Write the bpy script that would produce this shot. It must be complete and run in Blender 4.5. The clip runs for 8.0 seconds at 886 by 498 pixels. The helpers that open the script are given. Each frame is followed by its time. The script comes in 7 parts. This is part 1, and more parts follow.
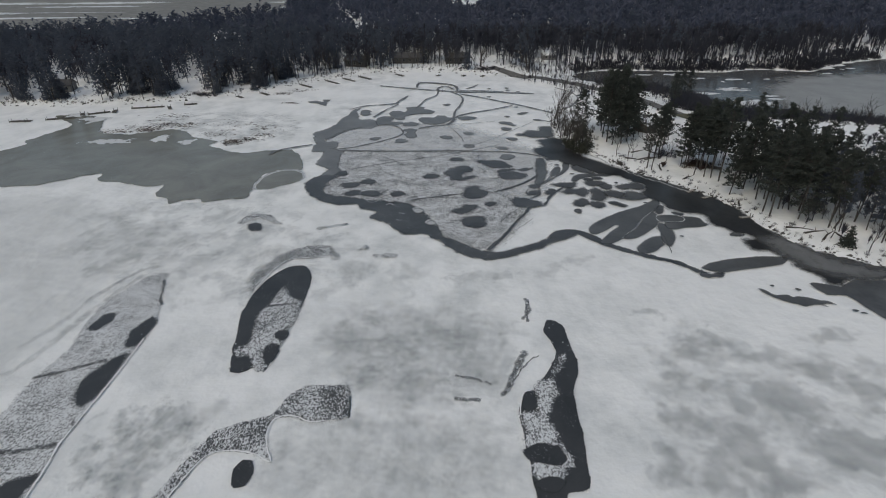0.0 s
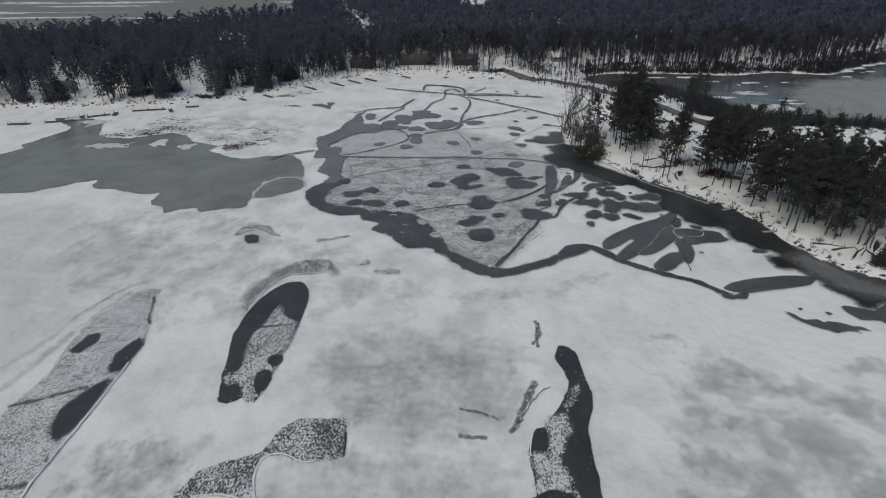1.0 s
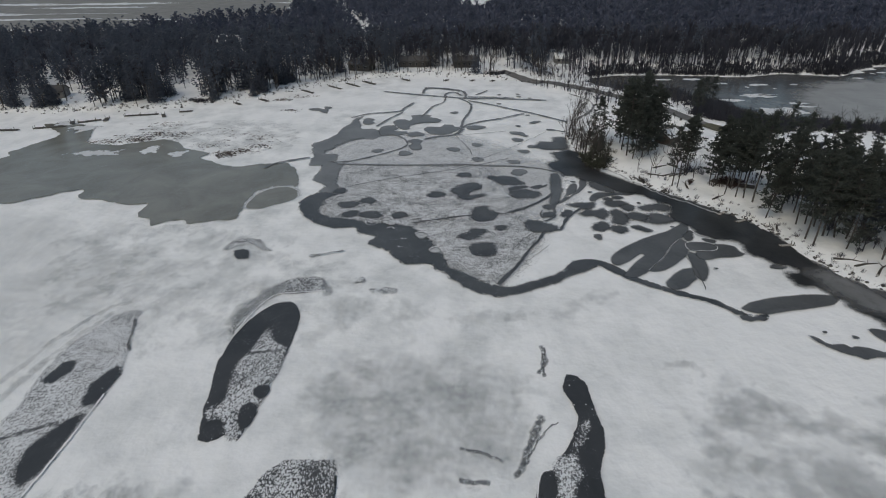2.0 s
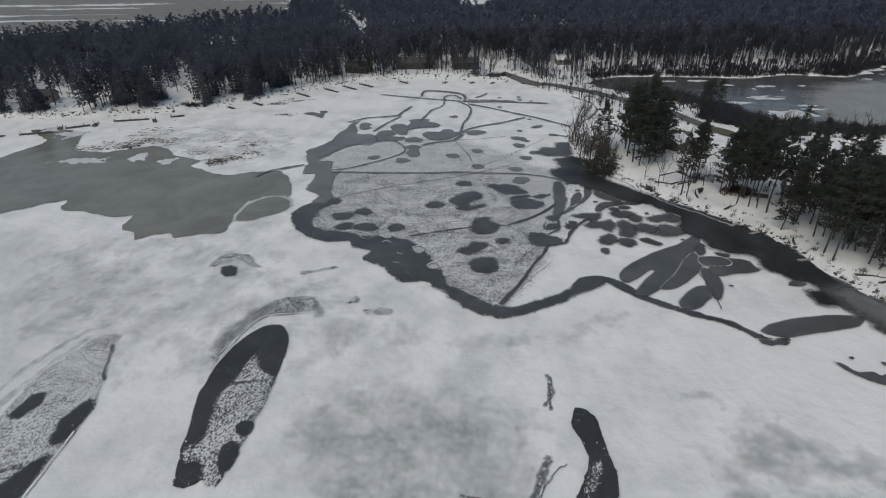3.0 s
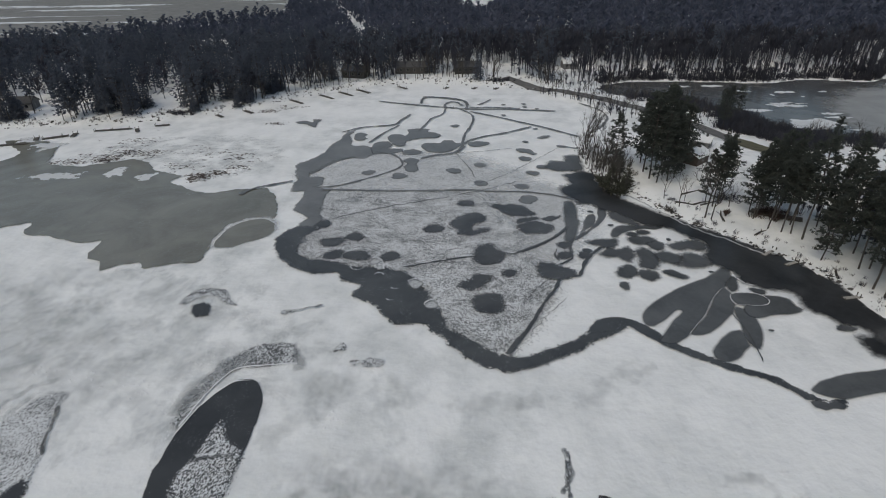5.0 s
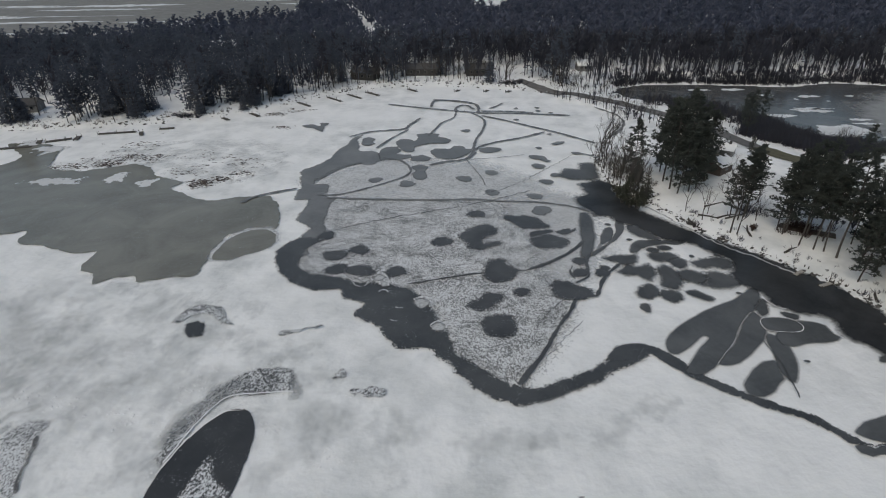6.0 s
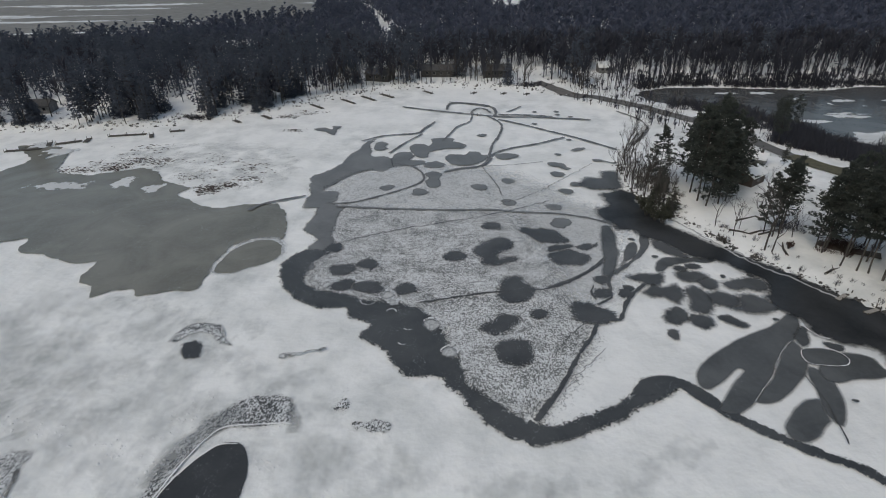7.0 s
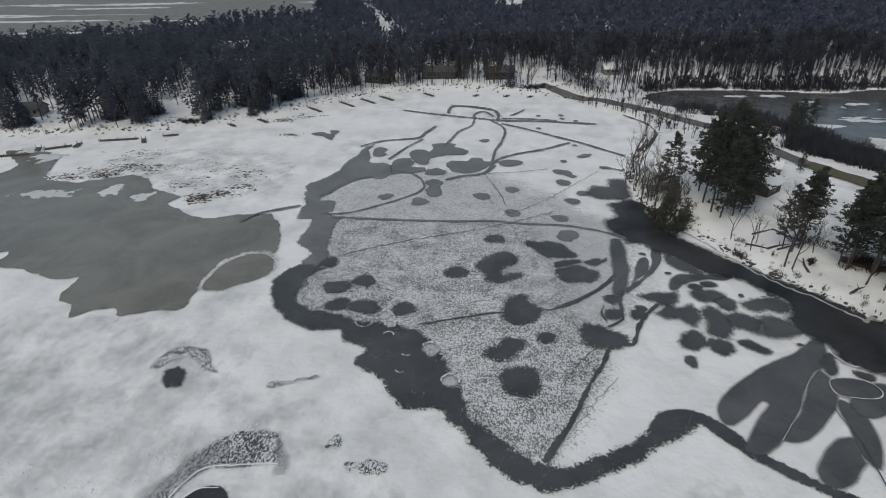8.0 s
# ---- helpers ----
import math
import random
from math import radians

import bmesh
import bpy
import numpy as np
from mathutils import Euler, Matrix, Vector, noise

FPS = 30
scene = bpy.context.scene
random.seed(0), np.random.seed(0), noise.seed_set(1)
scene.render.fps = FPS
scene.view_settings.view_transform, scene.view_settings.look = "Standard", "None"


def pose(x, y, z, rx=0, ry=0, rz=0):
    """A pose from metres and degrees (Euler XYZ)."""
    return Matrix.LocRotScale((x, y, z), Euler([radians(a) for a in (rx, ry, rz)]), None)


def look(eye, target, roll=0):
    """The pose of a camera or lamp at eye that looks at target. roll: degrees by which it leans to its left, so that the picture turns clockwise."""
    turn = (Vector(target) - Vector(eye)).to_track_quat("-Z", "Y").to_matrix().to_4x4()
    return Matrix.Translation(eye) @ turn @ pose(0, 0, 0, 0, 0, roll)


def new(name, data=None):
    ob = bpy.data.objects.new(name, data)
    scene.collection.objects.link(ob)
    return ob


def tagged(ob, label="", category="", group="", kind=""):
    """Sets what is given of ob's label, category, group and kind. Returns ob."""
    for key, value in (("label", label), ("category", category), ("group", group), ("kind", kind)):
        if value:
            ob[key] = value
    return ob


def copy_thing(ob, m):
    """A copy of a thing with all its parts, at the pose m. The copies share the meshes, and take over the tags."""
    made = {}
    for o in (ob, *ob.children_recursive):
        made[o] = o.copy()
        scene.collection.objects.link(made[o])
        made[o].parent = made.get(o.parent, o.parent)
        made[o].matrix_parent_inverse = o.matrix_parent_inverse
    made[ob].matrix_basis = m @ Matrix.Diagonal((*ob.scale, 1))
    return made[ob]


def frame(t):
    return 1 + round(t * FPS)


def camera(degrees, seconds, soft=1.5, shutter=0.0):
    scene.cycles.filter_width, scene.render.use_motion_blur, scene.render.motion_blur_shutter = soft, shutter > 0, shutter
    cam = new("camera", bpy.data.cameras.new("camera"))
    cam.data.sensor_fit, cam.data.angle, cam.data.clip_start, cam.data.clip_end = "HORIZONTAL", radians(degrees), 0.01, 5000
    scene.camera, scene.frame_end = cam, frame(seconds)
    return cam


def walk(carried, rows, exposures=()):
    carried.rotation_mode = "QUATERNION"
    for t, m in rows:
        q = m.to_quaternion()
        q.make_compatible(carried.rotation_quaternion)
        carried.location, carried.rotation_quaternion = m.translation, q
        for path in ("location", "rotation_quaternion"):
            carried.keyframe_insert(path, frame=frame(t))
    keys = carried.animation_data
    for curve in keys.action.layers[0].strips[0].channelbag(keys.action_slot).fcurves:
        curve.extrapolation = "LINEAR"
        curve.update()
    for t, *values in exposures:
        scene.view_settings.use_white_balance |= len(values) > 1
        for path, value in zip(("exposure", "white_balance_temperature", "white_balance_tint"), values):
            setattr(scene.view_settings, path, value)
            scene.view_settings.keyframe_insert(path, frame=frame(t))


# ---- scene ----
cam = camera(79.0, 8.0, 1.0)
PATH = [
    (0, (0.641, -0.678, 51.351), (0.61, 1.073, 50.387), -0.6),
    (0.5, (0.709, 2.466, 51.323), (0.663, 4.217, 50.358), -0.5),
    (1, (0.831, 5.639, 51.291), (0.775, 7.389, 50.326), -0.6),
    (1.5, (0.935, 8.808, 51.283), (0.875, 10.558, 50.318), -0.7),
    (3, (1.11, 18.367, 51.192), (1.048, 20.116, 50.225), -1.0),
    (3.5, (1.195, 21.566, 51.157), (1.13, 23.315, 50.19), -1.0),
    (4, (1.22, 24.817, 51.097), (1.153, 26.566, 50.129), -1.0),
    (4.5, (1.203, 28.064, 51.018), (1.136, 29.813, 50.05), -1.1),
    (6, (1.306, 37.506, 50.71), (1.199, 39.253, 49.742), -1.2),
    (6.5, (1.433, 40.638, 50.656), (1.277, 42.381, 49.688), -1.3),
    (7, (1.421, 43.88, 50.578), (1.257, 45.621, 49.608), -1.4),
    (7.5, (1.248, 46.995, 50.542), (1.08, 48.735, 49.571), -1.4),
    (8, (1.023, 50.037, 50.546), (0.854, 51.776, 49.573), -1.4),
]
walk(cam, [(t, look(eye, target, roll)) for t, eye, target, roll in PATH], [(0, 0.22, 7800, 7), (4, 0.27, 7800, 7), (6, 0.27, 7800, 7), (8, 0.36, 7800, 7)])

# ---- world, sun ----
SUN_AZIMUTH = radians(215)
world = bpy.data.worlds.new("winter_sky")
scene.world = world
world.use_nodes = True
_wn = world.node_tree.nodes
_sky = _wn.new("ShaderNodeTexSky")
_sky.sky_type = "NISHITA"
_sky.sun_disc = False
_sky.sun_elevation = radians(50)
_sky.sun_rotation = SUN_AZIMUTH
_sky.air_density = 1.0
_sky.dust_density = 1.4
_sky.ozone_density = 0.6
world.node_tree.links.new(_sky.outputs[0], _wn["Background"].inputs[0])
_wn["Background"].inputs[1].default_value = 0.1
sun_data = bpy.data.lights.new("sun", "SUN")
sun_data.energy = 0.6
sun_data.angle = radians(40)
sun_data.color = (1.0, 0.995, 0.985)
sun = new("sun", sun_data)
sun.matrix_world = look((0, 0, 100), (-math.sin(SUN_AZIMUTH), -math.cos(SUN_AZIMUTH), 100 - math.tan(radians(50))))


# ---- materials ----
class Nodes:
    """A short way to write node trees."""

    def __init__(self, name):
        self.mat = bpy.data.materials.new(name)
        self.mat.use_nodes = True
        self.tree = self.mat.node_tree
        self.tree.nodes.clear()
        self.out = self.tree.nodes.new("ShaderNodeOutputMaterial")

    def put(self, socket, value):
        """Links a socket or sets a value."""
        if isinstance(value, bpy.types.NodeSocket):
            self.tree.links.new(value, socket)
        elif isinstance(value, (tuple, list)) and len(value) == 3 and socket.type == "RGBA":
            socket.default_value = (*value, 1)
        else:
            socket.default_value = value

    def coords(self):
        return self.tree.nodes.new("ShaderNodeTexCoord").outputs["Object"]

    def noise(self, scale, detail=3.0, rough=0.55, distort=0.0, vector=None, stretch=None):
        n = self.tree.nodes.new("ShaderNodeTexNoise")
        n.inputs["Scale"].default_value = scale
        n.inputs["Detail"].default_value = detail
        n.inputs["Roughness"].default_value = rough
        n.inputs["Distortion"].default_value = distort
        v = vector or self.coords()
        if stretch:
            m = self.tree.nodes.new("ShaderNodeMapping")
            m.inputs["Scale"].default_value = stretch
            self.tree.links.new(v, m.inputs["Vector"])
            v = m.outputs[0]
        self.tree.links.new(v, n.inputs["Vector"])
        return n.outputs["Fac"]

    def attr(self, name):
        a = self.tree.nodes.new("ShaderNodeAttribute")
        a.attribute_name = name
        return a.outputs["Fac"]

    def math(self, op, a, b=0.0):
        n = self.tree.nodes.new("ShaderNodeMath")
        n.operation = op
        self.put(n.inputs[0], a)
        self.put(n.inputs[1], b)
        return n.outputs[0]

    def ramp(self, v, lo, hi, out_lo=0.0, out_hi=1.0):
        n = self.tree.nodes.new("ShaderNodeMapRange")
        n.clamp = True
        for i, x in enumerate((v, lo, hi, out_lo, out_hi)):
            self.put(n.inputs[i], x)
        return n.outputs[0]

    def mix(self, fac, a, b):
        n = self.tree.nodes.new("ShaderNodeMix")
        n.data_type = "RGBA"
        self.put(n.inputs["Factor"], fac)
        self.put(n.inputs[6], a)
        self.put(n.inputs[7], b)
        return n.outputs[2]

    def bump(self, height, strength, distance):
        n = self.tree.nodes.new("ShaderNodeBump")
        n.inputs["Strength"].default_value = strength
        n.inputs["Distance"].default_value = distance
        self.tree.links.new(height, n.inputs["Height"])
        return n.outputs[0]

    def surface(self, colour, rough=0.8, normal=None, spec=0.3, alpha=None, metal=0.0):
        b = self.tree.nodes.new("ShaderNodeBsdfPrincipled")
        self.put(b.inputs["Base Color"], colour)
        self.put(b.inputs["Roughness"], rough)
        self.put(b.inputs["Metallic"], metal)
        self.put(b.inputs["Specular IOR Level"], spec)
        if normal:
            self.put(b.inputs["Normal"], normal)
        if alpha is not None:
            self.put(b.inputs["Alpha"], alpha)
        self.tree.links.new(b.outputs[0], self.out.inputs[0])
        return self.mat

    def random(self):
        return self.tree.nodes.new("ShaderNodeObjectInfo").outputs["Random"]

    def island(self):
        return self.tree.nodes.new("ShaderNodeNewGeometry").outputs["Random Per Island"]


SNOW = (0.875, 0.89, 0.888)


def snow_material():
    """Wind-packed snow: wide soaked zones, soft puffs and drifts shaded by colour, thin spots, crumbs."""
    n = Nodes("snow")
    zone = n.ramp(n.noise(0.02, 4, 0.55, 0.2), 0.36, 0.64)
    puff = n.ramp(n.noise(0.13, 8, 0.55, 0.08, stretch=(1, 0.8, 1)), 0.40, 0.66)
    thin = n.ramp(n.noise(0.55, 6, 0.6, 0.1, stretch=(0.8, 0.8, 1)), 0.50, 0.70)
    blow = n.ramp(n.noise(0.3, 6, 0.6, 0.1, stretch=(0.8, 1, 1)), 0.50, 0.62)
    grain = n.noise(2.4, 5, 0.68)
    # besides soaking, puff and blow put the snow's relief shading into the colour
    wet = n.math("MULTIPLY", puff, n.math("ADD", n.math("MULTIPLY", zone, 0.7), 0.12))
    c = n.mix(wet, SNOW, (0.51, 0.54, 0.543))
    c = n.mix(n.math("MULTIPLY", thin, n.math("ADD", n.math("MULTIPLY", wet, 0.5), 0.05)), c, (0.45, 0.48, 0.485))
    c = n.mix(n.math("MULTIPLY", blow, n.math("MULTIPLY", wet, 0.6)), c, SNOW)
    c = n.mix(n.ramp(grain, 0.58, 0.78, 0, 0.14), c, (0.5, 0.52, 0.54))
    h = n.math("ADD", n.noise(0.22, 4, 0.5), n.math("ADD", n.math("MULTIPLY", n.noise(0.8, 5, 0.6), 0.22), n.math("MULTIPLY", grain, 0.05)))
    return n.surface(c, 0.75, n.bump(h, 0.45, 0.9), 0.2)


def ice_material(name, dark, pale, rough, speckle=None, fringe=3.0, ragged=0.9, spec=0.4, most=1.0, soft=0.05, grain=3.2, frosty=0.55, thin=None):
    """Ice or slush that ends in a ragged fringe: the point attribute edge runs from 0 outside to 1 inside."""
    n = Nodes(name)
    c = n.mix(n.ramp(n.noise(0.09, 5, 0.6, 0.8), 0.35, 0.7), dark, pale)
    c = n.mix(n.ramp(n.noise(1.3, 5, 0.7), 0.45, 0.8, 0, 0.5), c, pale)
    if speckle:
        low, high = speckle
        s = n.math("ADD", n.noise(grain, 4, 0.66, 0.3, stretch=(1, 0.62, 1)), n.math("MULTIPLY", n.math("SUBTRACT", n.noise(0.2, 5, 0.65), 0.17), 0.3))
        s = n.math("ADD", s, n.math("MULTIPLY", n.math("SUBTRACT", n.noise(1.1, 4, 0.65), 0.5), 0.2))
        c = n.mix(n.ramp(s, low, high), c, (0.72, 0.74, 0.75))
    frost = n.ramp(n.noise(4.0, 4, 0.75), 0.60, 0.70)
    frost = n.math("MULTIPLY", frost, n.ramp(n.noise(0.3, 3, 0.6), frosty, frosty + 0.12))
    c = n.mix(frost, c, (0.55, 0.57, 0.59))
    wob = n.math("SUBTRACT", n.noise(fringe, 5, 0.75), 0.5)
    e = n.math("ADD", n.attr("edge"), n.math("MULTIPLY", wob, ragged))
    a = n.ramp(e, 0.5 - soft, 0.5 + soft, 0.0, most)
    if thin:
        rim, reach = thin
        c = n.mix(n.ramp(n.math("ADD", e, n.math("MULTIPLY", n.math("SUBTRACT", n.noise(0.7, 4, 0.7), 0.5), 0.5)), 0.5, reach), rim, c)
    return n.surface(c, rough, n.bump(n.noise(1.1, 3), 0.08, 0.1), spec, a)


def wet_snow_material(name, scale, low, high, most, stretch=None):
    n = Nodes(name)
    k = n.noise(scale, 9, 0.62, 0.08, stretch=stretch)
    k = n.math("ADD", k, n.math("MULTIPLY", n.math("SUBTRACT", n.attr("edge"), 1.0), 0.35))
    a = n.ramp(k, low, high, 0.0, most)
    a = n.math("MULTIPLY", a, n.ramp(n.noise(0.9, 6, 0.75), 0.3, 0.6, 0.35, 1.0))
    a = n.math("MULTIPLY", a, n.ramp(n.attr("edge"), 0.02, 0.5))
    return n.surface((0.36, 0.385, 0.39), 0.6, None, 0.3, a)


def bark_material(name, a, b, scale=6):
    n = Nodes(name)
    k = n.noise(scale, 4, 0.6, stretch=(1, 1, 0.2))
    c = n.mix(k, a, b)
    return n.surface(n.mix(n.math("MULTIPLY", n.random(), 0.5), c, b), 0.9, n.bump(k, 0.5, 0.05), 0.1)


def leaf_material(name, a, b, c3, through_light=0.4):
    """Thin leaves, needles or twigs that let part of the light through."""
    n = Nodes(name)
    c = n.mix(n.island(), a, b)
    c = n.mix(n.math("MULTIPLY", n.random(), 0.6), c, c3)
    c = n.mix(n.ramp(n.noise(0.5, 2), 0.4, 0.7, 0, 0.5), c, a)
    front = n.tree.nodes.new("ShaderNodeBsdfDiffuse")
    back = n.tree.nodes.new("ShaderNodeBsdfTranslucent")
    both = n.tree.nodes.new("ShaderNodeMixShader")
    both.inputs[0].default_value = through_light
    n.put(front.inputs["Color"], c)
    n.put(back.inputs["Color"], c)
    n.put(both.inputs[1], front.outputs[0])
    n.put(both.inputs[2], back.outputs[0])
    n.tree.links.new(both.outputs[0], n.out.inputs[0])
    return n.mat


def plain_material(name, a, b, scale=2.0, rough=0.8, spec=0.2, stretch=None, metal=0.0):
    n = Nodes(name)
    k = n.noise(scale, 5, 0.6, stretch=stretch)
    c = n.mix(n.ramp(k, 0.3, 0.7), a, b)
    c = n.mix(n.ramp(n.noise(scale * 7, 3), 0.45, 0.8, 0, 0.4), c, a)
    return n.surface(c, rough, n.bump(k, 0.3, 0.03), spec, None, metal)


M_SNOW = snow_material()
M_CRUMB = plain_material("clean_snow", (0.74, 0.76, 0.77), (0.86, 0.87, 0.88), 1.5, 0.7)
M_RIM = ice_material("snow_rim", (0.84, 0.85, 0.86), (0.88, 0.89, 0.9), 0.7, None, 2.0, 1.0, soft=0.1)
M_POND = ice_material("grey_slush_ice", (0.15, 0.146, 0.117), (0.235, 0.228, 0.192), 0.24, None, 1.2, 0.8, 0.7, frosty=0.56)
M_DARK = ice_material("black_ice", (0.036, 0.039, 0.041), (0.062, 0.065, 0.067), 0.3, None, 5.0, 1.7, frosty=0.5)
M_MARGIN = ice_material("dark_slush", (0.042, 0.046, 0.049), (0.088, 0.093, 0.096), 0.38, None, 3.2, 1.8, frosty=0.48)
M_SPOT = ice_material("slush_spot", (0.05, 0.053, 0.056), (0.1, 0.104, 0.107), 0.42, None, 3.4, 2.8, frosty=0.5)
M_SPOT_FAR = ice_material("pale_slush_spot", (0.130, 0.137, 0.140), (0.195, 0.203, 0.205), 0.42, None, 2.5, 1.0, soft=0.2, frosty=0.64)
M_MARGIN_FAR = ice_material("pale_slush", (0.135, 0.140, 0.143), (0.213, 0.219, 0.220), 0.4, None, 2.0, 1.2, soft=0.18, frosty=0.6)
M_BLUR = ice_material("soaked_snow_spot", (0.052, 0.056, 0.058), (0.112, 0.117, 0.12), 0.45, None, 2.4, 1.5, soft=0.3, frosty=0.62)
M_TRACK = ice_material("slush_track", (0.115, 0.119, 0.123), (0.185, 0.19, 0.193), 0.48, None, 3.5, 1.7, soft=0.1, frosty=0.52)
M_CRACK = ice_material("soaked_crack", (0.055, 0.058, 0.061), (0.13, 0.135, 0.138), 0.55, (0.62, 0.74), 1.3, 2.2, soft=0.5, most=0.75)
M_PETAL = ice_material("wet_grey_ice", (0.062, 0.067, 0.069), (0.14, 0.147, 0.149), 0.4, None, 3.0, 0.3, soft=0.22, frosty=0.66, thin=((0.12, 0.126, 0.128), 0.75))
M_SLICK = ice_material("wet_dark_slush", (0.058, 0.062, 0.065), (0.13, 0.136, 0.138), 0.4, None, 1.6, 0.6, soft=0.15, frosty=0.66)
M_SPECKLE = ice_material("speckled_ice", (0.115, 0.121, 0.122), (0.17, 0.176, 0.177), 0.55, (0.55, 0.636), 2.5, 1.8, 0.15, grain=5.6, frosty=0.8)
M_MOTTLE = ice_material("grainy_black_ice", (0.05, 0.053, 0.056), (0.1, 0.105, 0.108), 0.4, (0.61, 0.69), 3.0, 2.2, grain=5.0)
M_SPECKLE_NEAR = ice_material("snow_dusted_ice", (0.035, 0.038, 0.04), (0.07, 0.075, 0.08), 0.42, (0.572, 0.622), 4.0, 1.8, grain=5.6)
M_DUST = ice_material("snow_covered_strip", (0.09, 0.095, 0.10), (0.17, 0.175, 0.18), 0.5, (0.528, 0.615), 4.0, 1.8, grain=5.6)
M_VEIL = ice_material("thin_snow_on_ice", (0.30, 0.315, 0.32), (0.44, 0.45, 0.455), 0.6, (0.46, 0.66), 2.0, 1.2, most=0.75, soft=0.4, grain=3.6)
M_PALE = ice_material("pale_grey_sheet", (0.25, 0.255, 0.25), (0.33, 0.335, 0.33), 0.45, None, 0.12, 0.9, 0.2, most=0.95, soft=0.25)
M_WATER = ice_material("open_channel_ice", (0.016, 0.018, 0.02), (0.062, 0.065, 0.069), 0.34, None, 1.2, 0.7, 0.22, soft=0.22, frosty=0.68)
M_LAKE = ice_material("half_frozen_water", (0.058, 0.06, 0.061), (0.12, 0.122, 0.121), 0.22, None, 0.6, 0.8, 0.16, frosty=0.66)
M_FLOE = ice_material("snowy_floe", (0.55, 0.57, 0.58), (0.74, 0.76, 0.77), 0.7, None, 0.9, 1.8, soft=0.1)
M_MARSH = ice_material("bare_marsh_ice", (0.14, 0.132, 0.12), (0.235, 0.225, 0.208), 0.6, None, 0.05, 0.5)
M_SOAK = ice_material("soaked_snow", (0.30, 0.32, 0.325), (0.45, 0.47, 0.475), 0.6, None, 0.5, 1.1, most=0.3, soft=0.24)
M_STREAK = wet_snow_material("mottled_wet_snow", 0.35, 0.28, 0.62, 0.36, (0.8, 0.8, 1))
M_HOLLOW = wet_snow_material("hollow_wet_snow", 0.45, 0.40, 0.66, 0.6, (1, 0.7, 1))
M_BLOWN = ice_material("blown_snow_on_ice", (0.52, 0.54, 0.545), (0.68, 0.695, 0.7), 0.7, (0.5, 0.7), 1.2, 1.2, 0.2, most=0.72, soft=0.5, grain=4.5)
M_SHELF = ice_material("pale_shelf_ice", (0.4, 0.415, 0.42), (0.62, 0.635, 0.64), 0.6, None, 0.9, 2.4, most=0.85, soft=0.2)
M_SMEAR = ice_material("shaded_wet_snow_smear", (0.22, 0.235, 0.238), (0.42, 0.435, 0.44), 0.6, None, 0.45, 1.7, most=0.5, soft=0.6)
M_MILK = wet_snow_material("milky_wet_snow", 0.07, 0.2, 0.56, 0.2)
M_CLOUD = wet_snow_material("clouded_wet_snow", 0.2, 0.42, 0.64, 0.36, (1, 0.8, 1))
M_HAZE = ice_material("grey_film_on_ice", (0.15, 0.155, 0.158), (0.25, 0.256, 0.258), 0.4, None, 0.5, 1.1, 0.3, soft=0.5, most=0.85)
M_WET = wet_snow_material("wet_snow", 0.3, 0.24, 0.58, 0.36, (0.9, 0.8, 1))
M_WET_BLOTCH = wet_snow_material("blotched_wet_snow", 0.2, 0.44, 0.60, 0.26, (0.9, 1, 1))
M_BARK = bark_material("grey_bark", (0.049, 0.044, 0.042), (0.095, 0.088, 0.082))
M_TWIG = bark_material("bare_twigs", (0.074, 0.069, 0.066), (0.115, 0.108, 0.103))
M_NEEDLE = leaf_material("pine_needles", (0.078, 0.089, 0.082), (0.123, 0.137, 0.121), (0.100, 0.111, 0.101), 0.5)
# aerial haze is put into the colour of these two distant crowns
M_HAZED_GREEN = leaf_material("hazed_distant_evergreens", (0.101, 0.116, 0.159), (0.120, 0.137, 0.179), (0.110, 0.127, 0.169), 0.5)
M_HAZED_GREY = leaf_material("hazed_distant_bare_crowns", (0.114, 0.125, 0.166), (0.134, 0.146, 0.187), (0.124, 0.136, 0.177), 0.5)
M_GREYWOOD = leaf_material("far_bare_crowns", (0.080, 0.082, 0.097), (0.099, 0.100, 0.117), (0.090, 0.091, 0.106), 0.5)
M_SHRUB = leaf_material("dull_shrub_leaves", (0.085, 0.09, 0.073), (0.13, 0.133, 0.105), (0.105, 0.105, 0.088), 0.5)
M_CEDAR = leaf_material("olive_cedar_leaves", (0.085, 0.09, 0.074), (0.13, 0.134, 0.108), (0.11, 0.11, 0.093), 0.5)
M_RED_SHRUB = leaf_material("reddish_twigs", (0.085, 0.058, 0.054), (0.11, 0.075, 0.068), (0.09, 0.065, 0.058))
# haze over the shore woods, put into the base colour as a blue lift
M_HAZED_FOREST = leaf_material("hazed_forest_crowns", (0.121, 0.138, 0.172), (0.144, 0.161, 0.197), (0.133, 0.150, 0.186), 0.5)
M_ROCK = plain_material("shore_stone", (0.055, 0.054, 0.053), (0.13, 0.127, 0.122), 1.5, 0.9)
M_ROAD = plain_material("wet_road", (0.11, 0.11, 0.11), (0.17, 0.165, 0.16), 0.4, 0.7)
M_GRASS = plain_material("dead_grass", (0.085, 0.082, 0.058), (0.14, 0.132, 0.092), 0.9, 0.95)
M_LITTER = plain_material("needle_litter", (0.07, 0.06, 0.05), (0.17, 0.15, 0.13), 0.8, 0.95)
M_WOOD = plain_material("weathered_wood", (0.07, 0.066, 0.062), (0.13, 0.122, 0.113), 3.0, 0.85)
M_PLANK = plain_material("pale_planks", (0.3, 0.29, 0.27), (0.42, 0.41, 0.39), 3.0, 0.85)
M_WALL = plain_material("brown_siding", (0.075, 0.062, 0.054), (0.11, 0.092, 0.08), 1.5, 0.8)
M_WALL_DARK = plain_material("dark_weathered_siding", (0.05, 0.048, 0.046), (0.085, 0.082, 0.078), 1.5, 0.85)
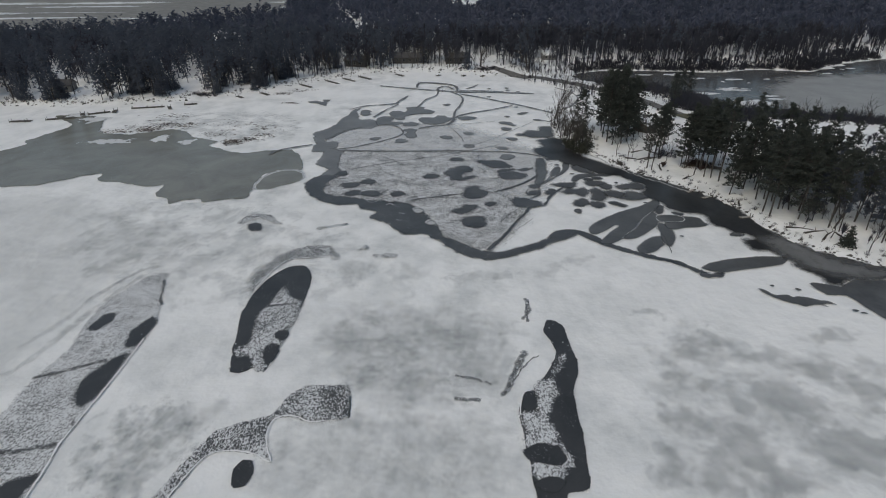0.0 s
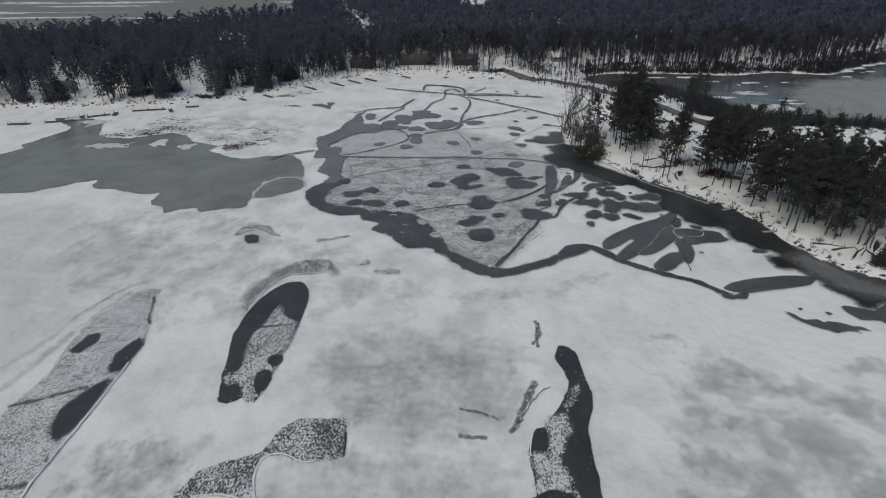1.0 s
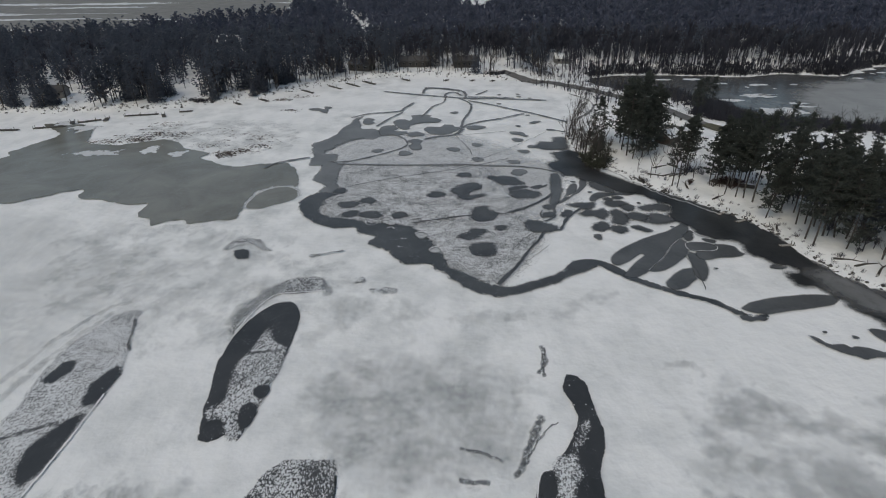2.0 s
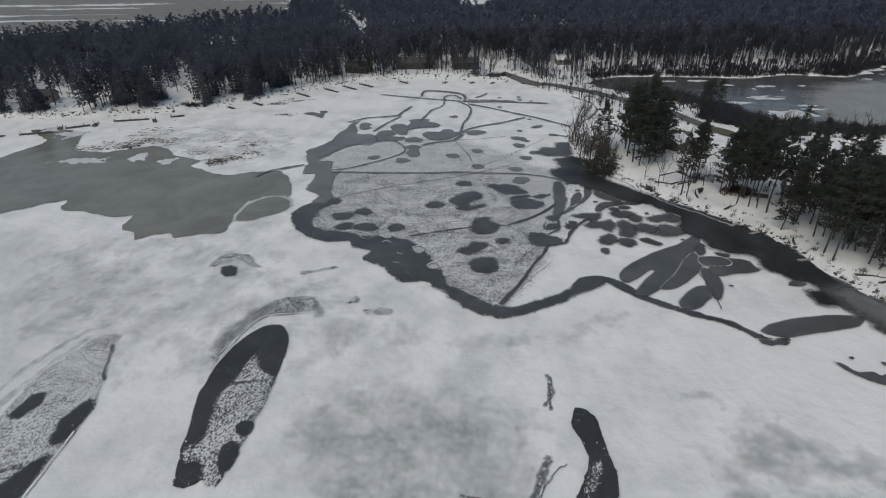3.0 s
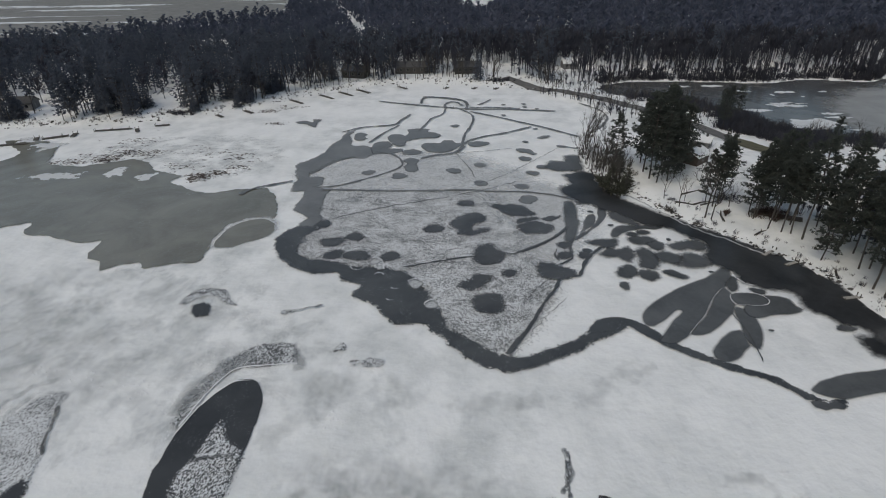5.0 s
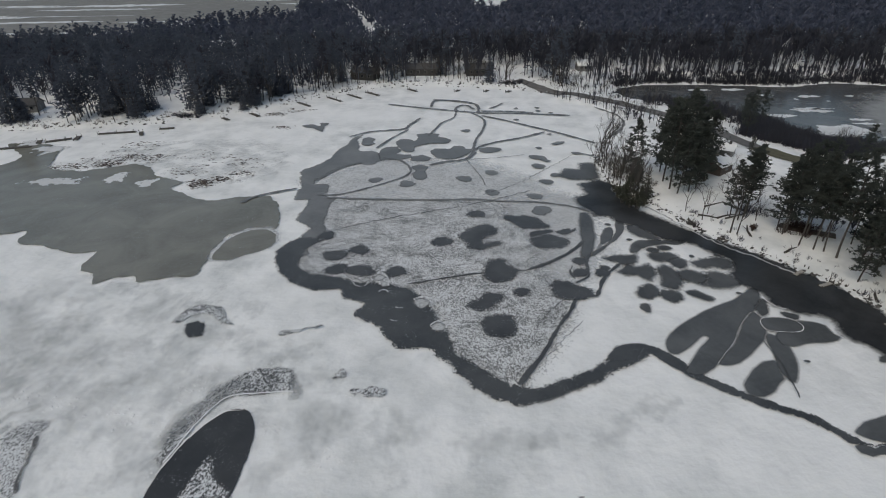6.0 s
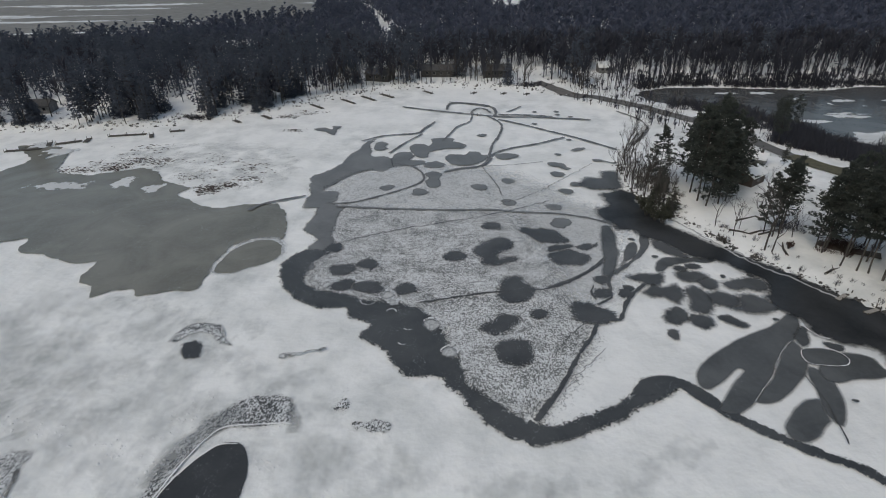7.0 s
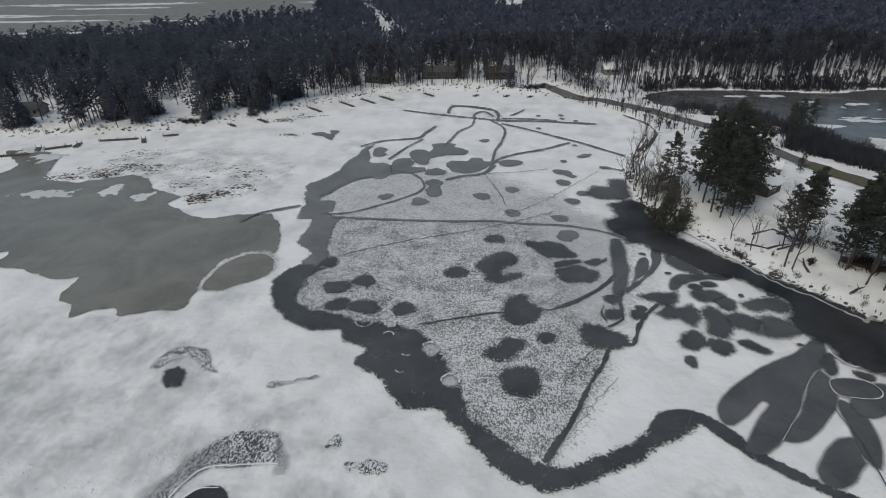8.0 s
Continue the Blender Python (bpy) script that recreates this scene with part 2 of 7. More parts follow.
M_WALL_GREY = plain_material("grey_siding", (0.16, 0.16, 0.16), (0.24, 0.24, 0.235), 1.5, 0.8)
M_GLASS = plain_material("dark_window_glass", (0.02, 0.022, 0.025), (0.03, 0.033, 0.037), 1.0, 0.08, 0.5)
M_ROOF = plain_material("dark_shingles", (0.06, 0.06, 0.062), (0.11, 0.11, 0.112), 2.0, 0.9)
M_TRIM = plain_material("weathered_trim_paint", (0.2, 0.2, 0.195), (0.3, 0.3, 0.29), 2.0, 0.6)
M_WEED = plain_material("frozen_weeds", (0.055, 0.045, 0.042), (0.115, 0.099, 0.094), 2.0, 0.95)


# ---- tools ----
from mathutils import geometry


def in_poly(px, py, poly):
    """Which of the points lie inside the closed outline."""
    inside = np.zeros(np.shape(px), bool)
    for (x0, y0), (x1, y1) in zip(poly, poly[1:] + poly[:1]):
        if y0 == y1:
            continue
        inside ^= ((y0 > py) != (y1 > py)) & (px < (x1 - x0) * (py - y0) / (y1 - y0) + x0)
    return inside


def away(px, py, line, closed=False):
    """The distance of the points from a line of many legs."""
    best = np.full(np.shape(px), 1e9)
    for (x0, y0), (x1, y1) in zip(line, line[1:] + (line[:1] if closed else [])):
        dx, dy = x1 - x0, y1 - y0
        s = np.clip(((px - x0) * dx + (py - y0) * dy) / (dx * dx + dy * dy + 1e-9), 0, 1)
        best = np.minimum(best, np.hypot(px - x0 - s * dx, py - y0 - s * dy))
    return best


def raw_mesh(name, verts, faces, smooth=False):
    """A mesh of triangles from arrays."""
    verts, faces = np.asarray(verts, np.float32), np.asarray(faces, np.int32)
    me = bpy.data.meshes.new(name)
    me.vertices.add(len(verts))
    me.vertices.foreach_set("co", verts.ravel())
    me.loops.add(faces.size)
    me.loops.foreach_set("vertex_index", faces.ravel())
    me.polygons.add(len(faces))
    me.polygons.foreach_set("loop_start", np.arange(0, faces.size, 3, dtype=np.int32))
    if smooth:
        me.polygons.foreach_set("use_smooth", np.ones(len(faces), bool))
    me.update(calc_edges=True)
    return me


def link(name, me, material, parent=None, label=""):
    me.materials.clear()
    me.materials.append(material)
    ob = new(name, me)
    if parent:
        ob.parent = parent
    if label:
        tagged(ob, label)
    return ob


def part(name, bm, material, parent=None, label=""):
    me = bpy.data.meshes.new(name)
    bm.to_mesh(me)
    bm.free()
    return link(name, me, material, parent, label)


def empty(name, x, y, z, turn=0.0):
    ob = new(name)
    ob.empty_display_size = 0.5
    ob.matrix_basis = pose(x, y, z, 0, 0, turn)
    return ob


def box(bm, x0, x1, y0, y1, z0, z1, bevel=0.0):
    made = bmesh.ops.create_cube(bm, size=1.0, matrix=Matrix.LocRotScale(((x0 + x1) / 2, (y0 + y1) / 2, (z0 + z1) / 2), None, (x1 - x0, y1 - y0, z1 - z0)))
    if bevel:
        edges = list({e for v in made["verts"] for e in v.link_edges})
        bmesh.ops.bevel(bm, geom=edges, offset=bevel, segments=1, affect="EDGES")
    return bm


def curve_round(points, step, closed=True, glide=0.6):
    """Glide through control points and step along evenly."""
    p = np.array(points, float)
    n = len(p)
    out = []
    for i in range(n if closed else n - 1):
        a, b = p[i], p[(i + 1) % n]
        before = p[(i - 1) % n] if closed or i else 2 * a - b
        after = p[(i + 2) % n] if closed or i + 2 < n else 2 * b - a
        k = max(2, int(np.hypot(*(b - a)) / step))
        for s in np.arange(k) / k:
            s2, s3 = s * s, s * s * s
            q = 0.5 * (2 * a + (b - before) * s + (2 * before - 5 * a + 4 * b - after) * s2 + (3 * a - before - 3 * b + after) * s3)
            out.append(glide * q + (1 - glide) * (a + (b - a) * s))
    if not closed:
        out.append(p[-1])
    return np.array(out)


LEVEL = [0.012, 0]


def next_level(small=False):
    """Each sheet lies 4 mm over the one before; small ones take turns in ten thin layers."""
    if small:
        LEVEL[1] = (LEVEL[1] + 1) % 10
        return LEVEL[0] + 0.004 + 0.004 * LEVEL[1]
    LEVEL[0] += 0.004
    return LEVEL[0]


def set_edge(me, values):
    me.attributes.new("edge", "FLOAT", "POINT").data.foreach_set("value", np.asarray(values, np.float32))


def ice_patch(name, outline, material, label, fringe=0.5, jag=0.5, step=0.7, category="ice", group="", kind="structure", small=False):
    """A flat sheet of ice inside an outline of control points, with a fringe that thins out."""
    q = curve_round(outline, step)
    area = 0.5 * np.sum(q[:, 0] * np.roll(q[:, 1], -1) - np.roll(q[:, 0], -1) * q[:, 1])
    if area < 0:
        q = q[::-1]
    length = np.sum(np.hypot(*(np.roll(q, -1, 0) - q).T))
    fringe = min(fringe, 0.8 * abs(area) / length)
    t = np.roll(q, -1, 0) - np.roll(q, 1, 0)
    t /= np.maximum(np.hypot(*t.T), 1e-6)[:, None]
    side = np.stack([t[:, 1], -t[:, 0]], 1)
    shift = np.array([noise.noise((x * 0.35, y * 0.35, 1.7)) + 0.6 * noise.noise((x * 1.1, y * 1.1, 7.7)) for x, y in q]) * jag
    q = q + side * shift[:, None]
    z = next_level(small)
    rim = [tuple(p) for p in q]
    outer = q + side * fringe
    n = len(q)
    spots2d = [Vector(p) for p in np.concatenate([outer, q, q - side * fringe])]
    made = geometry.delaunay_2d_cdt(spots2d, [], [list(range(n))], 1, 1e-5)
    v = np.array([(p.x, p.y, z) for p in made[0]])
    tris = np.array(made[2], np.int32)
    a, b, c = v[tris[:, 0]], v[tris[:, 1]], v[tris[:, 2]]
    turn = (b[:, 0] - a[:, 0]) * (c[:, 1] - a[:, 1]) - (b[:, 1] - a[:, 1]) * (c[:, 0] - a[:, 0])
    tris[turn < 0] = tris[turn < 0][:, ::-1]
    ob = link(name, raw_mesh(name, v, tris[np.abs(turn) > 1e-7]), material)
    d = away(v[:, 0], v[:, 1], rim, True) * np.where(in_poly(v[:, 0], v[:, 1], rim), 1, -1)
    set_edge(ob.data, np.clip(0.5 + 0.5 * d / fringe, 0, 1))
    return tagged(ob, label, category, group, kind)


def ice_spot(name, x, y, rx, ry, material, label, fringe=0.5, group="", seed=0, wild=0.2, step=0.5):
    """A round blot of slush with an uneven outline."""
    rng = random.Random(seed * 7919 + int(x * 10) * 31 + int(y * 10))
    k = 26
    turn = rng.uniform(0, 6.28)
    pts = []
    for i in range(k):
        a = 2 * math.pi * i / k
        r = 1 + 0.08 * math.sin(2 * a + turn) + 0.06 * math.sin(3 * a + 2 * turn) + rng.uniform(-0.05, 0.05)
        pts.append((x + rx * r * math.cos(a), y + ry * r * math.sin(a)))
    return ice_patch(name, pts, material, label, fringe, wild * min(rx, ry), step, group=group, small=True)


def merged_spots(name, spots, material, label, fringe, warp=0.9, step=0.3, wave=0.5):
    """Blots that run into each other, as one sheet."""
    x0, x1 = min(s[0] - s[2] for s in spots) - 3, max(s[0] + s[2] for s in spots) + 3
    y0, y1 = min(s[1] - s[3] for s in spots) - 3, max(s[1] + s[3] for s in spots) + 3
    gx, gy = np.arange(x0, x1, step), np.arange(y0, y1, step)
    X, Y = np.meshgrid(gx, gy)
    wx = np.array([[noise.fractal((x * wave, y * wave, 2.2), 0.8, 2.0, 4) for x in gx] for y in gy])
    wy = np.array([[noise.fractal((x * wave, y * wave, 8.2), 0.8, 2.0, 4) for x in gx] for y in gy])
    best = np.full(X.shape, -9.0)
    for x, y, rx, ry in spots:
        rho = np.hypot((X + warp * wx - x) / rx, (Y + warp * wy - y) / ry)
        best = np.maximum(best, 0.5 + (1 - rho) * min(rx, ry) / (2 * fringe))
    edge = np.clip(best, 0, 1)
    i = (np.arange(len(gy) - 1)[:, None] * len(gx) + np.arange(len(gx) - 1)[None, :])
    live = np.maximum(np.maximum(edge[:-1, :-1], edge[1:, 1:]), np.maximum(edge[1:, :-1], edge[:-1, 1:])) > 0
    i = i[live]
    faces = np.concatenate([np.stack([i, i + 1, i + len(gx) + 1], 1), np.stack([i, i + len(gx) + 1, i + len(gx)], 1)])
    used, faces = np.unique(faces, return_inverse=True)
    v = np.stack([X, Y, np.full(X.shape, next_level())], -1).reshape(-1, 3)[used]
    ob = link(name, raw_mesh(name, v, faces.reshape(-1, 3)), material)
    set_edge(ob.data, edge.ravel()[used])
    return tagged(ob, label, "ice", kind="structure")


def ice_track(name, line, width, material, label, group="", waver=0.12):
    """A ribbon of slush along a line that wavers a little."""
    q = curve_round(line, max(0.3, width * 0.4), False, 1.0)
    q = q + waver * np.array([(noise.noise((x * 0.8, y * 0.8, 5.1)) + 0.5 * noise.noise((x * 2.3, y * 2.3, 1.1)), noise.noise((x * 0.8, y * 0.8, 9.4)) + 0.5 * noise.noise((x * 2.3, y * 2.3, 6.6))) for x, y in q])
    t = np.gradient(q, axis=0)
    t /= np.maximum(np.hypot(*t.T), 1e-6)[:, None]
    side = np.stack([t[:, 1], -t[:, 0]], 1)
    half = 0.72 * np.array([0.5 + 0.3 * noise.noise((x * 0.5, y * 0.5, 3.3)) + 0.2 * noise.noise((x * 1.9, y * 1.9, 4.3)) for x, y in q]) * width
    z = next_level(True)
    verts, edge, faces = [], [], []
    for (x, y), (sx, sy), h in zip(q, side, half):
        for s, e in ((-1.45, 0.0), (-0.55, 1.0), (0.55, 1.0), (1.45, 0.0)):
            verts.append((x + sx * s * h, y + sy * s * h, z))
            edge.append(e)
    edge[:4] = edge[-4:] = [0, 0.4, 0.4, 0]
    for i in range(len(q) - 1):
        for c in range(3):
            a, b = 4 * i + c, 4 * i + c + 1
            faces += [(a, b, b + 4), (a, b + 4, a + 4)]
    ob = link(name, raw_mesh(name, verts, faces), material)
    set_edge(ob.data, edge)
    return tagged(ob, label, "ice track", group, "structure")


# ---- plan: control points of shores and ice, in metres ----
POND = [(-125.8, 124.8), (-114.9, 125.9), (-106.6, 126.6), (-101.5, 130.1), (-97.7, 133.7), (-93.9, 135.4), (-91.8, 130.4), (-86.9, 128.8), (-82.6, 127.7), (-77.1, 125.6), (-72.7, 127), (-71.8, 119.8), (-68.2, 118.2), (-66.1, 114.7), (-63.6, 117.2), (-60.2, 117.8), (-58.4, 115.3), (-55.2, 117), (-50.7, 117.6), (-48.5, 118.5), (-48.8, 122.3), (-49.7, 127.6), (-48.7, 134.3), (-45.5, 137.3), (-40.4, 137.3), (-41.6, 144.3), (-45.1, 151.4), (-47.4, 154.2), (-53.8, 153.9), (-59.4, 152), (-64.1, 152.3), (-69, 155.4), (-73.9, 159.2), (-72.7, 163.5), (-81.9, 167), (-88.1, 174.3), (-93.7, 176.6), (-98.4, 174), (-105.7, 171.1), (-116.2, 173.5), (-123.9, 188.6), (-127.4, 182.9), (-130, 194), (-145.4, 195.1), (-131.5, 182.9), (-132.2, 174.8), (-134.9, 164.9), (-132.9, 160.9), (-136.1, 154.3), (-143.4, 146.3)]
POND_OVAL = [(-48.1, 123.9), (-48.8, 126.7), (-48.7, 129), (-48.2, 133.1), (-45.2, 136.4), (-41.9, 136.6), (-39.2, 134.5), (-38.2, 131.1), (-39.2, 128.2), (-42, 126.2), (-44.6, 124.1)]
POND_SNOW = [(-108.7, 162.9, 6.52, 2.15), (-103.2, 164.5, 2.91, 1.71), (-92.3, 166, 2.03, 3.75), (-82.3, 162.9, 1.69, 1.93), (-128.2, 189.9, 5.21, 2.42), (-137.3, 195.7, 3.62, 1.98)]
MARGIN_OUT = [(-33.6, 133.4), (-36.1, 129.9), (-36.8, 127.4), (-35, 121.4), (-32.9, 118.3), (-29.2, 115.5), (-25.1, 114), (-21.5, 113.8), (-20.5, 111.5), (-16.4, 110.2), (-16.2, 108.7), (-17.3, 106.7), (-15, 105.5), (-13.2, 104.2), (-12, 101.9), (-10.2, 100), (-8.9, 98.8), (-6.7, 98.6), (-4.6, 98.4), (-3.8, 97.1), (-1.3, 95.1), (-0.9, 93.7), (0.8, 92.2), (2.4, 90.6), (4.2, 89.1), (6.6, 88.2)]
GREY_OUT = [(-33.6, 203.5), (-36.1, 200.5), (-36.4, 195.5), (-37.3, 192.3), (-38.5, 186.2), (-38.7, 181.9), (-39.9, 177.8), (-43.2, 173.8), (-44.7, 170.0), (-43.2, 167.1), (-41.5, 160.6), (-41.0, 155.5), (-40.2, 152.6), (-36.9, 152.6), (-36.8, 150.5), (-36.9, 146.8), (-37.0, 141.8), (-35.4, 139.8), (-32.7, 137.4), (-33.8, 134.1), (-33.7, 131.4), (-35.0, 129.1), (-36.2, 126.2), (-36.0, 124.2)]
GREY_IN = [(-30.8, 126.0), (-30.9, 129.3), (-30.9, 130.6), (-29.9, 132.9), (-29.2, 135.7), (-30.1, 139.6), (-30.9, 143.7), (-31.6, 148.2), (-31.4, 152.4), (-31.4, 152.5), (-34.0, 154.3), (-35.9, 155.2), (-34.2, 156.7), (-34.2, 159.8), (-35.3, 161.6), (-37.4, 161.8), (-38.7, 161.9), (-39.3, 165.3), (-37.3, 166.5), (-36.4, 171.9), (-34.6, 174.4), (-32.4, 175.1), (-30.4, 177.1), (-28.2, 175.9), (-25.8, 176.0), (-24.4, 179.3), (-24.1, 182.3), (-26.6, 186.2), (-28.3, 187.2), (-30.9, 187.1), (-32.3, 187.8), (-33.2, 193.2), (-34.4, 199.4)]
MARGIN_OUT_EAST = [(9.6, 88.6), (13.3, 89.7), (15.9, 91.2), (18.3, 92.4), (19.6, 93.8), (23.3, 95.9), (25.7, 97.8), (26.7, 98.7), (28.3, 96.7), (32.9, 92.4), (38.3, 88.6), (42.8, 86.5), (45.2, 83.3), (49.4, 82.5), (50, 83.3)]
MARGIN_IN_EAST = [(46.9, 83.7), (43.6, 87.3), (38.7, 90.1), (33.2, 93.8), (29.3, 99.2), (25.8, 101.0), (22.4, 100.0), (20.2, 96.8), (16.4, 94.2), (13, 92.4), (9.9, 91.0)]
MARGIN_IN = [(8.7, 91.0), (6.8, 91.8), (5.2, 93.0), (3.5, 94.7), (2.1, 95.6), (0.5, 96.6), (-1.6, 98.3), (-2.3, 102), (-3.7, 105.1), (-4.7, 108.4), (-6.7, 111.8), (-9.1, 114.6), (-13.2, 115.7), (-18.7, 116.6), (-22.7, 118.1), (-27.6, 119.1), (-30.2, 120.8), (-31.7, 124.4), (-30.7, 128.6), (-28.4, 132)]
SPECKLE = [(-32.9, 152.5), (-31.2, 127.7), (-29.8, 120), (-18.6, 116.1), (-8.6, 113.9), (-3.7, 105.1), (-1, 97.7), (3.7, 93.4), (6.8, 90.9), (9.1, 93), (13.7, 101.1), (17.1, 108.6), (16.1, 114.7), (15.1, 123.3), (18.4, 134), (13.9, 144.4), (8.2, 151), (-7.1, 152), (-19.3, 152.5)]
GREY_VEIL = [(-32.9, 152.5), (-38.7, 163.8), (-31.9, 176.1), (-24, 181.1), (-12, 179.1), (-0.5, 178.3), (9.1, 171.3), (18.5, 160.4), (24.7, 147.3), (21.7, 130.5), (18.2, 120.5), (16.4, 126.7), (13.4, 144.4), (8.2, 150.5), (-7.1, 151.4), (-19.2, 152)]
SPOTS_NEAR = [(-28.4, 133.9, 1.8, 1.8), (-24.9, 125.8, 2.45, 1.95), (-20.5, 127.9, 1.85, 1.9), (-23.4, 120.6, 2.15, 1.7), (-18.9, 120.3, 2.65, 2.05), (-12.3, 120.1, 1.85, 1.85), (-4.5, 131.6, 2.15, 1.85), (2.3, 144.7, 1.85, 1.9), (9.8, 114.0, 1.4, 1.45)]
SPOTS_MID = [(-13.3, 180.9, 2.7, 2.7), (-15.0, 161.9, 2.05, 2.1), (-23.4, 164.4, 1.7, 1.65), (-0.9, 207.4, 1.6, 1.45), (6.3, 188.1, 3.15, 2.45), (6.3, 169.8, 1.55, 1.6), (-0.8, 165.6, 1.95, 1.95), (6.1, 156.7, 1.8, 1.7), (18.8, 174.8, 1.75, 1.8), (19.8, 163.7, 1.65, 1.6), (22.5, 168.1, 1.3, 1.3), (16.0, 154.6, 1.75, 1.65), (20.5, 189.9, 0.9, 0.9), (17.0, 235.1, 0.9, 0.95), (24.6, 235.6, 0.9, 0.95), (24.6, 231.4, 0.85, 0.9), (16.0, 220.1, 0.85, 1.05), (25.2, 203.5, 0.75, 0.7), (28.7, 228.9, 0.75, 0.85), (16.6, 146.6, 2.15, 2.45)]
SPOTS_EAST = [(35.8, 129.1, 1.15, 1.05), (38.1, 129.9, 1.35, 1.05), (29.3, 109.9, 0.9, 1.3), (42.2, 126.7, 0.5, 0.5), (46.9, 127.2, 0.55, 0.45), (45.6, 114.4, 0.45, 0.3), (29.6, 139.8, 0.6, 0.55), (32.4, 133.2, 0.5, 0.4), (25.3, 122.2, 0.9, 0.8)]
BLOTS = []
BLOTS.append(('near', [(-1.6, 133.0), (-1.0, 135.7), (0.8, 136.7), (2.2, 138.8), (4.6, 139.4), (6.4, 137.9), (6.1, 135.1), (4.2, 133.7), (3.3, 132.3), (3.8, 131.1), (6.7, 132.1), (7.0, 130.8), (5.3, 129.7), (3.1, 128.6), (0.9, 128.7), (0.2, 130.9)]))
BLOTS.append(('near', [(7.9, 142.8), (8.9, 144.4), (10.5, 143.5), (12.5, 144.1), (15.3, 143.2), (15.4, 142.8), (16.8, 139.9), (17.2, 138.5), (15.1, 137.4), (13.1, 138.0), (11.9, 137.2), (11.1, 138.6), (10.3, 140.2), (9.4, 141.4)]))
BLOTS.append(('near', [(12.7, 132.9), (14.1, 134.0), (16.9, 135.1), (18.2, 134.5), (19.7, 133.6), (20.7, 133.0), (19.7, 130.5), (17.4, 129.3), (14.3, 129.3), (13.1, 130.4)]))
BLOTS.append(('near', [(13.3, 135.6), (14.0, 136.6), (16.8, 137.1), (17.9, 136.5), (14.9, 134.8), (13.4, 134.1)]))
BLOTS.append(('near', [(18.4, 136.2), (19.9, 137.3), (21.4, 137.8), (21.6, 137.1), (22.8, 138.4), (23.0, 137.4), (21.5, 136.3), (20.1, 134.9), (19.0, 135.5)]))
BLOTS.append(('near', [(3.4, 119.8), (3.9, 123.0), (5.1, 124.9), (7.2, 124.8), (8.3, 122.9), (9.4, 121.2), (9.2, 118.8), (7.6, 117.1), (5.7, 116.6), (3.8, 117.9)]))
BLOTS.append(('near', [(0.8, 110.0), (1.5, 111.1), (3.0, 112.4), (4.1, 113.6), (6.7, 113.4), (6.8, 112.0), (5.5, 110.5), (4.3, 108.6), (2.6, 108.4), (1.4, 108.9)]))
BLOTS.append(('near', [(2.7, 105.3), (3.7, 106.8), (5.6, 107.3), (7.6, 107.1), (8.1, 105.4), (8.2, 103.3), (7.3, 101.9), (5.7, 101.4), (4.1, 101.9), (3.2, 103.4)]))
BLOTS.append(('near', [(14.9, 115.9), (15.9, 117.4), (18.1, 117.5), (20.3, 115.9), (21.5, 114.3), (20.4, 112.3), (18.0, 111.8), (16.0, 112.3), (15.0, 113.9)]))
BLOTS.append(('near', [(20.1, 124.1), (20.1, 125.3), (21.6, 126.1), (23.0, 125.0), (22.5, 123.8), (21.0, 123.1)]))
BLOTS.append(('near', [(19.2, 120.3), (20.1, 121.7), (22.1, 121.6), (22.1, 119.9), (20.7, 118.9), (19.5, 119.2)]))
BLOTS.append(('near', [(22.9, 120.0), (23.9, 121.7), (25.4, 121.4), (25.6, 120.1), (24.3, 118.9), (23.3, 119.1)]))
BLOTS.append(('far', [(-32.8, 198.0), (-31.4, 200.6), (-28.8, 198.5), (-29.4, 196.1), (-28.0, 194.1), (-30.4, 192.4), (-32.3, 194.0)]))
BLOTS.append(('far', [(-25.6, 188.0), (-23.7, 191.0), (-21.0, 190.7), (-19.5, 186.7), (-20.7, 184.8), (-16.6, 183.9), (-16.3, 181.6), (-18.6, 180.4), (-21.5, 179.6), (-24.5, 180.2)]))
BLOTS.append(('far', [(-22.0, 195.8), (-21.0, 198.3), (-18.3, 198.4), (-16.5, 196.8), (-15.6, 199.8), (-16.3, 203.5), (-13.3, 204.5), (-9.3, 203.7), (-9.7, 201.1), (-6.9, 199.4), (-5.4, 197.0), (-6.6, 194.6), (-10.9, 194.5), (-13.9, 192.8), (-15.9, 191.2), (-15.7, 187.5), (-17.9, 186.7), (-20.5, 190.4)]))
BLOTS.append(('far', [(-10.8, 186.9), (-9.5, 189.4), (-5.3, 189.3), (-4.2, 192.0), (-1.8, 191.6), (-0.7, 189.4), (0.8, 188.7), (0.1, 185.1), (-1.6, 182.3), (-4.5, 180.8), (-7.4, 180.7), (-9.5, 182.7)]))
BLOTS.append(('far', [(-14.7, 174.1), (-13.0, 175.6), (-10.5, 174.2), (-10.9, 171.2), (-10.4, 167.7), (-11.0, 164.9), (-13.1, 165.4), (-14.3, 168.7), (-13.7, 171.1)]))
BLOTS.append(('far', [(-56.1, 213.7), (-53.2, 215.2), (-50.1, 213.2), (-50.5, 216.9), (-47.9, 216.3), (-48.5, 212.3), (-47.5, 206.9), (-49.4, 208.4), (-52.0, 211.2), (-54.6, 211.8)]))
BLOTS.append(('far', [(17.1, 182.8), (18.8, 183.5), (21.1, 182.2), (21.8, 180.0), (22.8, 179.0), (21.5, 177.7), (19.8, 179.6), (17.6, 180.8)]))
BLOTS.append(('far', [(24.4, 193.3), (26.2, 195.4), (28.6, 195.7), (27.5, 193.8), (25.8, 192.7)]))
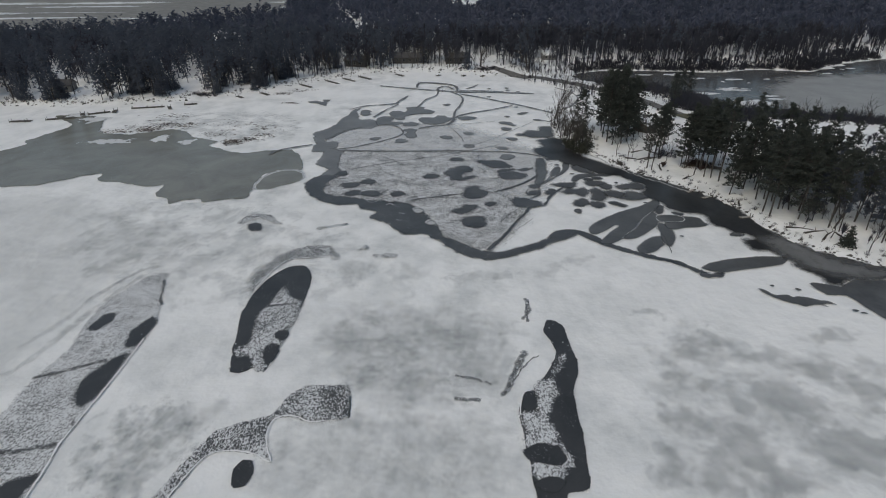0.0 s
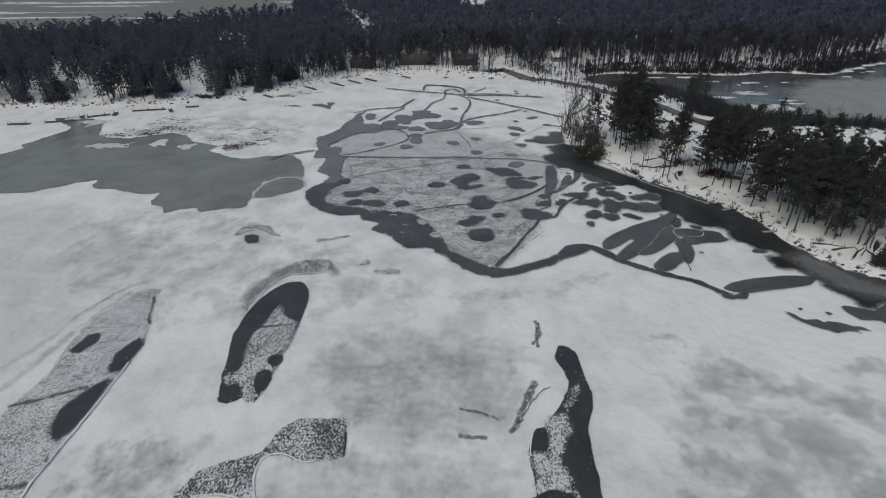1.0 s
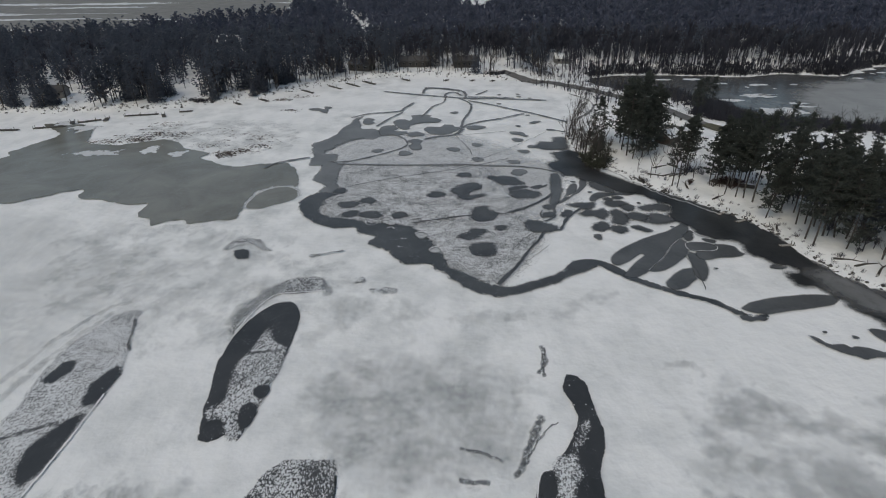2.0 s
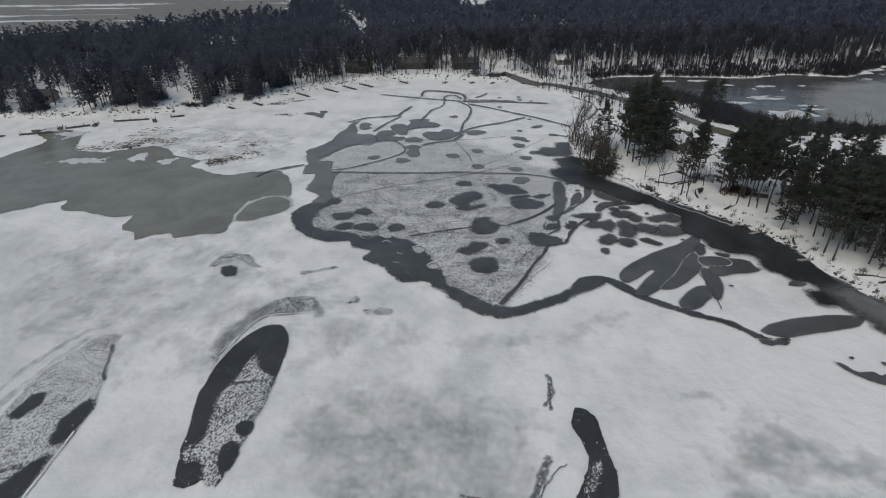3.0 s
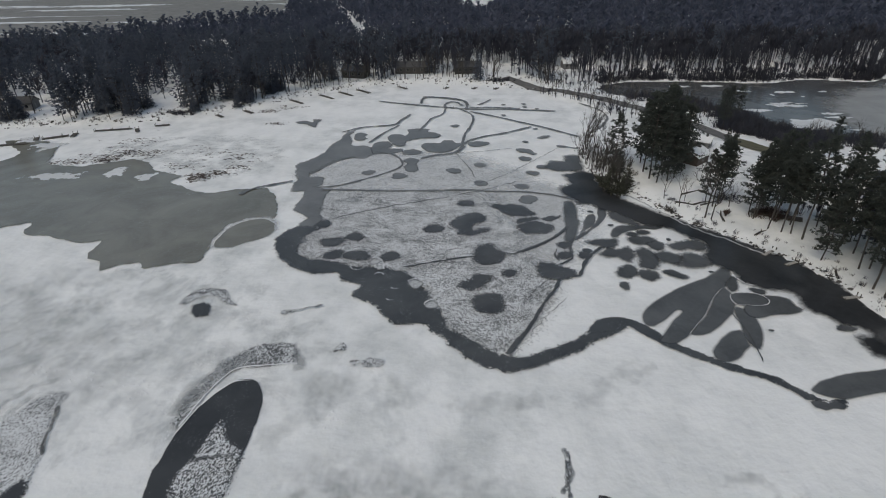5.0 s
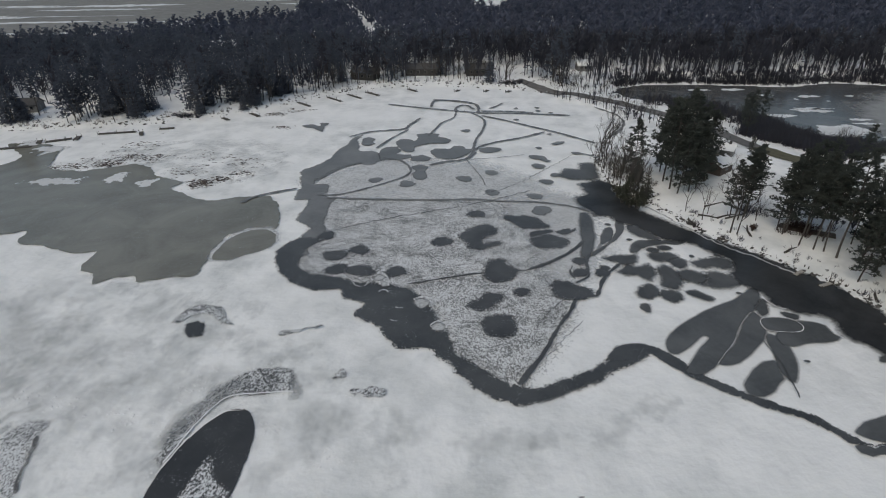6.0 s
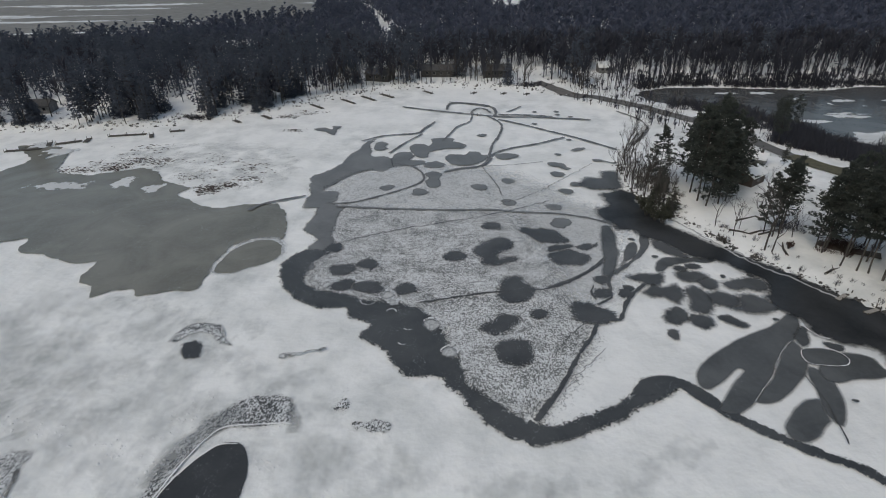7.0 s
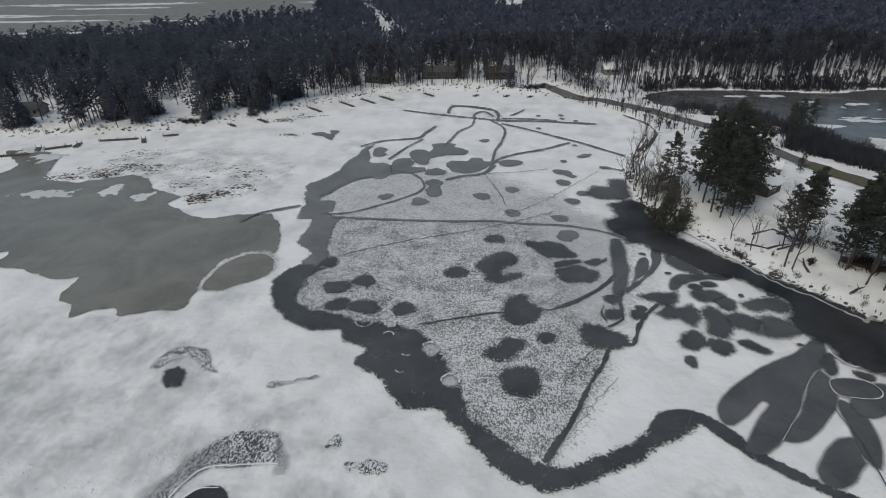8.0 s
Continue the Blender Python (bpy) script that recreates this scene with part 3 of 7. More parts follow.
BLOTS.append(('far', [(29.6, 185.9), (31.6, 185.7), (34.8, 183.6), (34.6, 182.5), (32.3, 184.1), (29.8, 184.8)]))
BLOTS.append(('blur', [(24.1, 168.9), (25.8, 173.0), (29.3, 172.5), (30.5, 176.8), (33.7, 176.9), (33.8, 172.1), (33.0, 166.5), (31.3, 165.0), (28.8, 165.3), (26.7, 165.0), (24.3, 166.2)]))
BLOTS.append(('blur', [(33.2, 138.9), (35.0, 139.9), (36.2, 137.9), (37.9, 135.0), (38.3, 133.3), (36.4, 133.5), (34.3, 134.7), (33.2, 137.0)]))
BLOTS.append(('east', [(34.1, 127.3), (35.7, 128.3), (38.4, 128.0), (39.8, 126.8), (38.3, 125.1), (35.9, 124.7), (34.5, 125.7)]))
BLOTS.append(('east', [(25.7, 126.0), (28.0, 127.0), (30.8, 127.1), (32.4, 127.6), (31.6, 124.3), (29.7, 123.0), (27.8, 124.1), (26.2, 125.0)]))
BLOTS.append(('east', [(27.4, 121.0), (29.8, 123.4), (31.4, 122.7), (33.5, 124.0), (33.9, 121.7), (33.5, 119.8), (32.3, 118.0), (31.2, 118.6), (30.5, 119.6), (28.5, 119.5)]))
BLOTS.append(('east', [(34.6, 122.5), (36.5, 123.6), (37.6, 121.9), (38.2, 120.1), (37.5, 117.2), (36.1, 115.3), (34.6, 115.7), (33.8, 117.0), (34.6, 119.9)]))
BLOTS.append(('east', [(37.6, 125.0), (39.5, 125.9), (40.6, 124.8), (40.1, 122.8), (38.6, 122.3), (37.7, 123.4)]))
BLOTS.append(('east', [(38.0, 121.2), (39.8, 122.0), (41.5, 121.0), (42.6, 119.6), (41.3, 117.4), (39.7, 117.3), (38.3, 118.0), (37.7, 119.3)]))
BLOTS.append(('east', [(41.6, 124.4), (44.5, 126.2), (47.6, 126.4), (49.0, 124.4), (48.1, 122.5), (46.2, 122.0), (44.5, 123.0), (43.3, 122.2), (41.8, 122.9)]))
BLOTS.append(('east', [(42.8, 121.1), (44.7, 121.5), (46.4, 119.8), (47.1, 117.8), (46.3, 116.5), (43.9, 115.9), (41.6, 116.1), (40.0, 117.0), (42.0, 118.2)]))
BLOTS.append(('east', [(37.1, 114.9), (38.9, 115.3), (40.0, 114.2), (40.9, 112.6), (39.9, 112.1), (38.4, 113.0), (37.1, 113.9)]))
BLOTS.append(('east', [(29.9, 116.1), (31.8, 116.9), (32.7, 115.3), (32.3, 113.6), (30.3, 112.2), (29.1, 112.8), (29.0, 114.4)]))
BLOTS.append(('east', [(33.1, 114.6), (34.8, 115.2), (36.1, 114.2), (35.8, 112.3), (34.2, 111.3), (33.3, 112.4), (32.9, 113.7)]))
TAIL_EAST = [(31.5, 129.3), (32.5, 131.6), (34.3, 133.0), (37.2, 133.0), (40.2, 133.2), (42.5, 133.1), (43.3, 132.5), (41.5, 131.5), (38.7, 131.7), (36.1, 130.8), (33.8, 129.5), (32.5, 128.1), (31.3, 127.8)]
LEAF_A = [(31.7, 141.7), (33.3, 142.3), (32.0, 136.4), (30.2, 133.9), (26.7, 129.5), (24.3, 126.5), (23.9, 127.4), (24.9, 128.8), (28.0, 131.7), (29.9, 134.8), (31.0, 138.4)]
LEAF_B = [(28.7, 138.3), (29.9, 138.7), (30.1, 136.9), (28.9, 133.8), (26.9, 131.3), (25.4, 129.5), (26.5, 132.0), (27.5, 135.2)]
BAND_N = [(24.7, 145.6), (26.7, 145.5), (26.3, 136.2), (25.3, 131.3), (23.5, 126.2), (21.9, 126.2), (22.9, 132.6), (23.8, 139.7)]
PETAL_A = [(29.8, 101.4), (30.6, 102.8), (33.2, 105.5), (36.4, 108.0), (40.0, 110.4), (43.4, 112.2), (46.2, 114.3), (48.0, 115.9), (49.1, 116.0), (49.0, 114.5), (48.2, 112.3), (46.8, 110.8), (45.9, 109.4), (44.9, 108.9), (43.0, 106.7), (41.3, 104.2), (39.6, 101.5), (37.6, 99.2), (35.3, 96.4), (33.7, 95.1), (32.8, 94.5), (31.5, 94.4), (30.6, 94.8), (30.6, 95.3), (32.3, 97.5), (33.9, 99.7), (36.3, 102.4), (35.7, 102.8), (34.2, 101.5), (32.5, 99.9), (30.7, 98.6), (29.7, 98.7), (29.4, 99.7)]
PETAL_C = [(45.7, 109.1), (46.3, 107.5), (46.0, 105.7), (45.1, 103.7), (43.9, 101.9), (42.3, 100.2), (40.4, 98.4), (38.4, 96.9), (36.9, 96.4), (35.6, 96.6), (37.7, 99.2), (39.7, 101.4), (41.4, 104.1), (43.2, 106.6), (44.9, 108.6)]
PETAL_E = [(45.4, 103.7), (46.2, 103.2), (47.4, 103.1), (47.1, 101.2), (46.9, 99.5), (46.3, 97.1), (45.3, 94.9), (44.1, 93.2), (43.5, 93.6), (43.2, 95.1), (43.5, 97.3), (44.2, 99.7), (44.2, 101.0), (44.7, 102.9)]
PETAL_F = [(50.3, 106.8), (53.4, 106.8), (54.8, 105.9), (54.9, 104), (55.5, 103.1), (54.6, 102.2), (52.8, 101.7), (50.2, 101.6), (47.6, 100.7), (46.3, 101.2), (46.4, 103.5)]
PETAL_G = [(37.2, 92.6), (38.1, 93.8), (39.8, 95.8), (41.8, 97.3), (43.2, 97.6), (43.5, 97.1), (43.1, 95.4), (43.1, 93.9), (42.0, 92.9), (40.5, 91.4), (38.9, 90.5), (37.7, 90.4), (37.0, 91.1)]
RING_EAST = [(45.9, 107.1), (46.9, 107.6), (48.9, 107.8), (50.5, 107.2), (51.3, 105.8), (50.9, 104.6), (49.7, 104.0), (47.4, 104.0), (45.7, 104.3), (45.3, 105.6)]
SEAM_EAST = [(45.4, 109.1), (43.1, 106.7), (41.3, 104.2), (39.6, 101.5), (37.6, 99.2), (35.3, 96.5)]
LEDGE_EAST = [(49, 113.7), (49, 112.4), (49.5, 111.1), (50.2, 110.2), (51.2, 109.9)]
PETAL_SPOT = [(48.5, 112.8), (49.1, 112.3), (48.6, 110.7), (48.2, 109.4), (47.0, 108.0), (46.3, 108.4), (46.6, 110.4)]
PETAL_SPOT_B = [(49.8, 109.3), (51.0, 109.1), (52.2, 108.3), (51.5, 107.2), (50.3, 107.4), (49.7, 108.2)]
HOLE_ARC = [(-46.2, 104.0), (-45.8, 106.0), (-44.9, 108.2), (-42.8, 109.1), (-39.9, 108.5), (-37.5, 105.3), (-35.7, 103.7), (-38.1, 104.1), (-40.0, 106.1), (-42.3, 106.9), (-43.9, 106.0), (-44.7, 104.1)]
LONG_EAST = [(46.7, 84.9), (48.7, 86.5), (51.7, 87.7), (55.2, 88.5), (59.6, 89.2), (62.6, 89), (64.2, 88.2), (62.1, 86.2), (59.2, 85.4), (55.3, 84.6), (52, 83.8), (49.8, 83.4), (48, 83.8)]
STREAK_EAST = [(53.5, 78.1), (54.5, 77.4), (55.1, 76.3), (55.7, 75.8), (57.4, 76), (58.1, 75.2), (59, 75.5), (60.5, 75.1), (61.9, 74.3), (63.1, 74.2), (63.9, 73.1), (62.7, 73.4), (61.7, 73.2), (62.2, 72.5), (60.8, 73.2), (58.6, 72.6), (57.8, 73.3), (56.7, 73.8), (55.8, 74.5), (54.8, 75.3), (54, 76.4)]
DOTS_EAST = [(56.4, 78.8, 0.35, 0.26), (60.2, 77.6, 0.5, 0.4), (59.1, 98.1, 1.5, 0.65), (65.9, 71.4, 0.5, 0.28), (66.8, 70.7, 0.5, 0.25), (47.8, 97.5, 0.4, 0.25)]
CHANNEL_EAST = [(35.5, 162), (34.6, 157.5), (36.2, 152.5), (37.8, 147.6), (43.8, 139.6), (49.6, 133.5), (54.9, 127.5), (59.5, 121.3), (63, 116.8), (65.4, 110.5), (66.2, 103.3), (68.5, 95.4), (71.7, 91.4), (75.3, 88.6), (79.8, 84.8), (88, 78.4), (82.4, 80), (77.4, 80.8), (74.2, 80.6), (72.2, 81), (70.2, 80.3), (68.7, 79.1), (66.7, 79.2), (66.5, 80.4), (66.2, 82.2), (65.3, 84), (64.6, 85.9), (64.9, 87.6), (64.1, 89.4), (63.3, 90.6), (61.8, 91.5), (59.6, 91.7), (59.2, 94.1), (59.2, 96.3), (62, 96.6), (61.6, 98.3), (59.1, 99.3), (58.3, 101.1), (56, 102.9)]
LOBE_EAST = [(63.4, 79.5), (63.5, 77.7), (64.3, 76.1), (67.3, 75.8), (67.9, 73.9), (68.2, 72.1), (71, 67.6), (88, 70), (84, 78.6), (77, 80.5), (74, 80.5), (72, 80.8), (70, 79.8), (68.1, 78.4), (66.3, 79), (64.5, 79.8)]
STREAK_END = [(45.4, 82.9), (46.6, 83.2), (47.5, 82.7), (48.7, 83.1), (49.6, 82.2), (48.8, 81.6), (47.6, 81.8), (46.5, 81.4), (45.5, 81.9)]
CHANNEL_WEST = [(56.4, 106.3), (56.1, 108.3), (54.5, 109), (51.9, 109), (50.7, 110), (49.6, 111.2), (49.6, 113.7), (48.9, 115.3), (46.9, 117.6), (47, 120.7), (48.3, 124.4), (48.5, 126.8), (46.4, 128), (45.4, 130.5), (42.8, 132.1), (39.2, 133.6), (36.5, 137.0), (31.5, 142.1), (31.2, 143.5), (29.9, 144.0), (27.7, 143.8), (27.2, 146.8), (25.4, 148.8), (24.7, 151.3), (25.4, 154.0), (27.9, 155.9), (27.9, 160.2), (27.2, 162.3), (30.6, 163.9), (32.9, 164.9)]
CHANNEL = CHANNEL_EAST + CHANNEL_WEST
STRIP_WEST = [(-51.3, 83.1), (-51.3, 79.6), (-47.9, 72.6), (-46.5, 64.4), (-46.3, 56.7), (-46.4, 50.8), (-46.5, 45.5), (-46.5, 43.4), (-45.9, 40.6), (-45.5, 36.2), (-45.2, 31.8), (-54.8, 35.5), (-57.7, 43.7), (-57.3, 48.7), (-57.4, 55.3), (-56.7, 61.6), (-57.9, 72.6), (-56.3, 78.7), (-54.3, 82.9)]
STRIP_DARK_A = [(-56.6, 66.6), (-56.1, 70.4), (-54.6, 71), (-54, 68.4), (-55.1, 66.3)]
STRIP_DARK_B = [(-48.7, 62.7), (-49.4, 66.5), (-47.9, 69.8), (-46.4, 68), (-46.5, 63.4), (-47.5, 62.1)]
STRIP_DARK_C = [(-49.8, 52.1), (-50.4, 55.6), (-48.8, 59.8), (-46.9, 61), (-46.5, 57.1), (-46.5, 51.6), (-48.1, 49.9)]
STRIP_DARK_D = [(-49.8, 36.2), (-49.4, 38.2), (-48.2, 39.2), (-46.2, 40.1), (-45.9, 38.6), (-46.5, 35.9)]
OVAL_DARK = [(-25.4, 84.1), (-24.6, 80.6), (-24.4, 73.5), (-24.6, 67.3), (-25.1, 61.1), (-25.8, 56.7), (-26.6, 58.3), (-27.7, 57.4), (-29.2, 56.6), (-30.9, 58), (-31.6, 60.5), (-32.3, 64.4), (-33.6, 70), (-33.8, 76), (-32.5, 81.5), (-30, 85.5), (-27.5, 86.1)]
OVAL_SPECKLE = [(-28.9, 78.7), (-26.6, 75.7), (-23.9, 73.6), (-23.9, 69.0), (-24.3, 66.0), (-24.3, 62.6), (-25.0, 59.9), (-25.5, 57.2), (-26.5, 56.9), (-28.6, 59.1), (-30.7, 60.3), (-31.5, 61.6), (-30.1, 62.7), (-30.1, 65.8), (-31.0, 70.1), (-30.1, 73.3), (-29.4, 76.7)]
ARC_SPECKLE = [(-35, 78.3), (-35, 82.9), (-32.4, 90.2), (-28.8, 93.7), (-23.7, 93.9), (-22.2, 89.6), (-26.6, 89.1), (-30.7, 88), (-32.6, 83.5), (-33.8, 77.6)]
STRIP_SOUTH = [(-13.4, 53.8), (-12.7, 48.7), (-14.9, 47.9), (-16.9, 47.6), (-19.3, 48.5), (-21.4, 48.3), (-22, 46.6), (-21.5, 44), (-20.3, 41.6), (-22.5, 42.7), (-25.3, 43.1), (-27.8, 42.6), (-29.2, 39.8), (-30.2, 36.4), (-32.1, 35.3), (-30.9, 39.2), (-29.7, 43.1), (-28.5, 46.1), (-25.5, 47.5), (-22.3, 48.9), (-21, 51.9), (-19.2, 53.8), (-16.2, 54.2)]
STRIP_SOUTH_DARK = [(-17.1, 53.3), (-13.5, 53.6), (-12.7, 48.7), (-14.2, 48.3), (-15.8, 50.4)]
HOLE_SOUTH = [(-24.3, 40.6), (-23.6, 41.9), (-22.4, 41.7), (-21.9, 40), (-22.2, 38.4), (-23.4, 38.1), (-24, 39.2)]
SLIPPER = [(15.8, 69), (17.2, 68.6), (18.2, 66.7), (18.3, 62.6), (18.7, 59.4), (18.2, 56.5), (17, 53.7), (16.6, 49.7), (16.6, 46), (16.3, 42.6), (15.7, 38.3), (13.3, 37.7), (12.5, 35.7), (9.6, 35.7), (9.8, 37.2), (9.7, 41), (9.5, 44.2), (9.3, 48.7), (10.1, 52.6), (11.7, 53.3), (13.3, 55.9), (15.5, 59.4), (16, 61.3), (15.3, 64.6), (14.9, 66.7)]
SLIPPER_SPECKLE = [(12, 52.9), (13.5, 55.3), (15.5, 58.2), (16.9, 60.4), (14.9, 54.8), (13.2, 48.7), (13.2, 44.7), (14.7, 43), (13.4, 39.9), (11, 38.9), (10, 40.4), (9.7, 45.5), (9.7, 48.9), (11.2, 49.1)]
SLIPPER_SPOTS = [(10.8, 51.3, 0.96, 1.83), (11.6, 42.8, 2.23, 1.63), (11.6, 38.7, 1.61, 1.01)]
HOLE_WEST = [(-42.7, 101.1), (-43.7, 103.8), (-42.0, 104.5), (-40.5, 103.4), (-39.9, 101.2), (-41.5, 100.5)]
HOLES_WEST = [(-27, 102.1, 0.69, 0.45), (-16.7, 92.8, 0.8, 0.76), (-13.9, 89.7, 0.64, 0.46), (-11.5, 89.8, 1.01, 0.6)]
RINGS = [(-18, 116.7, 1.5, 190, 350, 0.3), (-13.6, 112.9, 0.9, 10, 170, 0.3), (-6.8, 110, 1.6, -30, 150, 0.75), (-3.7, 103.8, 1.25, -10, 190, 0.35), (-10.4, 110.3, 1.3, 240, 300, 0.3), (-10.7, 106.7, 1.2, 230, 300, 0.25), (-15, 117.8, 1.2, 20, 150, 0.5), (-13.8, 115.7, 0.8, -40, 200, 0.6)]
TRACKS = []
TRACKS.append((1.19, [(-45.9, 104.1), (-45.7, 106.3), (-43.5, 107.6), (-41.3, 108.4), (-38.9, 106.3), (-37, 104.3)]))
TRACKS.append((0.46, [(-27.3, 101.8), (-24.8, 102.6), (-21.5, 103.9)]))
TRACKS.append((1.57, [(-33, 153.1), (-19.2, 152.3), (-7.1, 152.2), (2.4, 152.6), (8.2, 151.6), (16.3, 151.1), (22.8, 149.1), (27.3, 146.4)]))
TRACKS.append((1.17, [(-36, 154.7), (-29.9, 155.5), (-23.2, 160.2), (-16.3, 166.9), (-15.1, 172.2), (-18.5, 178.9), (-24.1, 181.5)]))
TRACKS.append((1.55, [(-38.7, 163.8), (-34.2, 173.4), (-29.3, 177.4)]))
TRACKS.append((1.87, [(-37.5, 201), (-31.7, 206.4), (-21.7, 209.4), (-19.7, 214.6), (-16.9, 222.6)]))
TRACKS.append((1.34, [(-27.1, 190.1), (-23.8, 199.7), (-19.6, 208.8)]))
TRACKS.append((2.31, [(-31.1, 242.2), (-17.3, 236.3), (-3.4, 231.4), (6.1, 228.7), (17.2, 228.2), (35, 225.1)]))
TRACKS.append((2.08, [(-14.4, 237.7), (-13.5, 247), (-7.9, 247.8), (0.3, 243.8), (3.1, 237.8), (3.1, 228.7)]))
TRACKS.append((1.78, [(-14.3, 249.4), (-5.8, 246.2), (1.3, 242.3)]))
TRACKS.append((1.81, [(-4.8, 230), (-5, 235.6), (-3.6, 239.3), (-1.2, 240), (1.6, 234.2)]))
TRACKS.append((1.18, [(-4.7, 231.4), (-5.5, 222.7), (-9.2, 216.5), (-11.2, 207.9), (-12.7, 201.5)]))
TRACKS.append((1.35, [(0.5, 229.4), (4.2, 222.8), (5.3, 215.5), (4, 205.5), (2.4, 198.8), (1.6, 190.8), (1.2, 185.1), (-0.5, 180.2)]))
TRACKS.append((1.86, [(4.2, 225.4), (13, 218.6), (21, 211.2), (27, 205.9), (37.6, 194.4)]))
TRACKS.append((1.6, [(1.2, 186.8), (3.9, 191.8), (8.6, 195.6), (15.1, 199.1), (24.1, 205.8)]))
TRACKS.append((1.85, [(-10.2, 175.3), (-6.2, 178.1), (-0.8, 180.2), (2.1, 186.4)]))
TRACKS.append((0.55, [(-0.5, 180.6), (0.3, 177.1), (1.7, 172.8), (3.7, 166), (4.4, 161)]))
TRACKS.append((0.57, [(0.2, 179.8), (8.1, 181.3), (15.8, 183.9)]))
TRACKS.append((0.51, [(-27.4, 136.4), (-17.5, 141.8), (-6.7, 146.3), (4.7, 151.4), (15.2, 157.9)]))
TRACKS.append((0.31, [(3.6, 155.4), (12.5, 162.5), (28.9, 183.1)]))
TRACKS.append((0.55, [(-9.7, 115.9), (-2, 118.5), (3.3, 119.9), (9.5, 120.7), (14.1, 122.5), (19.2, 126.8), (22.5, 130.5)]))
TRACKS.append((1.49, [(7.2, 235), (9.6, 237.8), (12.5, 243.1)]))
TRACKS.append((2.03, [(4.2, 231.4), (15.5, 230.8), (22.8, 228.9)]))
TRACKS.append((0.8, [(23.4, 132.4), (19.8, 127.8), (16.5, 124.7), (11.6, 121.2)]))
TRACKS.append((0.84, [(18.4, 111.5), (19.8, 112.9), (22.3, 113.5), (24.1, 117.9), (26, 120.9), (28.3, 123.6)]))
TRACKS.append((0.9, [(7.7, 91.6), (9.6, 94.6), (12, 98.6), (14.5, 104.1), (17.1, 108.6), (18.4, 111.7)]))
TRACKS.append((0.26, [(11.1, 103.2), (13.6, 108.2), (15.5, 110.6), (18.3, 112.2)]))
TRACKS.append((0.14, [(11.5, 96.8), (15.2, 101.6), (18.8, 106)]))
TRACKS.append((0.66, [(23.7, 127.1), (22.5, 124.6), (21.8, 119.2), (19.3, 116.9)]))
TRACKS.append((0.47, [(19.6, 122.8), (18.9, 120.5), (19.4, 118.3)]))
TRACKS.append((0.23, [(43.8, 102.3), (44.1, 97), (43.2, 90.3)]))
TRACKS.append((1.84, [(45.3, 236.6), (50.9, 225.2), (51.3, 216.8), (48.6, 208.9), (45.5, 203.7), (42.5, 199.7)]))
TRACKS.append((1.7, [(-52.7, 150.2), (-50.1, 154.3), (-41.9, 159)]))
TRACKS.append((0.57, [(-57.6, 55.5), (-53.1, 57.3), (-49.4, 59.4)]))
TRACKS.append((0.58, [(-53.8, 42.3), (-49.2, 43.4), (-46.8, 44)]))
TRACKS.append((0.38, [(-51.1, 81.1), (-49.6, 76.9), (-48.1, 73.1)]))
TRACKS.append((0.43, [(-30.3, 72.7), (-27.7, 73.3), (-25.3, 73.5)]))
TRACKS.append((0.67, [(13.1, 75.2), (13.2, 71.6), (11.9, 68.9)]))
TRACKS.append((0.66, [(11.4, 61.6), (9.6, 57), (7.9, 53.1), (7, 52.4)]))
TRACKS.append((0.17, [(7.3, 52.4), (8.7, 54.2), (11.1, 58.2), (13.2, 60.4)]))
TRACKS.append((0.32, [(1.1, 56.1), (3.8, 55.3), (6.1, 54.1)]))
TRACKS.append((0.51, [(1.1, 51.7), (4.4, 51.4)]))
# the first 2 tracks are speckled slush
FAR_SHORE = [(-250.5, 176.2), (-207.4, 193.3), (-179.8, 212.8), (-155.4, 210.4), (-134.1, 212.7), (-113.3, 216.8), (-104.2, 222.4), (-89.8, 228), (-77.8, 236.2), (-62.5, 255.8), (-40.9, 271.1), (-21.9, 276.2), (0.5, 272.5), (22.2, 266.1), (36.2, 259)]
EAST_SHORE = [(32.9, 249.4), (44.6, 238), (51.1, 225.9), (51.6, 216.8), (47.7, 206.3), (42.5, 199.7), (36, 185.3), (34, 175.6), (34.7, 162.5), (38.2, 152.9), (42.9, 146.9), (49.6, 133.5), (54.9, 127.5), (59.5, 121.3), (63, 116.8), (65.4, 110.5), (66.2, 103.3), (68.5, 95.4), (71.7, 91.4), (75.3, 88.6), (79.8, 84.8), (88, 78.4)]
BACK_NEAR = [(57.2, 260.2), (59, 251), (65.6, 246.2), (77.7, 242.5), (86.6, 236.8), (92.4, 222), (97.9, 207.2), (103, 193.4), (146.7, 181.3)]
BACK_FAR = [(61, 267.4), (73.4, 273.9), (94.6, 273.6), (114.2, 270.6), (129.1, 267.7), (150.8, 274.9), (172.8, 267.7), (203.2, 290.6), (229.9, 301.2)]
ROAD = [(20.7, 277.9), (30.3, 263), (42.7, 249.9), (53.8, 238.2), (62.6, 224.6), (70.6, 212.1), (74.4, 200.2), (77.3, 190.5), (79.9, 183.4), (82.6, 178.4), (85.3, 173.2), (91, 167.2)]
PINES = [(47.2, 161.1), (47.1, 156.6), (48.3, 153.9), (50.8, 154.8), (50.1, 161.8), (51.6, 159.6), (55.3, 163.8), (48, 167.4), (52.3, 170.8), (54.8, 169.2), (54.7, 141.4), (55.8, 140.1), (59, 143.3), (61.5, 135.6), (61.7, 133.8), (65.9, 138.8), (80.6, 194.6), (85.2, 207), (88.5, 209.1), (91.6, 210.3)]
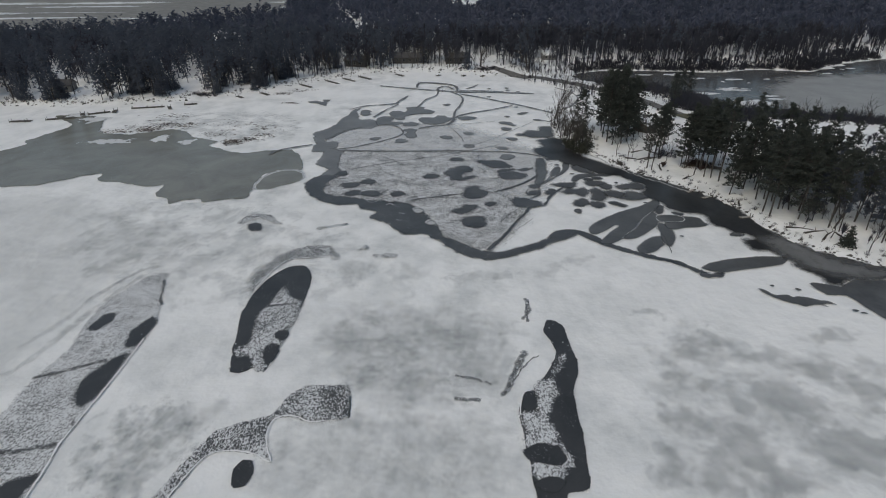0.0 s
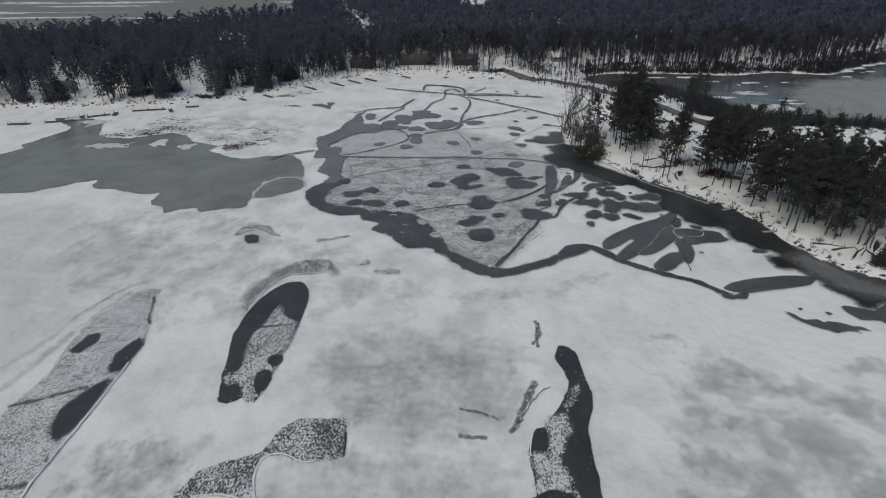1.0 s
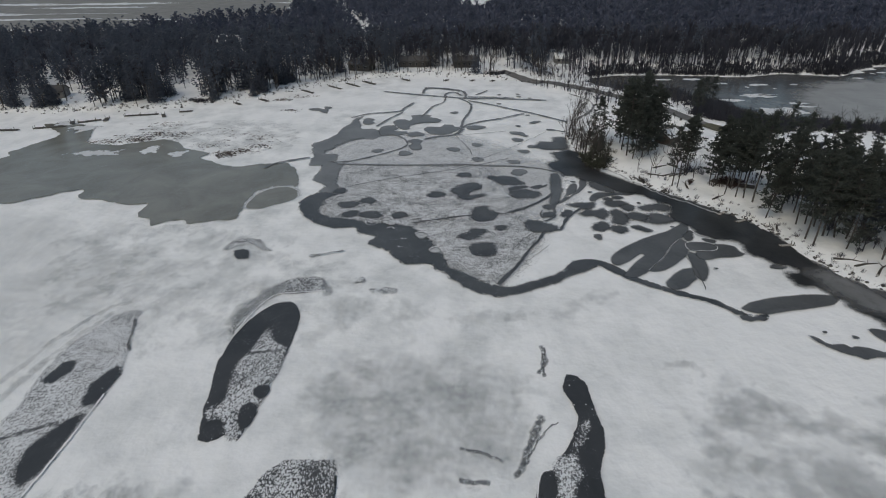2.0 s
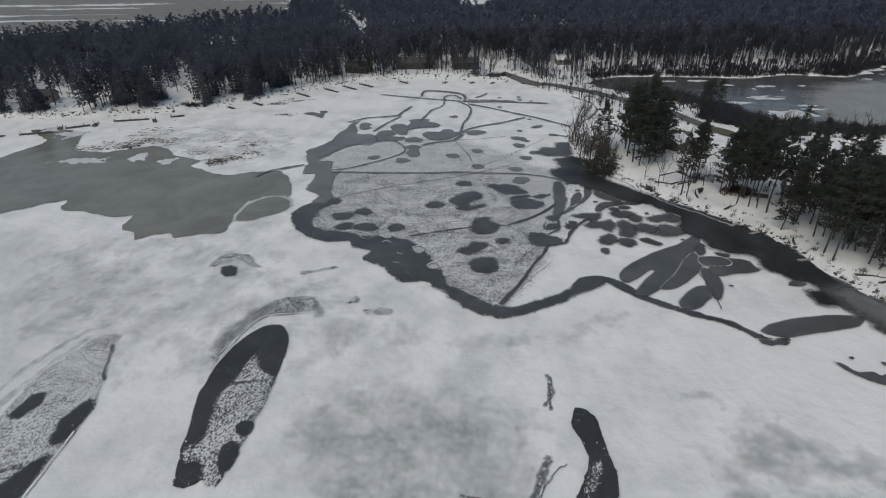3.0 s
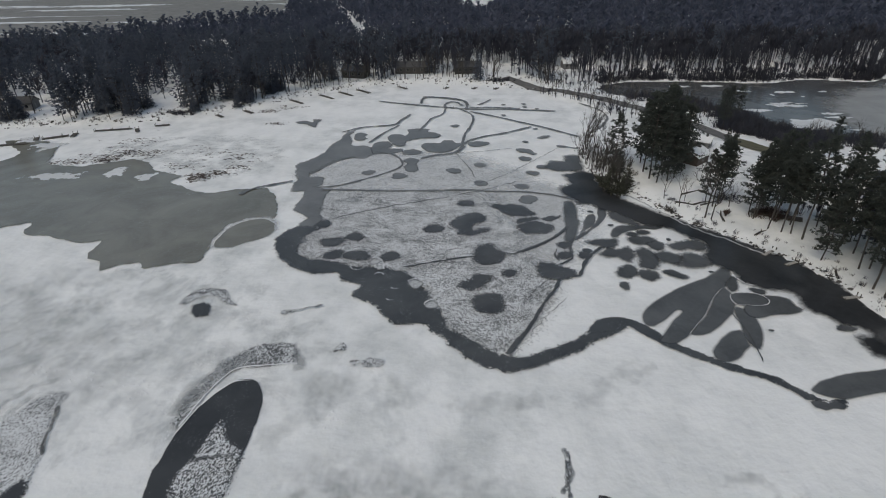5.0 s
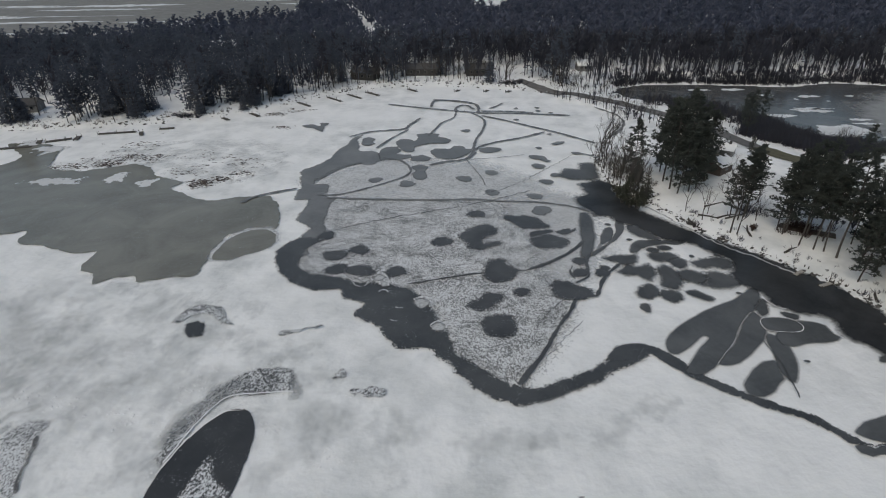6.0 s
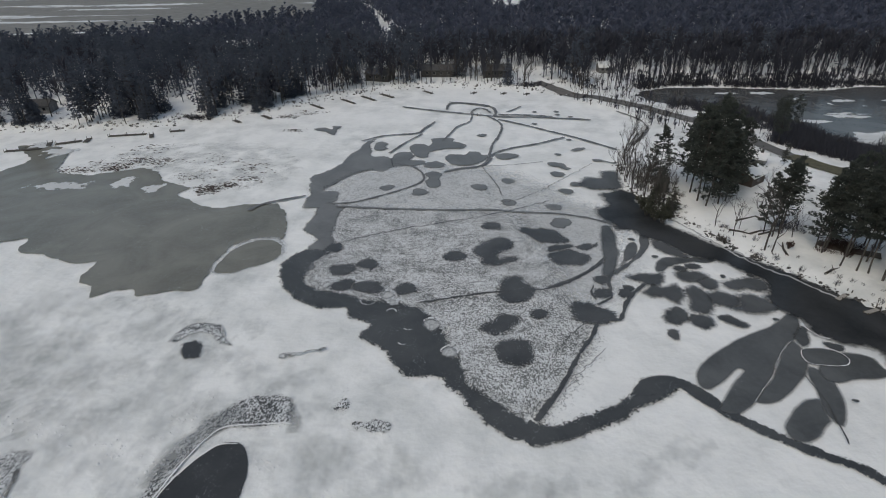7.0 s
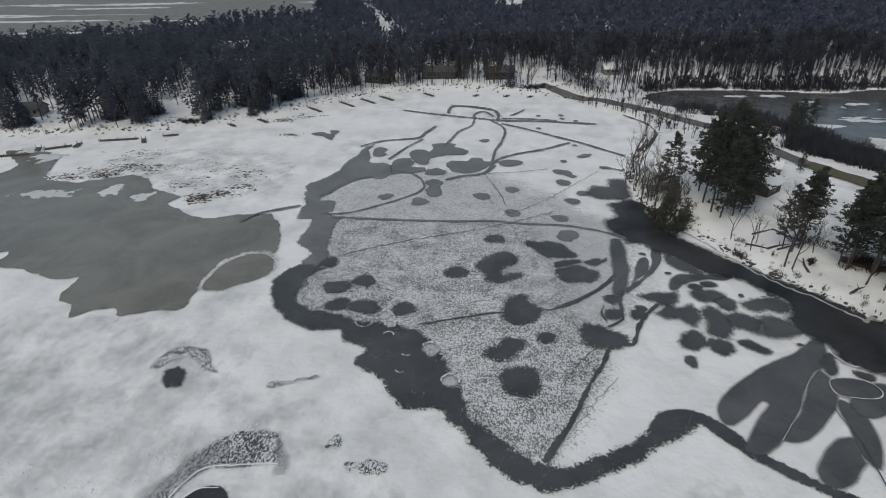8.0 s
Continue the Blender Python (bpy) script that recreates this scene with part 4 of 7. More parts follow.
PINES_EAST = [(62.4, 134.4), (65.3, 133.1), (66.9, 124.8), (66.2, 117.3), (70.6, 120), (72.6, 119), (69.1, 107.8), (69.3, 105.5), (72.9, 108.7), (74.1, 103.2), (82.3, 114.5), (82.3, 111.4), (79.9, 101.3), (89, 109.2), (96.1, 116.1), (96.6, 111.3), (93.4, 99.9), (106.1, 121.2), (92.8, 121.3), (93.2, 128.8), (84.1, 125), (82, 128.9), (106.5, 128.7), (102.7, 132.7), (87.9, 146.4), (96.2, 141.6), (105.1, 143.8), (117, 132.6), (111.4, 117.7), (96.3, 94.9)]
PINES_MORE = [(71.4, 144.3), (70, 139), (68.9, 142.5), (65.1, 132.2), (66, 141.9), (69.9, 136.1), (67.5, 130.5), (75.6, 142.3), (74.2, 150.2), (75.8, 146.7)]
TALL_PINES = [(70.5, 114), (73.5, 112.5), (75, 117), (76.5, 107), (71.8, 125.5), (75.2, 128), (78.5, 121), (79.8, 108.5), (76.8, 112), (82.8, 105), (78, 99), (84.5, 101), (57.5, 141.3), (62.5, 129.3), (64.3, 127.9), (65.8, 127.1), (71.9, 129.3), (72.3, 113.9), (75.0, 110.7)]
PINES_CLUSTER = [(53.1, 156.2), (56.2, 160.3), (55.7, 165.7)]
BARES = [(33.7, 175.2), (35.4, 178.2), (35.6, 173.1), (36.9, 181.3), (36.3, 170.3), (49.2, 141.1), (47.3, 145.4), (52.5, 135.2), (59.2, 139.5), (36.3, 151), (39.7, 149.4), (35.6, 157.2), (35.6, 162.2)]
BARES_EAST = [(53.5, 134.5), (76, 94.9), (78.9, 98.7), (80.2, 89.8), (87.7, 99.9), (74.7, 101.3), (74.7, 107.8), (68.7, 121.5), (84.3, 92.5)]
SHRUBS = [(36.2, 148.5), (35.2, 151), (37.5, 147.4), (35.1, 155), (39.1, 151.2), (46.9, 138.9), (46.3, 139.9), (56.7, 135.4)]
WET_WEST = [(-111.3, 121.1), (-94.2, 121), (-66.4, 104.9), (-49.6, 86.6), (-55.2, 80.6), (-59.3, 70.2), (-60.9, 59.1), (-60.7, 53.3), (-77.5, 59), (-117.3, 103.7)]
WET_CLOUD = [(-83.3, 106.1), (-79.8, 116.6), (-67.6, 121.1), (-51.7, 118), (-41, 114.9), (-23.8, 103.5), (-9.7, 90.5), (-0.7, 83.9), (-3.9, 76.5), (-23.6, 71.4), (-46.3, 69.9), (-72.6, 82.8)]
CRUMBS = [(-49.2, 96.8, 2.53, 1.16), (-36.5, 89.2, 1.91, 1.61), (-34.5, 92.3, 1.42, 1.21), (-43, 84.3, 2.17, 1.07), (-14.9, 79.5, 1.64, 1.13), (-58.9, 87.4, 2.3, 1.28), (-51.7, 86.2, 2.99, 1.18), (-35.3, 82.1, 2.09, 1.93), (-34.2, 100.7, 3.47, 1.16), (-13.1, 89.5, 2.23, 0.83), (-23.1, 83.4, 0.98, 0.74)]
OVAL_SPOTS = [(-25.4, 65.2, 1.1, 1.3), (-25.9, 60.9, 1.25, 2.2), (-29.4, 58.2, 1.4, 1.55)]
VEIL_EAST = [(9, 151.4), (18.3, 153.5), (25.6, 153.2), (29.3, 149.4), (26.5, 138.6), (26, 129.9), (21.2, 119.7), (15.5, 119.5), (15.2, 130.5), (11.3, 139.2)]
FILM_EAST = [(67, 98.3), (69.4, 93.7), (71.4, 89.9), (77.1, 85), (84, 80.5), (74.4, 81.2), (72, 81.5), (69.3, 81.8), (67.8, 84), (66.1, 86.3), (64.9, 89.4), (63.7, 93), (62.7, 95.2)]
RIDGE_A = [(-55.6, 83.7), (-57.9, 76.2), (-59.5, 67.2), (-60.7, 60.1), (-62.2, 55.3)]
RIDGE_B = [(-54.5, 86.6), (-58.3, 82.5), (-60.8, 75.1), (-62.2, 67.5), (-64.3, 61.6)]
WET_MID = [(-19.4, 70.3), (-10.6, 73.5), (7.1, 70.4), (9.2, 59.4), (6, 52.6), (-6.5, 49.5), (-14.5, 53.5), (-18.8, 59.3)]
WET_EAST = [(28.9, 64.6), (38.1, 73.6), (45.9, 64.7), (64.1, 62.1), (62.7, 47.2), (51, 36.4), (29.6, 34.3), (22, 37.5), (23.9, 52.7)]
WET_SOUTH = [(-42.1, 43), (-40.5, 50.3), (-33.7, 53.4), (-27.2, 50.4), (-29.7, 45.7), (-31.2, 39.9), (-33.5, 35.7), (-38.8, 36.3)]
WET_NORTH = [(-112.5, 170.7), (-112, 187.6), (-98.7, 198.9), (-67.8, 202.4), (-50.1, 186.4), (-46.3, 166.6), (-57.3, 160.9), (-72.6, 164), (-92.4, 171.6)]
WEEDS = [(-110.8, 174.8, 6.26, 5.9), (-101.3, 177.2, 4.72, 3.89), (-98.1, 182.4, 4.85, 4.06), (-89.6, 181.7, 3.19, 3.92), (-68, 162.7, 3.04, 3.29), (-62.9, 165.3, 2.8, 2.23), (-60.4, 169.6, 2.87, 2.33), (-76.9, 170.1, 5.13, 4.13), (-73.8, 182.2, 7.87, 6.57), (-101.3, 193, 10.33, 8.01), (-61.1, 178.4, 6.08, 5.19), (-62, 212.7, 2.21, 1.87), (-64.3, 234.5, 5.73, 3.07), (-70.7, 229.5, 3.22, 2.23)]
WET_TIP = [(-2.5, 82.8), (4.3, 85.8), (13.7, 85.3), (23.0, 90.7), (28.6, 90.2), (26.1, 84.7), (16.9, 80.7), (-0.4, 78.9)]
WET_NEAR = [(-21.4, 45.6), (-13.6, 48.4), (-2.1, 47.9), (7.6, 46.6), (7.6, 37.1), (-5.3, 35.8), (-20.3, 35.7)]
WET_HOLLOW = [(-45.5, 42.9), (-44.4, 49.2), (-39.8, 51.7), (-30.1, 50.2), (-29.0, 43.8), (-31.6, 39.1), (-32.3, 35.6), (-40.2, 35.6)]
SMEARS = []
SMEARS.append((1.3, [(-35.1, 79.5), (-34.3, 84.6), (-32.1, 88.3), (-28.8, 91.4)]))
SMEARS.append((0.8, [(-23.3, 92.2), (-22.3, 90.4), (-21.4, 88.6)]))
FINE_CRACKS = []
FINE_CRACKS.append((0.5, [(13.5, 74.8), (12.8, 72.1), (12.8, 70.2), (12.9, 68.3)]))
SOAKED_EAST = [(45.2, 51.3, 3.98, 3.43), (43.7, 60.1, 6.43, 1.64), (51.9, 57.8, 3.9, 1.62), (48.2, 43.7, 5.88, 2.93), (35.7, 43.6, 3.94, 3.64), (38.3, 64.7, 2.12, 1.76), (32.2, 59.5, 1.2, 1.29), (33.6, 54.9, 1.9, 1.88), (29.1, 48.8, 1.27, 2), (31.9, 47, 1.72, 2.42), (25.3, 41.9, 1.93, 2.07), (30.1, 39.7, 1.87, 2.39), (58.5, 64.7, 3.36, 1.44), (55.6, 52.9, 2.94, 2.74), (33.4, 70.4, 1.8, 1.13), (34.7, 62, 1.65, 1.1), (37.2, 52.8, 2.22, 1.59), (36.6, 39, 3.68, 2.03)]
SOAKED_MID = [(-14.8, 64.5, 3.46, 3.07), (-7.6, 61.8, 5.02, 3.65), (0.7, 64.5, 4.3, 3.84), (4.7, 58.2, 3.2, 2.62), (-3.9, 54.7, 4.62, 2.42), (-11.2, 56.9, 3.17, 2.11), (2.6, 51.3, 1.62, 0.51), (-10.1, 68.8, 3.61, 1.81), (9.4, 65.9, 1.74, 1.7), (-10.8, 49, 1.44, 2.91), (-4.8, 45.8, 1.03, 1.76), (-2.1, 46.7, 1.25, 0.9)]
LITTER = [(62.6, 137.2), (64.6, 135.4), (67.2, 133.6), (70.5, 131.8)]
VERGE = [(79.4, 184.8), (81, 181.2), (83.4, 176.8), (86.4, 171.8), (91, 167.2)]
ROAD_SIDE = [(80, 197.5), (83.5, 191), (87.5, 187), (91, 182), (95, 173.5), (106, 178), (103, 190), (97, 203), (91, 214), (85, 206)]
ROAD_BRUSH = (17.7, 273.1)
LONE_PINE = (41.7, 167.8)
ROUND_PINE = (74.8, 178.1)
BROWN_BRUSH = (66, 135.5)
GREY_BRUSH = (59.8, 143.3)
SHORE_MOUND = (-100.5, 225.0)
COTTAGE = (-163.3, 229.6)
BROWN_TREES = [(34.5, 174.5), (34.6, 170.2), (35.8, 176.7), (35, 167.6), (35.8, 181.3), (35.4, 172), (35.2, 165.3), (37.5, 174.6), (37.2, 168.6), (36.8, 163.2), (34.6, 163.1), (33.2, 253.2), (35.8, 249.9), (38.5, 248.2), (38, 157.3), (40.9, 245), (55.1, 236), (56.9, 234.6)]
MARSH_EDGE = [(-274, 355), (-251, 372), (-227, 396), (-210, 441), (-178, 468), (-138, 486), (-114, 501)]
STAKES = [(-4.4, 230.9), (-3, 230.9), (-1.8, 230.9)]

LAKE = [(-900, -600), (-900, 60)] + FAR_SHORE + EAST_SHORE + [(150, 30), (260, -150), (300, -600)]
BACK_LAKE = BACK_FAR + [(420, 330), (700, 340), (700, 60), (300, 110)] + BACK_NEAR[::-1]
MARSH = [(-1600, 300), (-420, 320)] + MARSH_EDGE[:6] + [(-190, 700), (-420, 1500), (-1600, 1600)]


def land_height(x, y):
    """The height of the ground over the lake."""
    x, y = np.asarray(x, float), np.asarray(y, float)
    wet = in_poly(x, y, LAKE) | in_poly(x, y, BACK_LAKE) | in_poly(x, y, MARSH)
    d = np.minimum(away(x, y, LAKE, True), away(x, y, BACK_LAKE, True))
    d = np.minimum(d, away(x, y, MARSH, True))
    roll = np.sin(x * 0.031 + 1.3) * np.sin(y * 0.027) + 0.5 * np.sin(x * 0.083 + y * 0.061)
    rise = 0.9 * (1 - np.exp(-d / 1.8)) + 2.2 * (1 - np.exp(-d / 45)) + 0.35 * roll * np.clip(d / 20, 0, 1)
    far = np.clip((y - 520) / 700, 0, 1) * np.clip((x + 60) / 300, 0, 1)
    rise = rise + 26 * far * far
    rip = 0.05 * np.sin(x * 0.21 + 0.7 * np.sin(y * 0.13)) + 0.05 * np.sin(y * 0.17 + x * 0.05)
    return np.where(wet, -0.06 + 0.4 * np.clip(rip, -0.13, 0.12), rise + 0.2 * rip)


# ---- ground ----
def build_ground():
    gx = np.unique(np.concatenate([np.arange(-180, 181, 2.5), np.linspace(-400, 400, 81), np.linspace(-1200, 1200, 61), np.linspace(-4500, 4500, 31)]))
    gy = np.unique(np.concatenate([np.arange(20, 311, 2.5), np.linspace(-60, 520, 80), np.linspace(-800, 1600, 81), np.linspace(-3000, 4800, 31)]))
    X, Y = np.meshgrid(gx, gy)
    Z = land_height(X, Y)
    nx, ny = len(gx), len(gy)
    i = (np.arange(ny - 1)[:, None] * nx + np.arange(nx - 1)[None, :]).ravel()
    faces = np.concatenate([np.stack([i, i + 1, i + nx + 1], 1), np.stack([i, i + nx + 1, i + nx], 1)])
    ob = link("ground", raw_mesh("ground", np.stack([X, Y, Z], -1).reshape(-1, 3), faces, True), M_SNOW)
    tagged(ob, "white wind-blown snow over lake ice and shores", "snow", kind="structure")


build_ground()

# ---- ice on the lake ----
ice_patch("wet_snow", WET_WEST, M_MILK, "smooth pale grey wet snow on the lake", 5, 2, 2.5)
ice_patch("wet_snow", WET_MID, M_WET, "soft grey soaked snow on the lake", 3, 1, 2)
ice_patch("wet_snow", WET_EAST, M_WET_BLOTCH, "soft grey soaked snow on the lake", 4, 1, 2)
ice_patch("wet_snow", WET_SOUTH, M_WET_BLOTCH, "soft grey soaked snow on the lake", 2, 1, 2)
ice_patch("wet_snow", WET_CLOUD, M_CLOUD, "soft clouded grey snow on the lake", 6, 2, 2.5)
ice_patch("wet_snow", WET_TIP, M_CLOUD, "soft clouded grey snow on the lake", 4, 1, 2)
ice_patch("wet_snow", WET_NEAR, M_WET, "soft grey soaked snow on the lake", 4, 1, 2)
ice_patch("wet_snow", WET_HOLLOW, M_HOLLOW, "blotched dark soaked snow beside bare ice", 3, 1, 2)
for spots, mat in ((SOAKED_EAST, M_SOAK), (SOAKED_MID, M_STREAK)):
    merged_spots("soaked_snow", spots, mat, "soft grey blots of soaked snow", 1.6, 3.0, 0.7, 0.22)
LEVEL[0] += 0.044
ice_patch("wet_snow", WET_NORTH, M_WET_BLOTCH, "soft grey soaked snow on the lake", 4, 1, 2)
ice_patch("slush_pond", POND, M_POND, "wide smooth sheet of grey-green slush ice", 0.35, 0.7)
ice_patch("oval_rim", [(-42.9 + 1.09 * (x + 42.8), 127.7 + 1.08 * (y - 127.5)) for x, y in POND_OVAL], M_VEIL, "pale frosted rim round an oval of ice", 0.8, 0.5)
ice_patch("slush_oval", POND_OVAL, M_POND, "dark oval of refrozen grey ice", 0.3, 0.3)
merged_spots("snow_island", POND_SNOW, M_FLOE, "small white snow islands in grey slush", 0.9, 2.2, 0.35, 0.3)
ice_patch("thin_snow", GREY_VEIL, M_VEIL, "thin grey snow over smooth ice", 5, 1.5, 1.5)
ice_patch("speckled_ice", SPECKLE, M_SPECKLE, "grey ice speckled with small snow grains", 4, 1.2, 1.0)
ice_patch("thin_snow", VEIL_EAST, M_BLOWN, "thin white snow blown over speckled ice", 5, 1.5, 1.5)
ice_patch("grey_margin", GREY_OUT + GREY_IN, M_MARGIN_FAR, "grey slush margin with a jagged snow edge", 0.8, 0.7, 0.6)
ice_patch("dark_margin", MARGIN_OUT + MARGIN_OUT_EAST[:-7] + MARGIN_IN_EAST[-5:] + MARGIN_IN, M_MARGIN, "dark slush margin with a jagged snow edge", 1.0, 0.7, 0.6)
ice_patch("dark_margin", MARGIN_OUT_EAST[-9:] + MARGIN_IN_EAST[:-3], M_MARGIN, "thin dark slush margin along the snow", 0.5, 0.3, 0.6)
for shape in (LEAF_A, LEAF_B, BAND_N, TAIL_EAST):
    ice_patch("slush_band", shape, M_PETAL, "leaf-shaped band of wet grey ice", 0.9, 0.3)
for shape in (PETAL_A, PETAL_C, PETAL_E, PETAL_F, PETAL_G):
    ice_patch("ice_petal", shape, M_PETAL, "petal-shaped tongue of wet grey ice", 0.6, 0.12, group="ice petals")
for shape, mat in ((LONG_EAST, M_PETAL), (STREAK_EAST, M_SLICK), (STREAK_END, M_SLICK)):
    ice_patch("slush_streak", shape, mat, "long streak of wet grey ice in snow", 0.45, 0.12, 0.35)
ice_patch("channel_ice", CHANNEL, M_WATER, "dark smooth channel of thin ice along the shore", 1.8, 0.6)
_ledge = EAST_SHORE[9:15]
_shelf = [(x + 1.5 * ny, y - 1.5 * nx) for x, y, nx, ny in ((p[0], p[1], (q[0] - p[0]) / math.dist(p, q), (q[1] - p[1]) / math.dist(p, q)) for p, q in zip(_ledge, _ledge[1:]))]
ice_track("shelf_ice", [(2 * x - u, 2 * y - v) for (x, y), (u, v) in zip(_ledge, _shelf)] if _shelf[3][0] > _ledge[3][0] else _shelf, 0.55, M_SHELF, "broken pale shelf of ice along the bank", "shelf ice", 0.5)
ice_patch("slush_lobe", LOBE_EAST, M_SLICK, "dark lobe of wet ice beside the channel", 0.5, 0.15)
ice_patch("channel_film", FILM_EAST, M_HAZE, "pale grey film on the channel ice", 3, 1.2)
ice_patch("slush_oval", RING_EAST, M_PETAL, "dark oval of refrozen grey ice", 0.4, 0.1)
for shape in (PETAL_SPOT, PETAL_SPOT_B):
    ice_patch("slush_spot", shape, M_BLUR, "soft dark slush spot among ice petals", 0.5, 0.1, 0.4, group="slush spots", small=True)
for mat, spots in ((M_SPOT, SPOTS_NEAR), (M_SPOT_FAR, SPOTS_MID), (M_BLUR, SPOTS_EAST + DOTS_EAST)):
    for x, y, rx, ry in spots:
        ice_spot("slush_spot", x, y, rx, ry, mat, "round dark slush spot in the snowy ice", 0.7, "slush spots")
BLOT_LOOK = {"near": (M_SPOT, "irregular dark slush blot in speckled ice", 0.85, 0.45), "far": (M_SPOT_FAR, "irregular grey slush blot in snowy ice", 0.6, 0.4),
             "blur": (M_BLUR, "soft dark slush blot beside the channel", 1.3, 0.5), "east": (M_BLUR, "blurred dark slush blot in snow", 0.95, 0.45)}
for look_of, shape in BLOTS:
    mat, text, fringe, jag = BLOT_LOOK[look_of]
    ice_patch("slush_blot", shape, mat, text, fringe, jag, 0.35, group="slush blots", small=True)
LEVEL[0] += 0.044
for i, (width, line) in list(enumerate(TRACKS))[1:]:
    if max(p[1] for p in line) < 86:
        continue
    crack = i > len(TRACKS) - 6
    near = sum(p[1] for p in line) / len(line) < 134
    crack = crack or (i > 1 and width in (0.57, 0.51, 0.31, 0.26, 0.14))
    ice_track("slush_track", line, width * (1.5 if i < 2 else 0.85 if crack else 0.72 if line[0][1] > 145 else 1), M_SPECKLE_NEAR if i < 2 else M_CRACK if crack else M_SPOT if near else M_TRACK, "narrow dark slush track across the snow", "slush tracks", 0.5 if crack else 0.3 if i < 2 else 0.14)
LEVEL[0] += 0.044
for line, width in ((RING_EAST + RING_EAST[:2], 0.15), (SEAM_EAST, 0.09), (LEDGE_EAST, 0.22)):
    ice_track("snow_rim", line, width, M_DUST if width < 0.1 else M_RIM, "thin white line of snow between ice sheets", "snow rims", 0.05)
for x, y, r, a0, a1, width in RINGS:
    if width > 0.33:
        ice_spot("snow_disc", x, y, 0.75 * r, 0.85 * r, M_VEIL, "small pale disc of refrozen snow", 0.4, "snow crescents")
    line = [(x + r * math.cos(radians(a0 + (a1 - a0) * k / 7)), y + 1.2 * r * math.sin(radians(a0 + (a1 - a0) * k / 7))) for k in range(8)]
    ice_track("snow_crescent", line, width, M_DUST, "small pale crescent of refrozen snow on slush", "snow crescents")
LEVEL[0] = 0.03
for line, width in ((RIDGE_A, 1.8), (RIDGE_B, 1.5)):
    ice_track("soaked_band", line, width, M_STREAK, "thin grey line between drifted snow ridges", "soaked lines", 0.5)
ice_patch("dusted_strip", STRIP_WEST, M_DUST, "long strip of ice dusted with snow", 0.8, 0.4)
for shape in (STRIP_DARK_A, STRIP_DARK_B, STRIP_DARK_C, STRIP_DARK_D):
    ice_patch("black_ice", shape, M_DARK, "bare patch of black ice", 1.0, 0.3, group="black ice patches")
ice_patch("black_ice", OVAL_DARK, M_DARK, "long oval of bare black ice", 0.2, 0.3, group="black ice patches")
ice_patch("dusted_strip", [(x - 0.5 if x > -27 else x, y) for x, y in OVAL_SPECKLE], M_SPECKLE_NEAR, "ice dusted with snow grains", 0.8, 0.4)
ice_patch("dusted_strip", ARC_SPECKLE, M_SPECKLE_NEAR, "curved strip of ice dusted with snow", 0.6, 0.4)
ice_patch("dusted_strip", STRIP_SOUTH, M_SPECKLE_NEAR, "winding strip of ice dusted with snow", 0.35, 0.3)
ice_patch("black_ice", STRIP_SOUTH_DARK, M_MOTTLE, "bare patch of black ice", 1.2, 0.3, group="black ice patches")
ice_patch("black_ice", HOLE_SOUTH, M_DARK, "small bare patch of black ice", 0.15, 0.15, group="black ice patches")
ice_patch("black_ice", SLIPPER, M_DARK, "long curved patch of bare black ice", 0.2, 0.25, group="black ice patches")
ice_patch("dusted_strip", SLIPPER_SPECKLE, M_DUST, "ice dusted with snow grains", 2.4, 1.0)
ice_patch("black_ice", HOLE_WEST, M_SPOT, "small bare patch of black ice", 0.5, 0.4, 0.3, group="black ice patches")
ice_patch("dusted_strip", HOLE_ARC, M_SPECKLE_NEAR, "curved strip of grainy dark slush", 0.35, 0.3)
for x, y, rx, ry in HOLES_WEST:
    ice_spot("slush_pit", x, y, 1.35 * rx, 1.45 * ry, M_SPECKLE_NEAR, "small pit of grainy dark slush", 0.8, "slush pits", wild=0.9)
for x, y, rx, ry in SLIPPER_SPOTS + OVAL_SPOTS:
    ice_spot("black_ice", x, y, rx, ry, M_DARK, "small bare patch of black ice", 0.35, "black ice patches")

for i, (width, line) in enumerate(TRACKS):
    if max(p[1] for p in line) < 86:
        ice_track("slush_track", line, 1.5 * width, M_CRACK, "narrow dark slush track across the snow", "slush tracks", 0.25)


# smears paint the drift's shadow along the curved strip onto the soaked snow
for width, line in SMEARS:
    ice_track("soaked_band", line, 2.2 * width, M_SMEAR, "soft grey smear of painted drift shade and soaked snow", "soaked lines", 0.9)
for width, line in FINE_CRACKS:
    ice_track("slush_track", line, 1.2 * width, M_CRACK, "fine dark crack in the snow", "slush tracks", 0.3)


